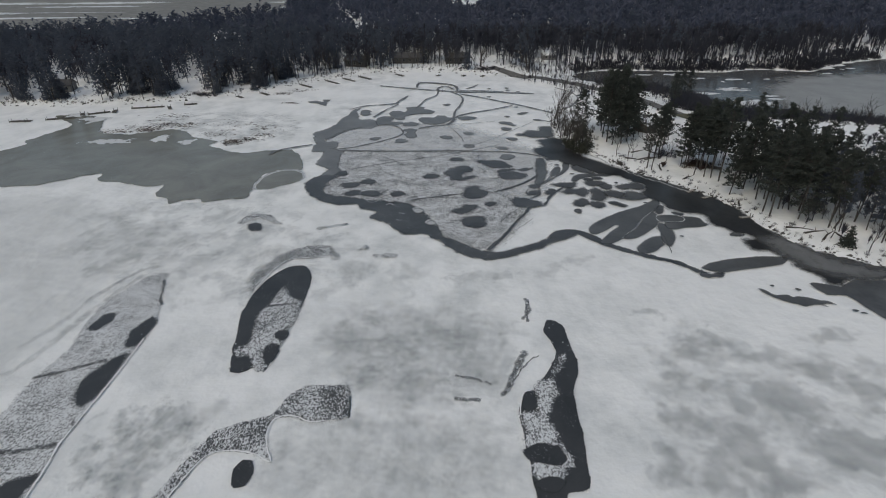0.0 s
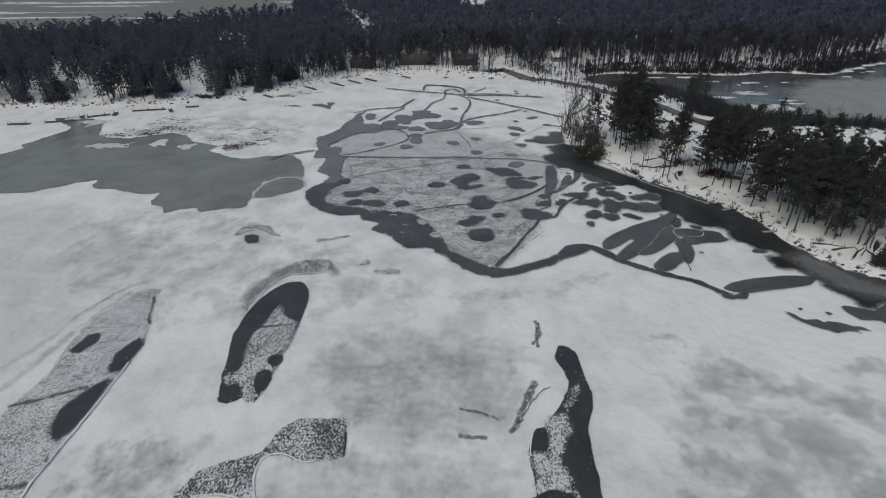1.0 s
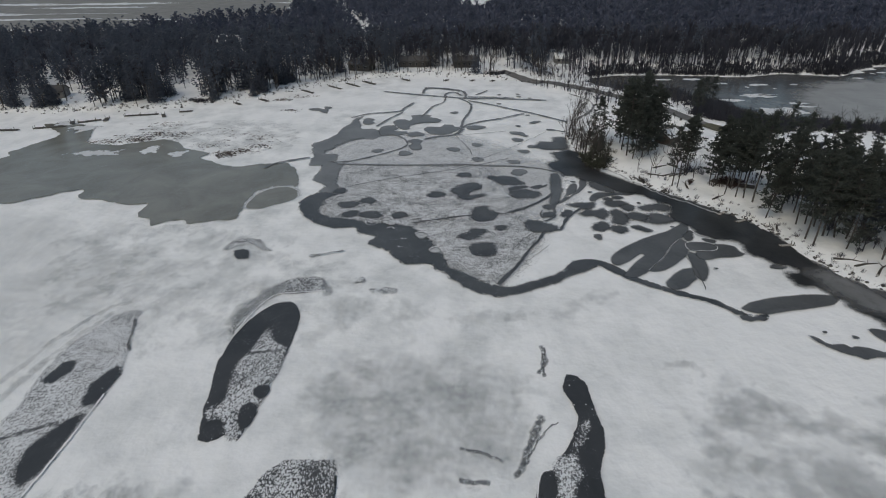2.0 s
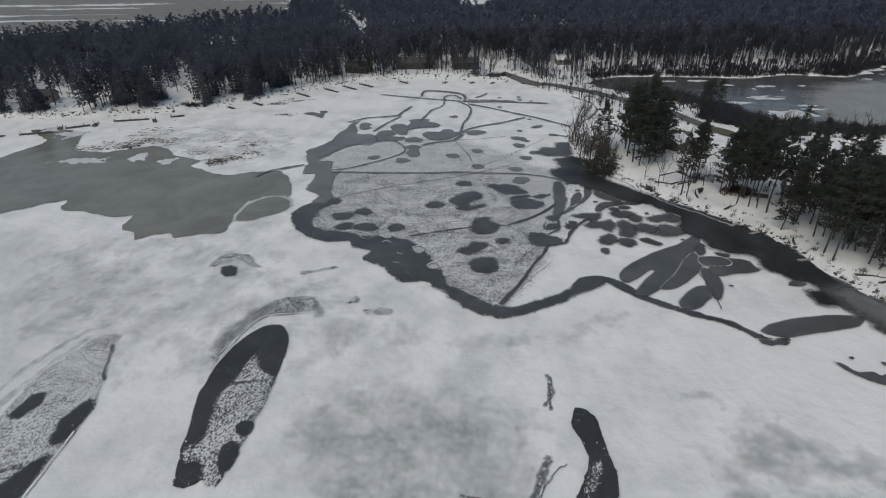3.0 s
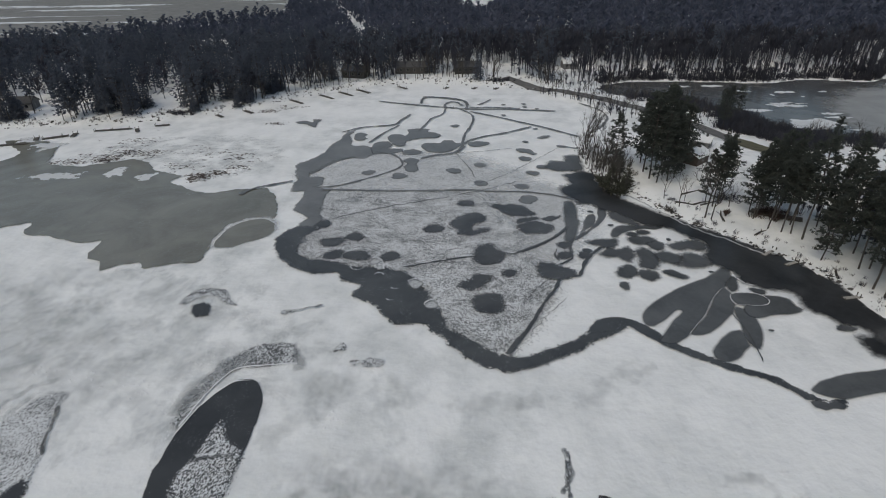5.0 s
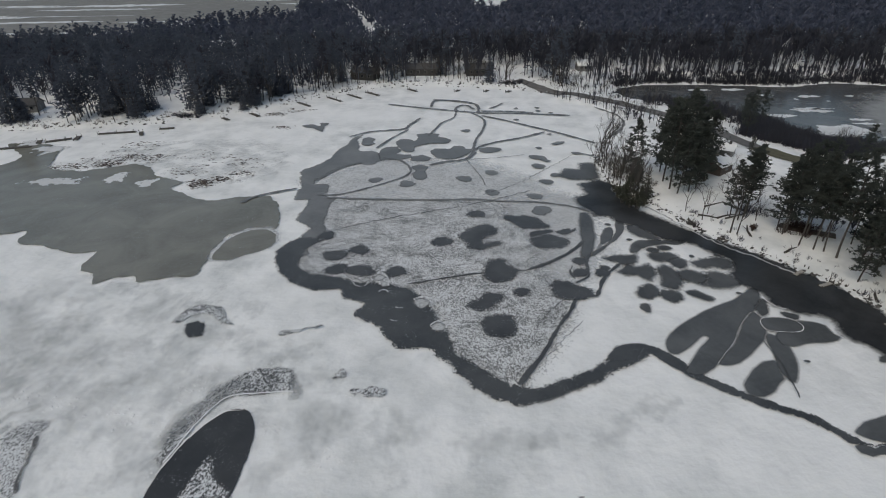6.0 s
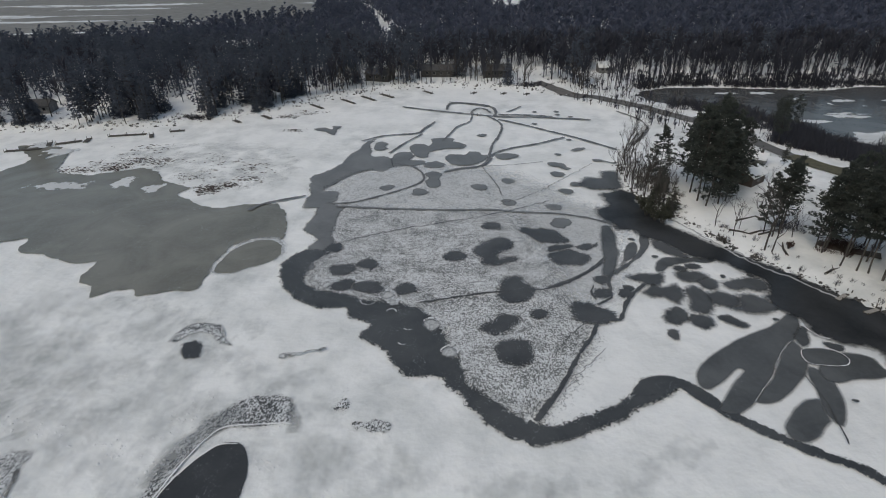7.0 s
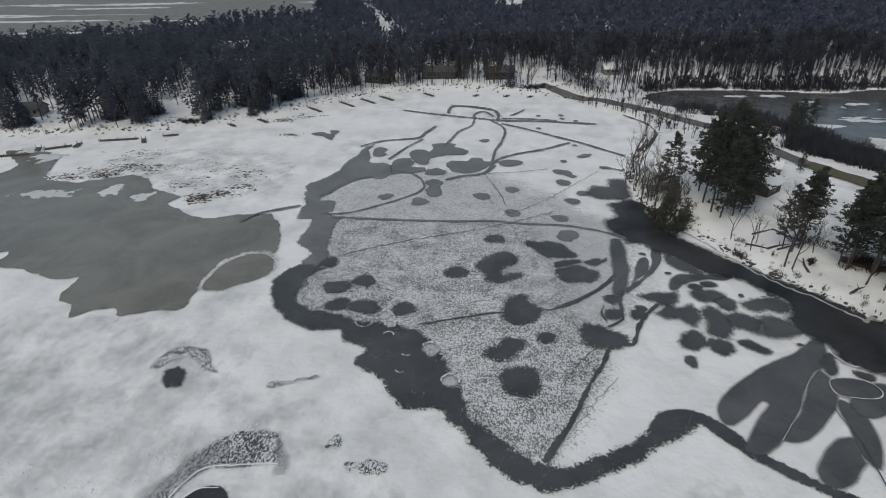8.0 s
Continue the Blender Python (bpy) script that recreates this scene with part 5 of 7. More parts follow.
def crumbs():
    """Broken snow along the rims of the bare ice."""
    rng = random.Random(31)
    verts, faces = [], []
    for outline in (STRIP_WEST, OVAL_DARK, ARC_SPECKLE, STRIP_SOUTH, SLIPPER):
        q = curve_round(outline, 0.25)
        for x, y in q:
            if rng.random() < 0.7:
                continue
            x, y, r = x + rng.gauss(0, 0.5), y + rng.gauss(0, 0.5), 0.035 + 0.15 * rng.random() ** 3
            k = len(verts)
            verts.append((x, y, 0.06 + r * 0.9))
            verts += [(x + r * rng.uniform(0.7, 1.2) * math.cos(a), y + r * rng.uniform(0.7, 1.2) * math.sin(a), 0.02) for a in (0.2, 1.5, 2.7, 3.9, 5.2)]
            faces += [(k, k + 1 + i, k + 1 + (i + 1) % 5) for i in range(5)]
    for x0, y0, rx, ry in CRUMBS:
        for _ in range(90):
            x, y, r = x0 + 0.9 * rng.gauss(0, rx), y0 + 0.9 * rng.gauss(0, ry), 0.03 + 0.2 * rng.random() ** 4
            k = len(verts)
            verts.append((x, y, r * 0.9))
            verts += [(x + r * rng.uniform(0.7, 1.2) * math.cos(a), y + r * rng.uniform(0.7, 1.2) * math.sin(a), -0.08) for a in (0.2, 1.5, 2.7, 3.9, 5.2)]
            faces += [(k, k + 1 + i, k + 1 + (i + 1) % 5) for i in range(5)]
    tagged(link("snow_crumbs", raw_mesh("snow_crumbs", verts, faces), M_CRUMB), "white broken snow crumbs along bare ice", "snow crumbs", kind="stuff")


crumbs()
LEVEL[0] += 0.03
for line, width in ((STRIP_SOUTH[2:14], 0.26), (STRIP_WEST[3:10], 0.3), (OVAL_DARK[13:], 0.2), (SLIPPER[17:20], 0.2), (ARC_SPECKLE[5:10], 0.25)):
    ice_track("snow_rim", line, width, M_RIM, "thin white raised rim of snow beside ice", "snow rims")
LEVEL[0] = 0.02
ice_patch("back_water", BACK_LAKE, M_LAKE, "grey half-frozen water behind the wooded point", 1.5, 1.0, 4)
ice_patch("pale_sheet", [(126, 192), (136, 232), (160, 256), (215, 262), (330, 250), (330, 120), (160, 180)], M_PALE, "pale grey sheet over part of the back water", 10, 4, 6)
ice_patch("marsh_ice", MARSH, M_MARSH, "brown-grey bare ice of a far lake", 8, 5, 20)
for floe in ([(111, 212.8), (114.6, 211.5), (120.8, 213.3), (125, 205.3), (120.9, 203.5), (116.4, 200.2), (109.1, 200.2), (108.5, 206.6)], [(100.3, 225.4), (106.2, 226.3), (110.7, 224.2), (104.7, 221.7)], [(112.4, 232.6), (118.2, 232), (125.3, 230.4), (120.7, 228.8), (115.4, 229.1)]):
    ice_patch("snow_floe", floe, M_FLOE, "broad white snow-covered ice floe", 1.0, 0.9, group="ice floes")
_rng = random.Random(5)
for i in range(90):
    x, y = _rng.uniform(75, 230), _rng.uniform(180, 290)
    ok = bool(in_poly(np.array([x]), np.array([y]), BACK_LAKE)[0]) and float(away(np.array([x]), np.array([y]), BACK_LAKE, True)[0]) > 3
    if ok and (x < 125 + 0.4 * (y - 200) or y > 262):
        ice_spot("snow_floe", x, y, _rng.uniform(0.8, 5), _rng.uniform(0.5, 1.8), M_FLOE, "flat white snow-covered ice floe", 0.7, "ice floes", wild=0.8)
for i in range(40):
    x, y = _rng.uniform(-900, -120), _rng.uniform(400, 1000)
    if bool(in_poly(np.array([x]), np.array([y]), MARSH)[0]):
        ice_spot("snow_field", x, y, _rng.uniform(15, 90), _rng.uniform(3, 14), M_FLOE, "long white snow streak on far ice", 4, "snow streaks", wild=0.8, step=6.0)


# ---- trees ----
class Heap:
    """Triangles gathered for one mesh."""

    def __init__(self):
        self.v, self.f = [], []

    def tri(self, a, b, c):
        k = len(self.v)
        self.v += [a, b, c]
        self.f.append((k, k + 1, k + 2))

    def tube(self, points, radii, sides=5):
        k = len(self.v)
        for i, (p, r) in enumerate(zip(points, radii)):
            p = Vector(p)
            ahead = Vector(points[min(i + 1, len(points) - 1)]) - Vector(points[max(i - 1, 0)])
            u = ahead.orthogonal().normalized()
            w = ahead.cross(u).normalized()
            for s in range(sides):
                a = 2 * math.pi * s / sides
                self.v.append(tuple(p + r * (math.cos(a) * u + math.sin(a) * w)))
        for i in range(len(points) - 1):
            for s in range(sides):
                a, b = k + i * sides + s, k + i * sides + (s + 1) % sides
                self.f += [(a, b, b + sides), (a, b + sides, a + sides)]

    def mesh(self, name):
        return raw_mesh(name, self.v, self.f)

    def arrays(self):
        return np.array(self.v, np.float32), np.array(self.f, np.int32)


def tuft(heap, rng, c, size, count, flat=0.6, wide=1.25):
    """A clump of needles: thin blades that fan out of one point."""
    for _ in range(count):
        d = Vector((rng.gauss(0, 1), rng.gauss(0, 1), rng.gauss(0.25, flat))).normalized()
        s = d.orthogonal().normalized()
        s.rotate(Matrix.Rotation(rng.uniform(0, 6.28), 3, d))
        tip = Vector(c) + d * size * rng.uniform(0.6, 1.15)
        base = Vector(c) - d * size * 0.15
        w = wide * size * rng.uniform(0.09, 0.19)
        heap.tri(tuple(base + s * w), tuple(base - s * w), tuple(tip))


def pine_heaps(seed, height, bare, spread, whorls, tufts, blades, limb_sides=4, size=1.0):
    """White pine: a straight stem, bare below, and plates of needle clumps on long limbs."""
    rng = random.Random(seed)
    wood, green = Heap(), Heap()
    lean = (rng.uniform(-0.03, 0.03), rng.uniform(-0.03, 0.03))
    stem = lambda z: (lean[0] * z + 0.15 * math.sin(z * 0.4 + seed), lean[1] * z + 0.15 * math.cos(z * 0.33 + seed), z)
    hs = [height * k / 8 for k in range(9)]
    wood.tube([stem(z) for z in hs], [0.18 * (height / 20) * (1 - 0.93 * z / height) + 0.02 for z in hs], 7)
    limbs = int(whorls * 3.6)
    for w in range(limbs):
        k = min(1.0, (w + rng.uniform(0, 1.6)) / limbs)
        z = height * (bare + (0.97 - bare) * k)
        reach = spread * (1 - 0.76 * k ** 1.5) * (0.55 + 0.45 * min(1, k * 2.6))
        a = w * 2.4 + rng.uniform(-0.7, 0.7)
        r = reach * rng.choice((0.45, 0.75, 0.95, 1.1, 1.35)) * rng.uniform(0.85, 1.1)
        x, y, _ = stem(z)
        rise = r * rng.uniform(-0.12, 0.45) * (0.35 + k)
        mid = (x + 0.55 * r * math.cos(a), y + 0.55 * r * math.sin(a), z + 0.35 * rise - 0.04 * r)
        tip = (x + r * math.cos(a), y + r * math.sin(a), z + rise)
        wood.tube([stem(z), mid, tip], [0.07, 0.04, 0.012], limb_sides)
        for j in range(tufts):
            s = 0.35 + 0.68 * (j + rng.random()) / tufts
            side = rng.uniform(-0.3, 0.3) * r
            c = (x + s * r * math.cos(a) - side * math.sin(a), y + s * r * math.sin(a) + side * math.cos(a), z + rise * s + rng.uniform(-0.25, 0.55))
            tuft(green, rng, c, size * rng.uniform(0.6, 1.1), blades, 0.55)
    tuft(green, rng, stem(height), 0.7, blades)
    return wood, green


def spruce_heaps(seed, height, spread, tiers, blades):
    """A dense pointed evergreen that is green to near the ground."""
    rng = random.Random(seed)
    wood, green = Heap(), Heap()
    wood.tube([(0, 0, 0), (0, 0, height * 0.5), (0, 0, height)], [0.2, 0.12, 0.02], 6)
    for t in range(tiers):
        k = t / tiers
        z = height * (0.08 + 0.9 * k)
        reach = spread * (1 - k) ** 0.85 + 0.25
        n = max(5, int(11 * (1 - k)) + 3)
        for i in range(n):
            a = 2 * math.pi * (i + rng.random()) / n
            r = reach * rng.uniform(0.65, 1.15)
            tip = (r * math.cos(a), r * math.sin(a), z - 0.12 * r)
            wood.tube([(0, 0, z), tip], [0.03, 0.01], 3)
            for s in (0.55, 0.95):
                tuft(green, rng, (s * tip[0], s * tip[1], z - 0.1 * r * s), 0.5 + 0.2 * reach, blades, 0.35)
    return wood, green


def bare_heaps(seed, height, twigs=3, fork=2.6, depth=4, thick=0.14, sides=5):
    """A leafless tree: a stem that forks into limbs and fine twigs."""
    rng = random.Random(seed)
    wood, fine = Heap(), Heap()

    def grow(p, d, length, r, level):
        mid = p + d * length * 0.5 + Vector((rng.gauss(0, 1), rng.gauss(0, 1), 0)) * length * 0.04
        end = p + d * length
        (wood if level < 2 else fine).tube([p, mid, end], [r, r * 0.8, r * 0.6], sides if level == 0 else 4 if level == 1 else 3)
        if level == depth:
            return
        n = rng.choice((2, 3, 3)) if level else rng.choice((3, 4))
        if level >= depth - 1:
            n = twigs
        for _ in range(n):
            s = rng.uniform(0.45, 1.0)
            axis = d.orthogonal().normalized()
            axis.rotate(Matrix.Rotation(rng.uniform(0, 6.28), 3, d))
            q = d.copy()
            q.rotate(Matrix.Rotation(rng.uniform(0.3, 0.85), 3, axis))
            q = (q + Vector((0, 0, 0.28))).normalized()
            grow(p + d * length * s, q, length * rng.uniform(0.5, 0.78), max(0.012, r * 0.55), level + 1)

    grow(Vector((0, 0, 0)), Vector((rng.uniform(-0.06, 0.06), rng.uniform(-0.06, 0.06), 1)).normalized(), height * 0.42, thick * height / 12, 0)
    return wood, fine


def make_tree(name, heaps, mats, label, category, crown="crown"):
    root = empty(name, 0, 0, 0)
    link("trunk", heaps[0].mesh("trunk"), mats[0], root)
    link(crown, heaps[1].mesh(crown), mats[1], root)
    return tagged(root, label, category)


def ground_at(x, y):
    return float(land_height(np.array([x]), np.array([y]))[0])


class Planter:
    """Sets the first tree of a kind where it is wanted and copies it after that."""

    def __init__(self, kinds, group):
        self.kinds, self.used, self.group = kinds, [False] * len(kinds), group

    def set(self, which, x, y, scale=1.0, turn=0.0, lean=0.0, sink=0.15):
        ob = self.kinds[which]
        m = pose(x, y, ground_at(x, y) - sink, lean, 0, turn)
        if self.used[which]:
            ob = copy_thing(ob, m)
        else:
            self.used[which] = True
            ob.matrix_basis = m
        ob.scale = (scale,) * 3
        tagged(ob, group=self.group)
        return ob


PINE_LABEL = "tall dark green pine with a bare lower trunk"
near_pines = Planter([make_tree("pine_tree", pine_heaps(s, h, b, sp, w, 11, 13, size=0.7), (M_BARK, M_NEEDLE), PINE_LABEL, "tree")
                      for s, h, b, sp, w in ((1, 20, 0.22, 4.8, 14), (2, 21, 0.28, 4.5, 14), (3, 18, 0.16, 4.8, 14), (4, 20, 0.38, 4.2, 12), (5, 16, 0.14, 4.4, 13), (6, 21, 0.42, 4.2, 11))], "pines on the wooded point")
bares = Planter([make_tree("bare_tree", bare_heaps(s, h, 6, depth=4), (M_BARK, M_TWIG), "leafless grey-brown tree with fine twigs", "tree", "crown")
                 for s, h in ((11, 10), (12, 12), (13, 8), (14, 14))], "bare trees on the wooded point")
spruces = Planter([make_tree("spruce_tree", spruce_heaps(s, h, sp, 13, 6), (M_BARK, M_NEEDLE), "dense dark evergreen reaching near the snow", "tree") for s, h, sp in ((21, 8, 2.3), (22, 11, 2.6))], "spruces on the wooded point")

_rng = random.Random(77)
for i, (x, y) in enumerate(PINES + PINES_EAST):
    near_pines.set(_rng.randrange(6) if i > 9 else (0, 1, 2, 4)[i % 4], x, y, (0.62 if y > 190 else 0.74 if 9 < i < 16 else 0.62 if x > 88 and y > 108 else 0.76 if x > 84 else 0.92 if x > 70 else 1.0) * _rng.uniform(0.82, 1.05), _rng.uniform(0, 360), _rng.uniform(-2, 2))
for i, (x, y) in enumerate(BARES + BARES_EAST):
    bares.set(i % 4, x, y, _rng.uniform(0.75, 1.15), _rng.uniform(0, 360), _rng.uniform(-5, 5))
cedars = Planter([make_tree("cedar_tree", spruce_heaps(s, h, sp, 10, 3), (M_BARK, M_CEDAR), "thin olive-brown cedar at the water's edge", "tree") for s, h, sp in ((23, 7, 2.0), (24, 6, 2.2))], "cedars on the bank")
for x, y, k, s in ((40.8, 153.0, 0, 0.85), (38.2, 156.5, 1, 0.9), (39.6, 150.8, 1, 0.7)):
    cedars.set(k, x, y, s, _rng.uniform(0, 360))
for x, y, s in ((37.4, 158.0, 0.8), (38.6, 154.2, 0.7), (40.0, 156.0, 0.75), (51.0, 143.3, 0.8), (37.0, 161.0, 0.9), (37.8, 164.5, 1.0), (39.2, 160.0, 0.9), (40.5, 158.5, 0.8), (38.9, 166.5, 1.0)):
    bares.set(_rng.randrange(4), x, y, s, _rng.uniform(0, 360), _rng.uniform(-5, 5))
for x, y in PINES_MORE:
    near_pines.set(_rng.choice((3, 5, 5)), x, y, 0.74 * _rng.uniform(0.82, 1.05), _rng.uniform(0, 360), _rng.uniform(-2, 2))
for x, y in TALL_PINES:
    near_pines.set(_rng.choice((3, 5)), x, y, 0.78 * _rng.uniform(0.82, 1.1), _rng.uniform(0, 360), _rng.uniform(-3, 3))
for x, y in PINES_CLUSTER:
    near_pines.set(_rng.choice((0, 2, 4)), x, y, 0.95, _rng.uniform(0, 360))
near_pines.set(4, *LONE_PINE, 0.85, 40)
spruces.set(1, 41.0, 161.5, 0.62, 30)
for x, y in BROWN_TREES:
    bares.set(_rng.randrange(4), x, y, _rng.uniform(0.7, 1.05), _rng.uniform(0, 360), _rng.uniform(-5, 5))
near_pines.set(2, *ROUND_PINE, 0.3, 90)
near_pines.set(0, 97.3, 169.0, 0.55, 140)
for x, y, k, s in ((77.2, 91.8, 0, 0.6), (84.0, 121.0, 1, 1.1), (76.0, 131.0, 0, 1.0)):
    spruces.set(k, x, y, s, _rng.uniform(0, 360))


def scatter(name, templates, places, material, label, seed):
    """Many trees that nobody could count, as one mesh."""
    rng = np.random.default_rng(seed)
    vs, fs, base = [], [], 0
    pick = rng.integers(0, len(templates), len(places))
    for k, (tv, tf) in enumerate(templates):
        p = places[pick == k]
        if not len(p):
            continue
        a = rng.uniform(0, 6.28, len(p))
        s = rng.uniform(0.7, 1.15, len(p)) * p[:, 3]
        c, n = np.cos(a)[:, None], np.sin(a)[:, None]
        x = (tv[None, :, 0] * c - tv[None, :, 1] * n) * s[:, None] + p[:, 0:1]
        y = (tv[None, :, 0] * n + tv[None, :, 1] * c) * s[:, None] + p[:, 1:2]
        z = tv[None, :, 2] * s[:, None] + p[:, 2:3] - 0.2
        v = np.stack([x, y, z], -1).reshape(-1, 3)
        f = (tf[None] + (np.arange(len(p)) * len(tv))[:, None, None]).reshape(-1, 3) + base
        vs.append(v), fs.append(f)
        base += len(v)
    ob = link(name, raw_mesh(name, np.concatenate(vs), np.concatenate(fs)), material)
    return tagged(ob, label, "forest", kind="stuff")


CUT = [(-135, 655), (-119, 605), (-73, 454), (-63, 418), (-50, 375)]
YARDS = [(-107, 224, 8), (-111, 236, 7), (-116, 250, 6), (-130, 216, 5), (-148, 218, 8), (-128, 332, 11), (-170, 222, 6), (-92, 236, 5), (-136, 345, 12), (10, 300, 7), (-22, 290, 7), (COTTAGE[0], COTTAGE[1], 8), (-172, 242, 7), (-182, 256, 7), (-195, 272, 7), (-152, 240, 5), (-162, 262, 6), (-172, 284, 9), (-122, 262, 5), (-129, 275, 5), (-136, 288, 5), (-50, 285, 6), (-8, 312, 8)]


def forest_places(y0, y1, step, seed, size, x_side):
    """Jittered places on dry land, clear of water, road, cutting and yards."""
    rng = np.random.default_rng(seed)
    gx = np.arange(-900, 1000, step)
    gy = np.arange(y0, y1, step)
    X, Y = [a.ravel() for a in np.meshgrid(gx, gy)]
    X = X + rng.uniform(-0.48, 0.48, len(X)) * step
    Y = Y + rng.uniform(-0.48, 0.48, len(Y)) * step
    keep = (np.abs(X) < 0.92 * Y + x_side) & (Y < y1)
    X, Y = X[keep], Y[keep]
    keep = ~(in_poly(X, Y, LAKE) | in_poly(X, Y, BACK_LAKE) | in_poly(X, Y, MARSH))
    keep &= (away(X, Y, FAR_SHORE) > 4) & (away(X, Y, ROAD) > 7) & ((away(X + 3, Y, CUT) > 5) | (Y < 420))
    keep &= np.hypot((X - 15) / 20, (Y - 640) / 120) > 1
    for cx, cy, r in YARDS:
        keep &= np.hypot(X - cx, Y - cy) > r
    point = [(30, 262)] + EAST_SHORE + [(150, 60), (160, 175)] + BACK_NEAR[::-1][1:]
    keep &= ~in_poly(X, Y, point)
    X, Y = X[keep], Y[keep]
    clump = np.array([noise.noise((x * 0.07, y * 0.07, 4.4)) for x, y in zip(X, Y)])
    inland = np.minimum(away(X, Y, FAR_SHORE), away(X, Y, BACK_FAR))
    keep = (clump > np.where((X > -60) & (X < 38), -0.35, -0.02)) | (inland > 34)
    X, Y = X[keep], Y[keep]
    low = np.where((away(X + 6, Y, CUT + [(-20, 280)]) < 9) & (Y < 430) & (Y > 345), 0.6, 1.0)
    return np.stack([X, Y, land_height(X, Y), size * low], 1)


def clump_tree(seed, height, wide, low, count, blades, size, broad=1.7):
    """An evergreen of the woods: needle clumps thick from near the ground to a blunt top."""
    rng = random.Random(seed)
    h = Heap()
    h.tube([(0, 0, 0), (0, 0, height * 0.9)], [0.22, 0.06], 4)
    for _ in range(count):
        k = rng.random() ** 1.2
        z = height * (low + (0.97 - low) * k)
        r = wide * (1 - 0.75 * k ** 1.6) * math.sqrt(rng.random())
        a = rng.uniform(0, 6.28)
        tuft(h, rng, (r * math.cos(a), r * math.sin(a), z), size * rng.uniform(0.7, 1.2), blades, 0.4, broad)
    return h.arrays()


mid_pines = [clump_tree(s, h, w, low, 54, 5, 0.9, 2.2) for s, h, w, low in ((31, 16, 3.8, 0.14), (32, 17, 3.6, 0.18), (33, 13, 3.6, 0.08), (34, 18, 3.4, 0.24))]
far_pines = [clump_tree(s, h, w, 0.15, 18, 5, 1.45, 2.9) for s, h, w in ((51, 15, 3.6), (52, 17, 3.4), (53, 13, 3.6))]


def blade_tree(seed, height, count, reach, wide):
    """A far leafless crown: thin blades that spread upward from the stem."""
    rng = random.Random(seed)
    h = Heap()
    h.tube([(0, 0, 0), (0, 0, height * 0.6)], [0.2, 0.08], 3)
    for _ in range(count):
        a, z = rng.uniform(0, 6.28), height * rng.uniform(0.25, 0.75)
        r = reach * math.sqrt(rng.uniform(0.05, 1))
        tip = Vector((r * math.cos(a), r * math.sin(a), min(height * (1 - 0.25 * (r / reach) ** 2), z + rng.uniform(1.5, 5.5))))
        w = Vector((-math.sin(a), math.cos(a), rng.uniform(-0.4, 0.4))) * rng.uniform(0.35, 1.0) * wide
        m = Vector((0.6 * tip.x, 0.6 * tip.y, 0.4 * z + 0.6 * tip.z))
        h.tri((0, 0, z), tuple(m + w), tuple(tip))
        h.tri((0, 0, z), tuple(tip), tuple(m - w))
    return h.arrays()


mid_bares = [blade_tree(s, h, 60, 3.4, 0.34) for s, h in ((41, 13), (42, 11), (43, 15))]
far_bares = [blade_tree(s, h, 22, 4.3, 1.0) for s, h in ((61, 13), (62, 12), (63, 14))]


def trunk_tree(seed, height, count):
    """A tall leafless tree of the woods' edge: a bare stem and a thin crown of upright shoots."""
    rng = random.Random(seed)
    h = Heap()
    h.tube([(0, 0, 0), (rng.uniform(-0.4, 0.4), 0, height * 0.5), (0, rng.uniform(-0.5, 0.5), height * 0.93)], [0.15, 0.11, 0.03], 4)
    for _ in range(count):
        a, z = rng.uniform(0, 6.28), height * rng.uniform(0.28, 0.85)
        r = 2.6 * math.sqrt(rng.uniform(0.05, 1)) * (1.15 - z / height)
        tip = Vector((r * math.cos(a), r * math.sin(a), min(height, z + rng.uniform(1.5, 4.5))))
        w = Vector((-math.sin(a), math.cos(a), 0)) * rng.uniform(0.06, 0.22)
        h.tri((0, 0, z), tuple(0.6 * tip + Vector((0, 0, 0.4 * z)) + w), tuple(tip))
    return h.arrays()


edge_bares = [trunk_tree(s, h, 60) for s, h in ((44, 14), (45, 12), (46, 16))]
P = forest_places(190, 340, 3.6, 11, 0.9, 60)
inland = np.minimum(away(P[:, 0], P[:, 1], FAR_SHORE[-4:]), away(P[:, 0], P[:, 1], BACK_FAR))
scatter("bare_forest", edge_bares, P[(P[:, 0] > 20) & (inland < 20)], M_GREYWOOD, "thin leafless trunks at the snowy edge of the woods", 10)
P = forest_places(190, 340, 4.4, 1, 1.0, 60)
inland = np.minimum(away(P[:, 0], P[:, 1], FAR_SHORE), away(P[:, 0], P[:, 1], BACK_FAR))
edge = (P[:, 0] > -30) & (inland < 15)
scatter("bare_forest", edge_bares, P[edge], M_GREYWOOD, "thin leafless trunks at the snowy edge of the woods", 9)
P = P[~edge]
mask = np.random.default_rng(8).random(len(P))
left = np.clip((60 - P[:, 0]) / 200, 0.12, 0.8)
scatter("evergreen_forest", mid_pines, P[mask < left], M_HAZED_FOREST, "dense dark evergreen woods behind the shore", 1)
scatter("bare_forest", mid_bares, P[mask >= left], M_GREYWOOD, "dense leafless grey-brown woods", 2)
P = forest_places(340, 640, 5.8, 3, 1.0, 60)
mask = np.random.default_rng(9).random(len(P))
left = np.clip((60 - P[:, 0]) / 300, 0.2, 0.7)
scatter("evergreen_forest", far_pines, P[mask < left], M_HAZED_GREEN, "distant dark evergreen woods tinted with blue haze", 4)
scatter("bare_forest", far_bares, P[mask >= left], M_HAZED_GREY, "distant leafless woods tinted blue-grey with haze", 5)
P = forest_places(640, 1300, 12.4, 6, 1.3, 60)
mask = np.random.default_rng(10).random(len(P))
scatter("evergreen_forest", far_pines, P[mask < 0.5], M_HAZED_GREEN, "distant dark evergreen woods tinted with blue haze", 7)
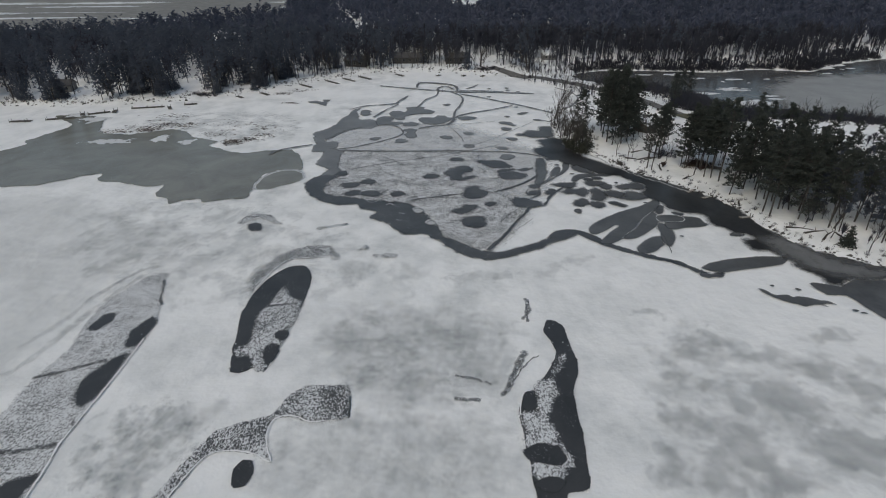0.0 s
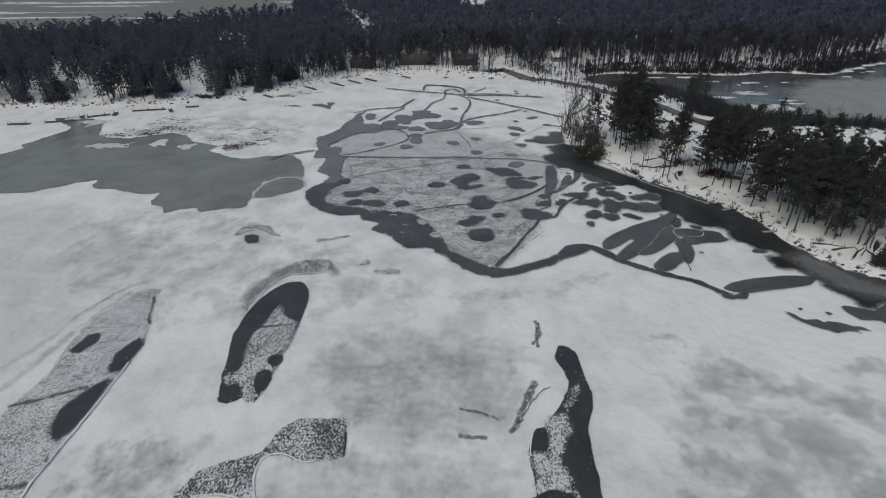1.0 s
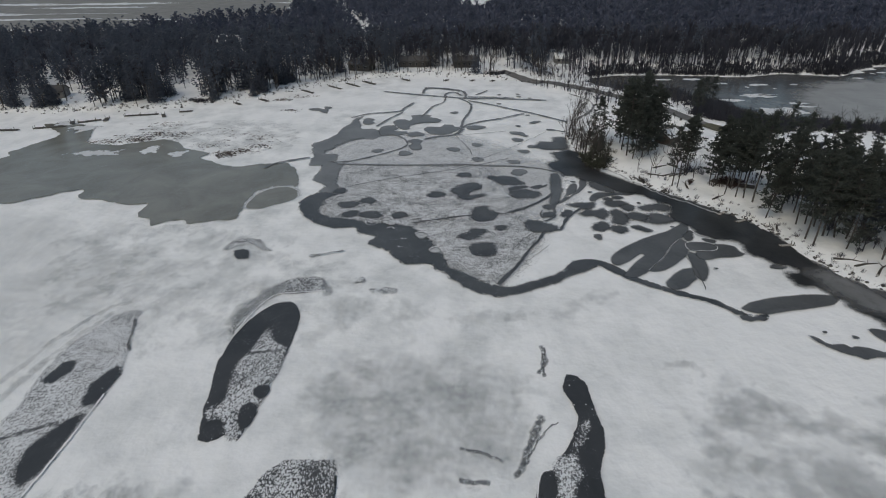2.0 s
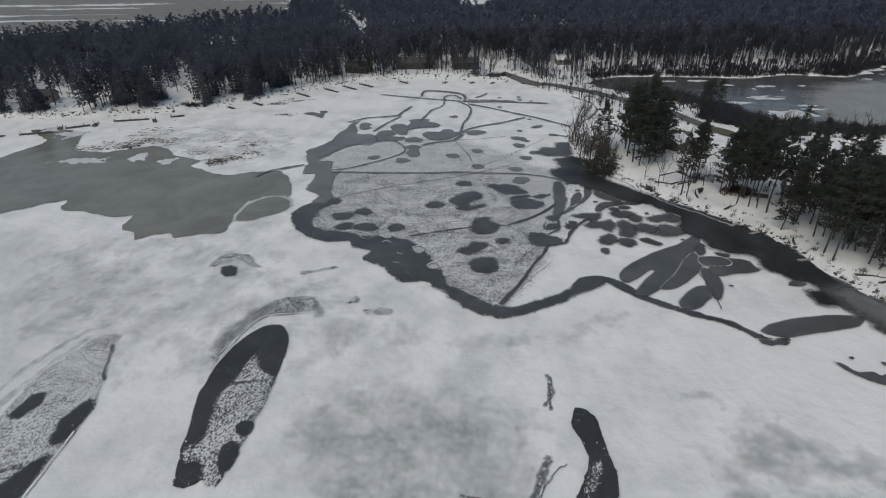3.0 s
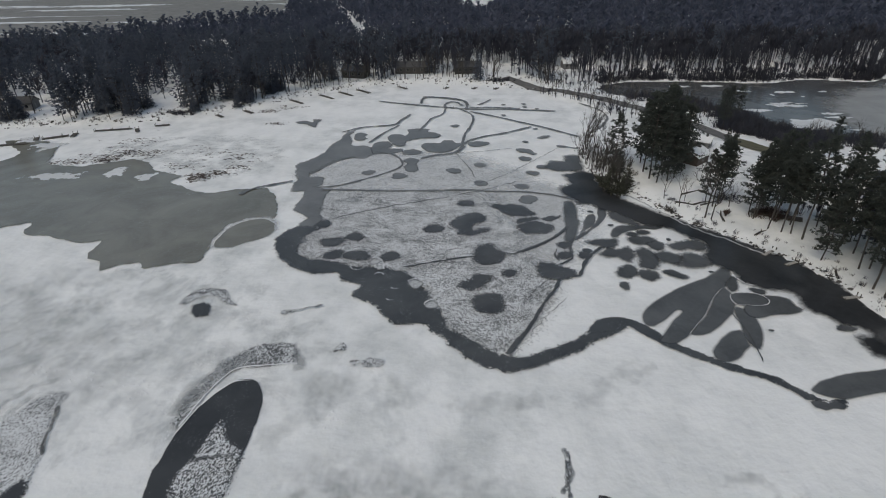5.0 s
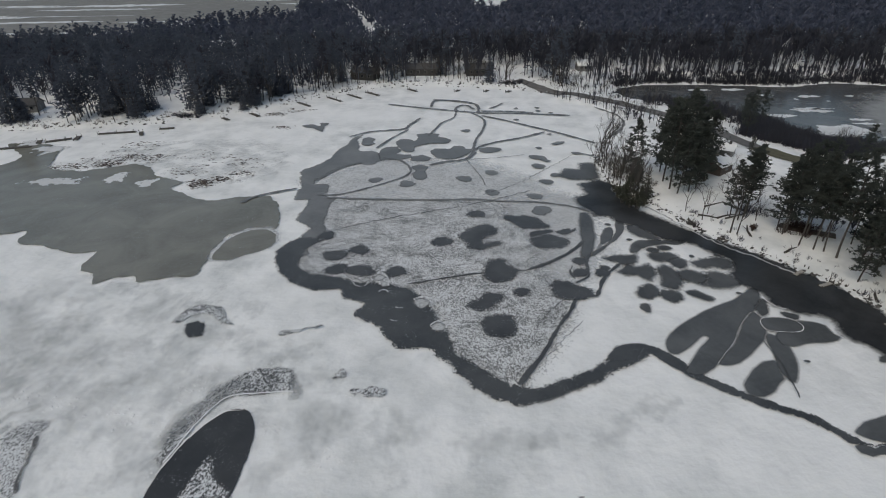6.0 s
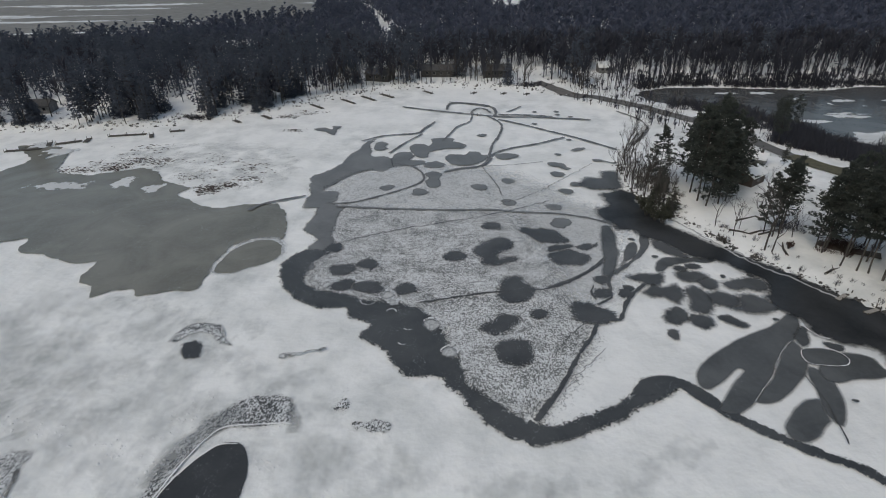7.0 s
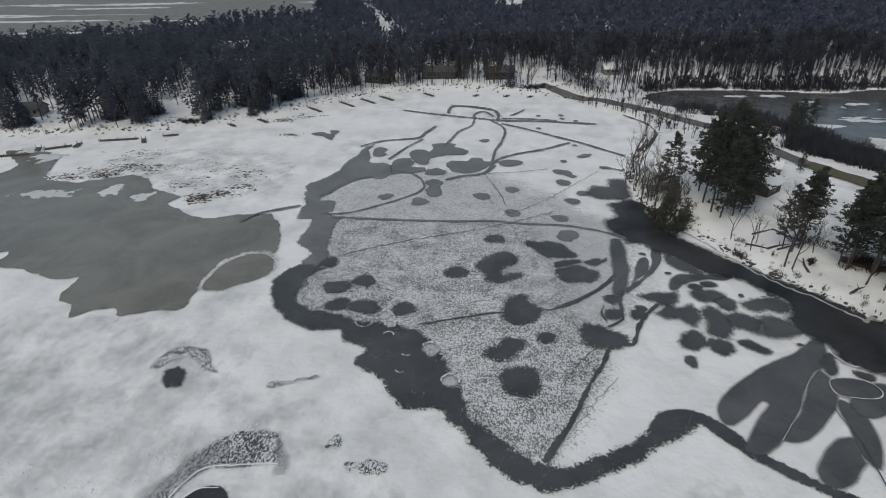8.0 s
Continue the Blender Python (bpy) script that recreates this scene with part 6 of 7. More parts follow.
scatter("bare_forest", far_bares, P[mask >= 0.5], M_HAZED_GREY, "distant leafless woods tinted blue-grey with haze", 8)


# low growth under and before the woods
brush = [blade_tree(s, h, 16, 1.5, 0.16) for s, h in ((65, 4), (66, 5.5), (67, 3))]


def band(line, count, near, far, seed, size, both=False):
    rng = random.Random(seed)
    out = []
    for _ in range(count):
        x, y, nx, ny = along(line, rng.random())
        d = rng.uniform(near, far) * (rng.choice((-1, 1)) if both else 1)
        out.append((x + nx * d, y + ny * d))
    p = np.array(out)
    dry = ~(in_poly(p[:, 0], p[:, 1], LAKE) | in_poly(p[:, 0], p[:, 1], BACK_LAKE)) & (away(p[:, 0], p[:, 1], ROAD) > 4.5)
    p = p[dry]
    return np.column_stack([p, land_height(p[:, 0], p[:, 1]), size * np.random.default_rng(seed).uniform(0.25, 1.1, len(p))])


def along(line, s):
    """The place at the part s of a line, and the way to its left."""
    legs = [math.dist(a, b) for a, b in zip(line, line[1:])]
    d = s * sum(legs)
    for (a, b), l in zip(zip(line, line[1:]), legs):
        if d <= l:
            k = d / l
            return a[0] + k * (b[0] - a[0]), a[1] + k * (b[1] - a[1]), -(b[1] - a[1]) / l, (b[0] - a[0]) / l
        d -= l
    return *line[-1], 0.0, 1.0


def bush(seed, height, count, reach, wide):
    """Low brush: many thin shoots that rise from one stool."""
    rng = random.Random(seed)
    h = Heap()
    for _ in range(count):
        a, r = rng.uniform(0, 6.28), reach * math.sqrt(rng.random())
        foot = Vector((0.55 * r * math.cos(a), 0.55 * r * math.sin(a), 0))
        tip = Vector((r * math.cos(a), r * math.sin(a), height * rng.uniform(0.5, 1.0) * (1 - 0.35 * (r / reach) ** 2)))
        b = rng.uniform(0, 6.28)
        w = Vector((math.cos(b), math.sin(b), 0)) * wide * rng.uniform(0.5, 1)
        h.tri(tuple(foot - 0.5 * w), tuple(foot + 0.5 * w), tuple(tip))
        mid = 0.6 * tip + 0.4 * foot
        h.tri(tuple(mid - w * 0.4), tuple(mid + w * 0.4), tuple(tip + Vector((rng.gauss(0, 0.5), rng.gauss(0, 0.5), rng.uniform(-0.3, 0.3)))))
    return h.arrays()


low_brush = [bush(s, h, 30, 2.0, 0.2) for s, h in ((161, 3.2), (162, 4.2), (163, 2.4))]
scatter("brush", brush, band(BACK_FAR, 1500, -0.5, 14, 1, 1.0), M_GREYWOOD, "grey leafless brush along the far bank", 11)
thicket = [blade_tree(s, h, 44, 2.0, 0.2) for s, h in ((68, 5), (69, 6.5))]
scatter("brush", low_brush, band(BACK_NEAR[2:], 900, -1, 13, 2, 1.2, True), M_GREYWOOD, "dark leafless brush beside the road", 12)
scatter("brush", low_brush, band(BACK_FAR, 800, -0.5, 5, 23, 1.0), M_GREYWOOD, "grey brush at the edge of the far bank", 24)
scatter("brush", low_brush, band(BACK_NEAR[4:], 700, -1, 9, 22, 1.35, True), M_GREYWOOD, "dense dark brush between road and water", 21)
_rng3 = np.random.default_rng(33)
p = np.column_stack([_rng3.uniform(80, 106, 900), _rng3.uniform(173, 214, 900)])
p = p[in_poly(p[:, 0], p[:, 1], ROAD_SIDE) & ~in_poly(p[:, 0], p[:, 1], BACK_LAKE) & (away(p[:, 0], p[:, 1], ROAD) > 3.4)]
scatter("brush", low_brush, np.column_stack([p, land_height(p[:, 0], p[:, 1]), _rng3.uniform(0.5, 1.3, len(p))]), M_GREYWOOD, "dark leafless thicket behind the road's snow bank", 34)
scatter("brush", low_brush, band(FAR_SHORE[1:], 500, 3, 26, 3, 0.5), M_GREYWOOD, "leafless brush under the shore trees", 13)
scatter("brush", brush, band(ROAD[:7], 160, 5, 12, 4, 0.9, True), M_GREYWOOD, "brown leafless brush beside the road", 14)
scatter("brush", brush, band(EAST_SHORE[:4], 70, 1, 6, 5, 0.9), M_GREYWOOD, "brown leafless brush on the snowy bank", 15)


def grass_tuft(seed):
    """A clump of dead stalks."""
    rng = random.Random(seed)
    h = Heap()
    for _ in range(14):
        a, lean = rng.uniform(0, 6.28), rng.uniform(0.1, 0.9)
        l = rng.uniform(0.5, 1.2)
        tip = Vector((math.cos(a) * lean, math.sin(a) * lean, 1)).normalized() * l
        w = Vector((-math.sin(a), math.cos(a), 0)) * 0.06
        root = Vector((rng.uniform(-0.3, 0.3), rng.uniform(-0.3, 0.3), 0))
        h.tri(tuple(root - w), tuple(root + w), tuple(root + tip))
    return h.arrays()


stalks = [grass_tuft(s) for s in (1, 2, 3)]
scatter("dead_stalks", stalks, band(EAST_SHORE[6:], 150, 0.2, 3.5, 6, 0.8), M_TWIG, "low dead stalks along the snowy bank", 16)
scatter("dead_stalks", stalks, band(FAR_SHORE[1:], 500, 0.2, 5, 7, 1.3), M_TWIG, "low dead stalks along the far shore", 17)
scatter("brush", low_brush, band(EAST_SHORE[6:], 170, 0.3, 5, 26, 0.36), M_GREYWOOD, "sparse low brush at the foot of the bank", 19)
_rng2 = random.Random(21)
for place, spread, count, size, mat, text, seed in (((40, 168), (3.5, 9), 60, 0.8, M_TWIG, "brown leafless brush on the point", 27), (BROWN_BRUSH, (3.0, 2.2), 40, 0.75, M_RED_SHRUB, "reddish-brown leafless brush under pines", 28), (GREY_BRUSH, (2.5, 2), 16, 0.7, M_GREYWOOD, "grey leafless brush among trunks", 29), (SHORE_MOUND, (5, 1.0), 60, 0.6, M_GREYWOOD, "low dark brush mound at the far shore", 30), (ROAD_BRUSH, (7, 2), 60, 0.6, M_GREYWOOD, "dark brush mound where the road meets the shore", 31)):
    p = np.array([(place[0] + _rng2.gauss(0, 0.6) * spread[0], place[1] + _rng2.gauss(0, 0.6) * spread[1]) for _ in range(count)])
    p = p[~in_poly(p[:, 0], p[:, 1], LAKE)]
    scatter("brush", low_brush, np.column_stack([p, land_height(p[:, 0], p[:, 1]), size * np.array([_rng2.uniform(0.5, 1.1) for _ in p])]), mat, text, seed)
wood_places = np.array([(_rng2.uniform(72, 128), _rng2.uniform(90, 150)) for _ in range(420)])
wood_places = wood_places[(away(wood_places[:, 0], wood_places[:, 1], EAST_SHORE) > 6) & (away(wood_places[:, 0], wood_places[:, 1], ROAD) > 5) & ~in_poly(wood_places[:, 0], wood_places[:, 1], BACK_LAKE) & ~in_poly(wood_places[:, 0], wood_places[:, 1], LAKE)]
wood_places = np.column_stack([wood_places, land_height(wood_places[:, 0], wood_places[:, 1]), np.array([_rng2.uniform(0.3, 0.8) for _ in wood_places])])
scatter("undergrowth", thicket, wood_places, M_GREYWOOD, "dark leafless undergrowth between pines", 18)

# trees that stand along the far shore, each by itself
shore_pines = Planter([make_tree("pine_tree", pine_heaps(s, h, b, sp, 12, 4, 9, 3, 1.15), (M_BARK, M_HAZED_FOREST), PINE_LABEL, "tree")
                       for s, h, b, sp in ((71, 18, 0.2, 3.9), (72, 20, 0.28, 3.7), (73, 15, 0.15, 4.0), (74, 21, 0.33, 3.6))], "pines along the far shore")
shore_spruces = Planter([make_tree("spruce_tree", spruce_heaps(s, h, sp, 12, 5), (M_BARK, M_HAZED_FOREST), "pointed dark evergreen on the snowy shore", "tree") for s, h, sp in ((81, 13, 2.6), (82, 9, 2.2))], "spruces along the far shore")
shore_bares = Planter([make_tree("bare_tree", bare_heaps(s, h, 3, depth=3, thick=0.16, sides=4), (M_BARK, M_TWIG), "slender leafless tree on the snowy shore", "tree") for s, h in ((91, 14), (92, 11), (93, 16))], "bare trees along the far shore")


def clear(x, y):
    ok = all(math.hypot(x - cx, y - cy) > r for cx, cy, r in YARDS)
    px, py = np.array([x]), np.array([y])
    return ok and float(away(px, py, ROAD)[0]) > 5 and not bool(in_poly(px, py, LAKE)[0]) and not bool(in_poly(px, py, BACK_LAKE)[0])


_rng = random.Random(4)
for i in range(270):
    x, y, nx, ny = along(FAR_SHORE[1:], (i + _rng.random()) / 270)
    d = 1.2 + 14 * _rng.random() ** 0.8
    x, y = x + nx * d, y + ny * d
    if not clear(x, y):
        continue
    k = _rng.random()
    evergreen = 0.5 if x < -75 else 0.16
    firs = 0.3 if x < -75 else 0.08
    if x > -75 and _rng.random() < 0.3:
        continue
    if k < evergreen:
        shore_pines.set(_rng.randrange(4), x, y, _rng.uniform(0.7, 1.08), _rng.uniform(0, 360), _rng.uniform(-2, 2))
    elif k < evergreen + firs:
        shore_spruces.set(_rng.randrange(2), x, y, _rng.uniform(0.7, 1.3), _rng.uniform(0, 360))
    else:
        shore_bares.set(_rng.randrange(3), x, y, _rng.uniform(0.6, 1.0), _rng.uniform(0, 360), _rng.uniform(-4, 4))
# more pines behind those at the water's edge
_places = []
for i in range(400):
    x, y = _rng.uniform(74, 118), _rng.uniform(90, 124)
    if len(_places) < 44 and all(math.dist((x, y), p) > 3.6 for p in _places + PINES_EAST) and float(away(np.array([x]), np.array([y]), EAST_SHORE)[0]) > 9 and clear(x, y):
        _places.append((x, y))
        shore_pines.set(_rng.randrange(4), x, y, _rng.uniform(0.5, 0.72) * (0.8 if y > 112 else 1), _rng.uniform(0, 360))
for i in range(600):
    x, y = _rng.uniform(67, 90), _rng.uniform(108, 128)
    if len(_places) < 58 and all(math.dist((x, y), p) > 3.3 for p in _places + PINES_EAST + PINES_MORE + TALL_PINES) and float(away(np.array([x]), np.array([y]), EAST_SHORE)[0]) > 8 and clear(x, y):
        _places.append((x, y))
        shore_pines.set(_rng.randrange(4), x, y, _rng.uniform(0.48, 0.62), _rng.uniform(0, 360))
# the neck of land with the road, and the strip beyond it
for i in range(60):
    x, y, nx, ny = along(ROAD[1:8], (i + _rng.random()) / 60)
    side = _rng.choice((-1, 1, 1))
    d = side * _rng.uniform(6, 13)
    x, y = x + nx * d, y + ny * d
    if clear(x, y):
        shore_bares.set(_rng.randrange(3), x, y, _rng.uniform(0.3, 0.6), _rng.uniform(0, 360), _rng.uniform(-5, 5))
for i in range(60):
    x, y, nx, ny = along(BACK_NEAR[3:], (i + _rng.random()) / 60)
    d = _rng.uniform(2, 9)
    x, y = x - nx * d * _rng.choice((-1, 1)), y - ny * d
    if clear(x, y):
        shore_bares.set(_rng.randrange(3), x, y, _rng.uniform(0.3, 0.65), _rng.uniform(0, 360), _rng.uniform(-5, 5))


# ---- road ----
def ribbon(name, line, width, material, label, category, lift):
    q = curve_round(line, 3.0, False)
    t = np.gradient(q, axis=0)
    t /= np.hypot(*t.T)[:, None]
    side = np.stack([t[:, 1], -t[:, 0]], 1)
    rows = []
    for s in (-0.5, -0.17, 0.17, 0.5):
        w = width * s * (1 + 0.12 * np.sin(q[:, 1] * 0.9 + s * 9))
        p = q + side * w[:, None]
        rows.append(np.column_stack([p, land_height(p[:, 0], p[:, 1]) + lift]))
    n = len(q)
    v = np.concatenate(rows)
    faces = []
    for c in range(3):
        for i in range(n - 1):
            a, b = c * n + i, (c + 1) * n + i
            faces += [(a, a + 1, b + 1), (a, b + 1, b)]
    ob = link(name, raw_mesh(name, v, faces), material)
    return tagged(ob, label, category, kind="structure")


ribbon("road", ROAD, 4.6, M_ROAD, "cleared grey road between snow banks", "road", 0.16)
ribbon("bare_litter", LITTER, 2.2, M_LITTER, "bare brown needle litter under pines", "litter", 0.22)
ribbon("bare_track", VERGE, 5.8, M_GRASS, "bare brown earth track that ends the road", "grass", 0.2)


# ---- houses ----
def house(x, y, turn, w, d, h, roof_h, wall, label, windows=2, roof=M_SNOW):
    """A gabled cottage with a snow-covered roof."""
    root = empty("house", x, y, ground_at(x, y) - 0.15, turn)
    bm = bmesh.new()
    a = [bm.verts.new(p) for p in ((-w / 2, -d / 2, 0), (w / 2, -d / 2, 0), (w / 2, d / 2, 0), (-w / 2, d / 2, 0))]
    b = [bm.verts.new(p) for p in ((-w / 2, -d / 2, h), (w / 2, -d / 2, h), (w / 2, d / 2, h), (-w / 2, d / 2, h))]
    g = [bm.verts.new((-w / 2, 0, h + roof_h)), bm.verts.new((w / 2, 0, h + roof_h))]
    bm.faces.new((a[0], a[1], b[1], b[0]))
    bm.faces.new((a[2], a[3], b[3], b[2]))
    bm.faces.new((a[1], a[2], b[2], g[1], b[1]))
    bm.faces.new((a[3], a[0], b[0], g[0], b[3]))
    bm.faces.new(a[::-1])
    part("wall", bm, wall, root)
    for s in (-1, 1):
        bm = bmesh.new()
        run, over = d / 2, 0.45
        k = (run + over) / run
        lo = (s * run * k, h + roof_h - roof_h * k)
        for off in (0.02, 0.28):
            for xx in (-w / 2 - over, w / 2 + over):
                bm.verts.new((xx, 0, h + roof_h + off))
                bm.verts.new((xx, lo[0], lo[1] + off))
        bm.verts.ensure_lookup_table()
        v = bm.verts
        for q in ((0, 1, 3, 2), (4, 6, 7, 5), (0, 4, 5, 1), (2, 3, 7, 6), (1, 5, 7, 3), (0, 2, 6, 4)):
            bm.faces.new([v[i] for i in q])
        bmesh.ops.recalc_face_normals(bm, faces=bm.faces)
        part("roof", bm, roof, root, "roof slope under thick snow" if roof is M_SNOW else "dark shingled roof slope")
    part("chimney", box(bmesh.new(), w * 0.2, w * 0.2 + 0.6, -0.3, 0.3, h + roof_h * 0.6, h + roof_h + 0.9, 0.03), M_ROCK, root)
    for s in (-1, 1):
        for i in range(windows):
            cx = (i + 0.5) / windows * w * 0.86 - w * 0.43
            win = part("window", box(bmesh.new(), cx - 0.6, cx + 0.6, s * d / 2 - 0.05, s * d / 2 + 0.05, h * 0.4, h * 0.4 + 1.2), M_TRIM, root)
            part("pane", box(bmesh.new(), cx - 0.5, cx + 0.5, s * d / 2 - 0.07, s * d / 2 + 0.07, h * 0.4 + 0.1, h * 0.4 + 1.1), M_GLASS, win)
    part("door", box(bmesh.new(), w / 2 - 0.04, w / 2 + 0.05, -0.45, 0.45, 0.15, 2.15), M_TRIM, root)
    return tagged(root, label, "house")


house(68.0, 179.0, -35, 5.0, 4.2, 2.2, 0.9, M_WALL_GREY, "small grey shed with a snow-covered roof", 1)
house(61.5, 166.5, 40, 5.5, 4.8, 2.5, 1.2, M_WALL, "small reddish-brown cottage with a snow-covered roof", 1)
house(*COTTAGE, 10, 8, 6, 2.8, 1.8, M_WALL_GREY, "grey lake cottage among shore pines", 3, M_ROOF)
house(-136, 345, 25, 12, 8, 4.5, 3, M_WALL_GREY, "far grey house with a white snowy roof", 3)
house(-22, 292, 0, 15, 7, 3.0, 1.8, M_WALL_DARK, "long dark brown building behind the shore", 4, M_ROOF)
house(4, 290, 5, 12, 7, 3.0, 1.8, M_WALL_DARK, "long dark brown building behind the shore", 4, M_ROOF)
house(-47, 284, -15, 11, 7, 3.0, 1.8, M_WALL_DARK, "dark house behind the shore trees", 3, M_ROOF)
house(52, 296, 5, 7, 5.5, 2.8, 1.8, M_WALL_GREY, "pale house in leafless woods", 3)


# ---- docks ----
def dock(x, y, turn, length, width, label, rails=False, lift=0.28, wood=M_WOOD):
    """A wooden dock: boards across two beams, on posts."""
    root = empty("dock", x, y, 0.0, turn)
    n = int(length / 0.9)
    board = box(bmesh.new(), -0.42, 0.42, -width / 2, width / 2, lift, lift + 0.06, 0.01)
    me = bpy.data.meshes.new("board")
    board.to_mesh(me)
    board.free()
    for i in range(n):
        ob = link("board", me, wood, root)
        ob.location = (0.45 + 0.9 * i, 0, 0)
    for s in (-1, 1):
        part("beam", box(bmesh.new(), 0, n * 0.9, s * width * 0.4 - 0.06, s * width * 0.4 + 0.06, lift - 0.18, lift - 0.005), M_WOOD, root)
        for k in range(0, n + 1, 3):
            h = Heap()
            h.tube([(0.9 * k, s * width * 0.5, -0.3), (0.9 * k, s * width * 0.5, lift + (0.7 if k % 2 == 0 else 0.25))], [0.09, 0.08], 6)
            link("post", h.mesh("post"), M_WOOD, root)
    return tagged(root, label, "dock", "docks on the shore")


W_LABEL = "weathered wooden dock frozen in at the shore"
for x, y, turn, l, w in ((-156.4, 187.2, 4, 8, 1.4), (-145, 189.5, 14, 10, 1.4), (-134, 196.5, 30, 8, 1.6), (-127, 202.5, -70, 5, 1.4), (-122, 205, 12, 12, 1.2),
                         (-108.7, 207.2, -60, 4.5, 1.2), (-104, 210.5, 15, 5, 1.2), (-137, 198, -60, 4, 1.4), (-88, 224, -42, 5, 1.2), (-80, 230, -42, 7, 1.2),
                         (-67, 246, -44, 9, 1.0), (-57, 254, -45, 10, 1.0), (-50, 259, -46, 10, 1.0), (-43, 263, -46, 9, 1.2), (-26, 268, -50, 7, 1.0),
                         (-6, 263, 60, 3, 1.2), (6, 262, 60, 3, 1.2), (15, 261, 60, 3, 1.2)):
    dock(x, y, turn, l, w, W_LABEL)
for x, y, turn, l in ((60.5, 122.3, 215, 4), (62.3, 117.8, 205, 3.5), (66.2, 106.5, 190, 3)):
    dock(x, y, turn, l, 0.7, "narrow pale wooden dock laid on the shore rocks", lift=0.3, wood=M_PLANK)


# ---- shore stones, weeds, logs, shrubs ----
def lump(rng, heap, x, y, z, r, tall, long=1.0):
    """A rough stone: a squashed eight-sided ball with uneven corners."""
    k = len(heap.v)
    sides = 6
    heap.v.append((x, y, z + tall * rng.uniform(0.8, 1.1)))
    for lev, (rr, zz) in enumerate(((0.7, 0.75), (1.0, 0.1))):
        for i in range(sides):
            a = 2 * math.pi * (i + 0.5 * lev) / sides
            q = r * rr * rng.uniform(0.75, 1.2)
            heap.v.append((x + long * q * math.cos(a), y + q * math.sin(a), z + tall * zz * rng.uniform(0.8, 1.15)))
    for i in range(sides):
        j = (i + 1) % sides
        a, b, c, d = k + 1 + i, k + 1 + j, k + 1 + sides + i, k + 1 + sides + j
        heap.f += [(k, a, b), (a, c, b), (b, c, d)]


def stones_along(name, line, count, spread, sizes, material, label, category, seed):
    rng = random.Random(seed)
    h = Heap()
    for i in range(count):
        x, y, nx, ny = along(line, rng.random())
        d = rng.gauss(0.3, spread)
        x, y = x + nx * d, y + ny * d
        r = rng.uniform(*sizes) * rng.uniform(0.5, 1)
        lump(rng, h, x, y, max(-0.05, ground_at(x, y) - 0.15), r, r * rng.uniform(0.5, 0.9))
    return tagged(link(name, h.mesh(name), material), label, category, kind="stuff")


stones_along("shore_stones", EAST_SHORE[4:], 1500, 0.4, (0.14, 0.48), M_ROCK, "dark broken stones along the water's edge", "stones", 3)
stones_along("shore_stones", EAST_SHORE[4:], 220, 1.0, (0.1, 0.35), M_ROCK, "dark stones scattered up the snowy bank", "stones", 5)
stones_along("shore_stones", FAR_SHORE[1:], 170, 1.6, (0.15, 0.8), M_ROCK, "dark stones along the snowy far shore", "stones", 4)


def weeds():
    rng = random.Random(12)
    h = Heap()
    for k, (x, y, rx, ry) in enumerate(WEEDS):
        dense = k in (0, 1, 2, 4)
        for _ in range(80 if dense else 26):
            px, py = x + rng.gauss(0, 0.5) * rx, y + rng.gauss(0, 0.5) * ry
            for _ in range(rng.randrange(2, 8)):
                r = 0.04 + 0.19 * rng.random() ** 2
                lump(rng, h, px + rng.gauss(0, 1.0), py + rng.gauss(0, 0.35), -0.03, r, r * rng.uniform(0.3, 0.7), rng.uniform(1, 3))
    tagged(link("frozen_weeds", h.mesh("frozen_weeds"), M_WEED), "dark frozen weed tufts poking through snow", "weeds", kind="stuff")


weeds()


def log(x, y, turn, length, r, tilt=0.0):
    h = Heap()
    h.tube([(0, 0, 0), (length * 0.5, 0.06 * length, 0.05), (length, 0, 0.1)], [r, r * 0.85, r * 0.5], 7)
    h.tube([(length * 0.6, 0.05 * length, 0.05), (length * 0.75, 0.25 * length, 0.5)], [r * 0.4, 0.02], 4)
    ob = link("fallen_log", h.mesh("fallen_log"), M_BARK)
    ob.matrix_basis = pose(x, y, ground_at(x, y) + r * 0.7, 0, -tilt, turn)
    return tagged(ob, "fallen dark log lying in the snow", "log", "fallen logs")


for x, y, turn, l in ((52, 141, 20, 5), (49, 143, -30, 4), (74, 94, 40, 6), (70, 100, -20, 5), (79, 92, 100, 5), (66, 112, 60, 4), (59, 127, 30, 4), (72, 97, 10, 4.5), (55.5, 133, 75, 5)):
    log(x, y, turn, l, 0.22)


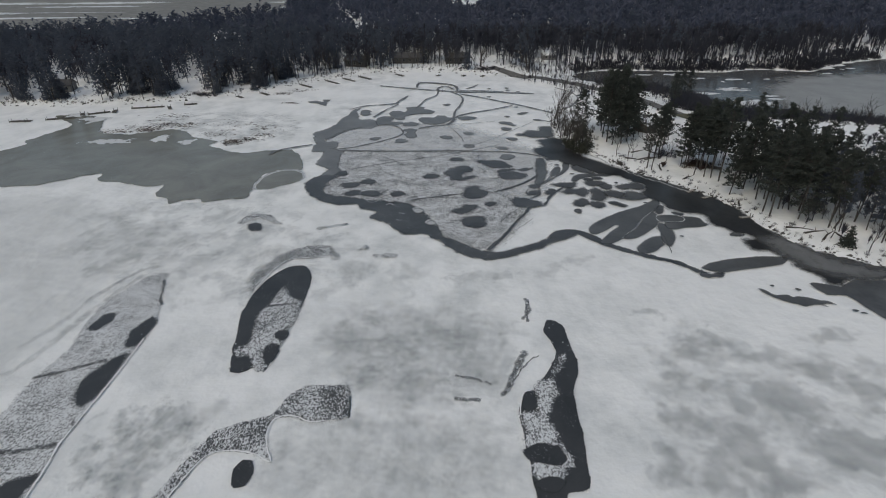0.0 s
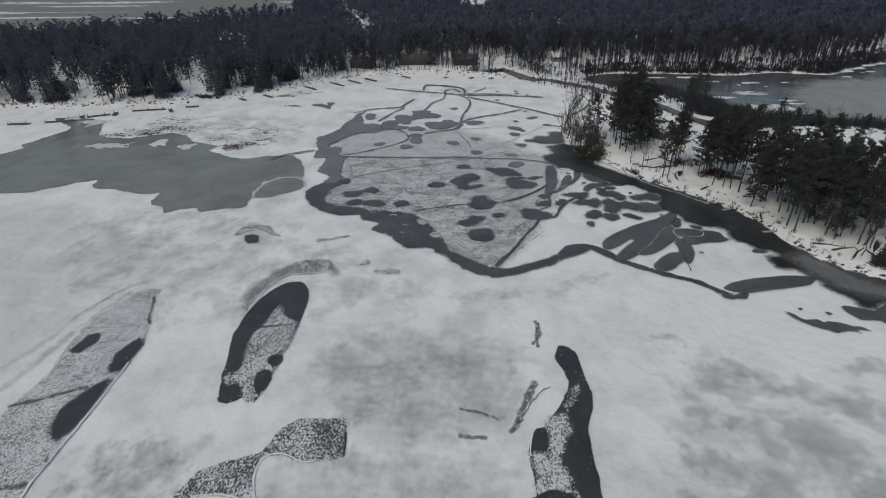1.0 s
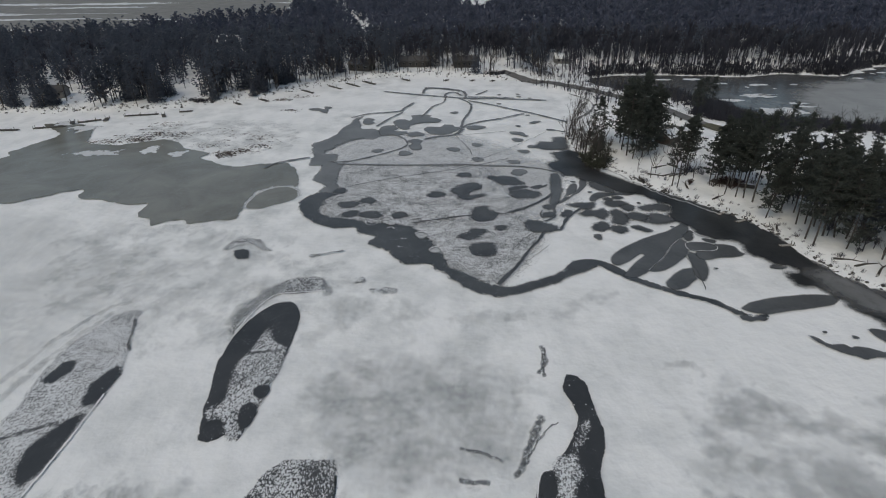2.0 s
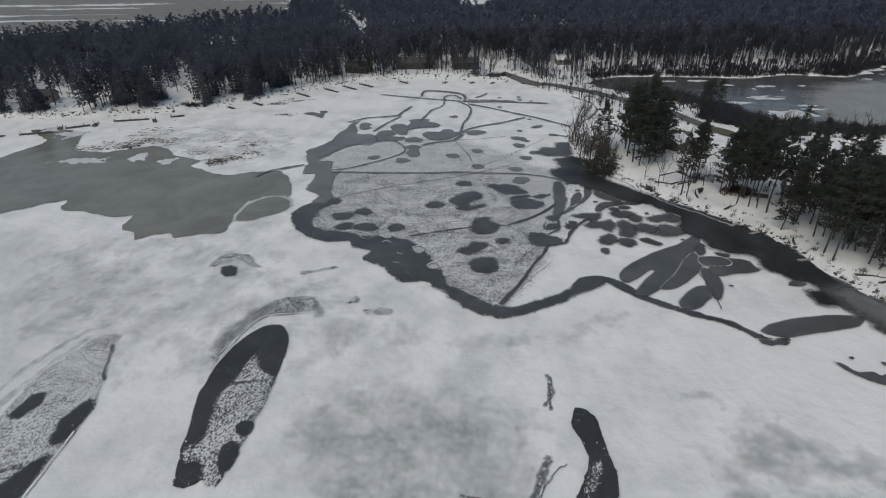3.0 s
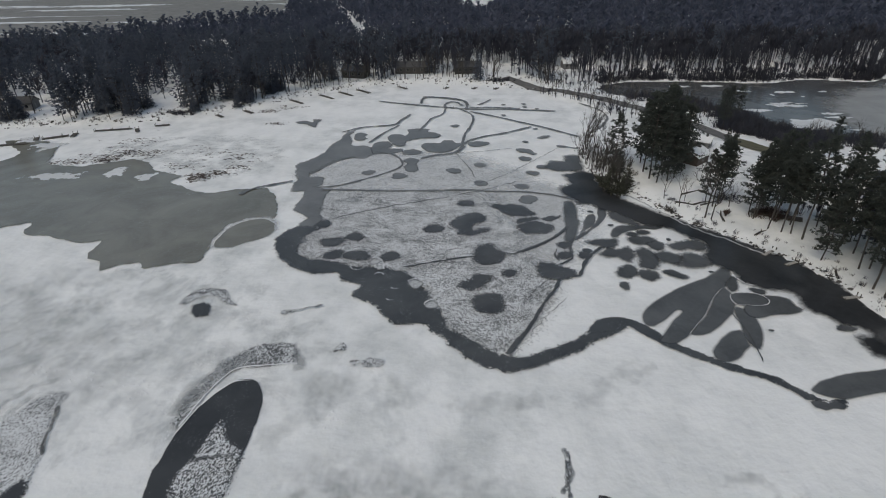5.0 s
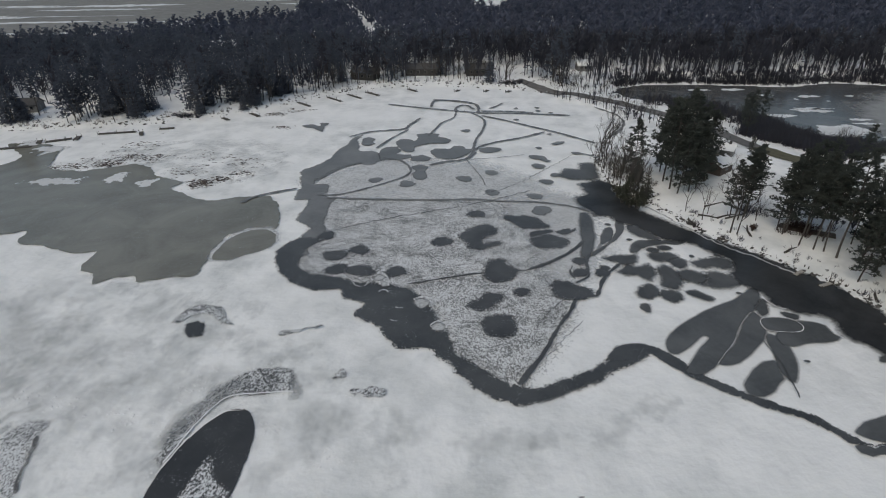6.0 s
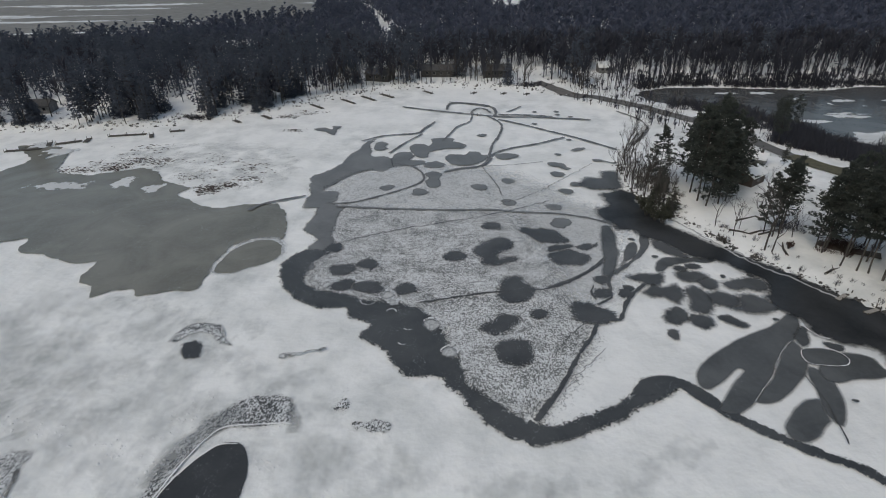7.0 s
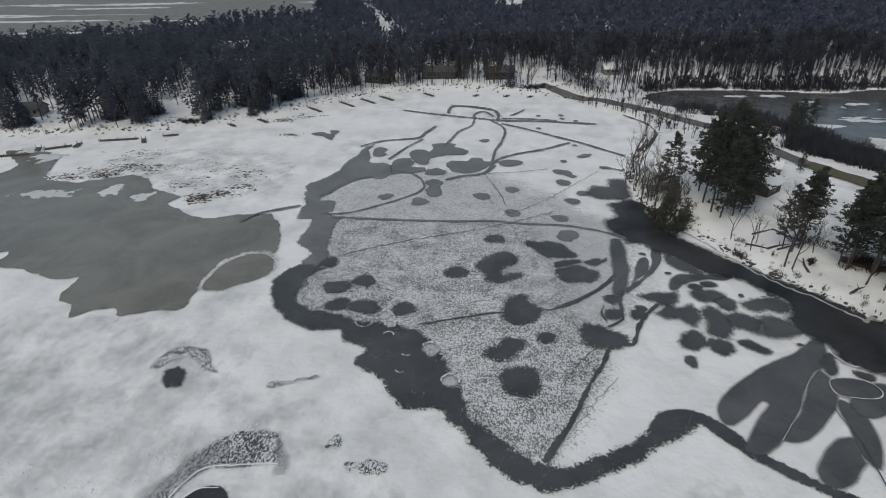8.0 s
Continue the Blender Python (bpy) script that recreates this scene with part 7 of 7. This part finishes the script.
def shrub(name, seed, height, material, label):
    rng = random.Random(seed)
    wood, leaf = Heap(), Heap()
    for _ in range(16):
        a, r = rng.uniform(0, 6.28), rng.uniform(0.2, 0.8) * height
        tip = (r * math.cos(a) * 0.7, r * math.sin(a) * 0.7, height * rng.uniform(0.6, 1))
        wood.tube([(0.1 * math.cos(a), 0.1 * math.sin(a), -0.1), (tip[0] * 0.4, tip[1] * 0.4, tip[2] * 0.6), tip], [0.04, 0.025, 0.008], 3)
        for k in range(4):
            s = rng.uniform(0.5, 1)
            tuft(leaf, rng, (tip[0] * s, tip[1] * s, tip[2] * s), 0.28 * height * rng.uniform(0.5, 1), 8, 0.9)
    root = empty(name, 0, 0, 0)
    link("stems", wood.mesh("stem"), M_TWIG, root).name = "stem"
    link("foliage", leaf.mesh("foliage"), material, root)
    return tagged(root, label, "shrub")


shrubs = Planter([shrub("shrub", 5, 2.6, M_SHRUB, "dull olive shrub on the snowy bank"), shrub("shrub", 6, 1.8, M_RED_SHRUB, "reddish-brown leafless shrub on the bank"), shrub("shrub", 7, 1.2, M_TWIG, "low brown brush on the bank")], "shrubs on the bank")
for i, (x, y) in enumerate(SHRUBS):
    shrubs.set(1 if i == 7 else 2 if i > 4 else 0, x, y, _rng.uniform(0.8, 1.6), _rng.uniform(0, 360))
for i in range(34):
    x, y, nx, ny = along(EAST_SHORE[:4], _rng.random())
    d = _rng.uniform(1, 7)
    shore_bares.set(_rng.randrange(3), x + nx * d, y + ny * d, _rng.uniform(0.25, 0.6), _rng.uniform(0, 360), _rng.uniform(-6, 6))


def edging(x0, y0, x1, y1):
    """A low garden edge of squared timber, half buried in snow."""
    l = math.dist((x0, y0), (x1, y1))
    ob = part("garden_edging", box(bmesh.new(), 0, l, -0.1, 0.1, -0.1, 0.26, 0.03), M_WOOD)
    ob.matrix_basis = pose(x0, y0, ground_at((x0 + x1) / 2, (y0 + y1) / 2), 0, 0, math.degrees(math.atan2(y1 - y0, x1 - x0)))
    tagged(ob, "low dark timber garden edge half buried in snow", "edging", "garden edges")


for e in ((51.5, 146.5, 56.0, 148.5), (53.5, 140.5, 59.0, 143.0), (56.0, 148.5, 59.0, 143.0)):
    edging(*e)


def stake(x, y, h):
    heap = Heap()
    heap.tube([(0, 0, -0.1), (0.02, 0, h * 0.6), (0, 0.02, h)], [0.07, 0.06, 0.05], 6)
    ob = link("marker_stake", heap.mesh("marker_stake"), M_BARK)
    ob.matrix_basis = pose(x, y, 0)
    tagged(ob, "short dark stake standing in the ice", "stake", "marker stakes")


for x, y in STAKES:
    stake(x, y, 0.9)
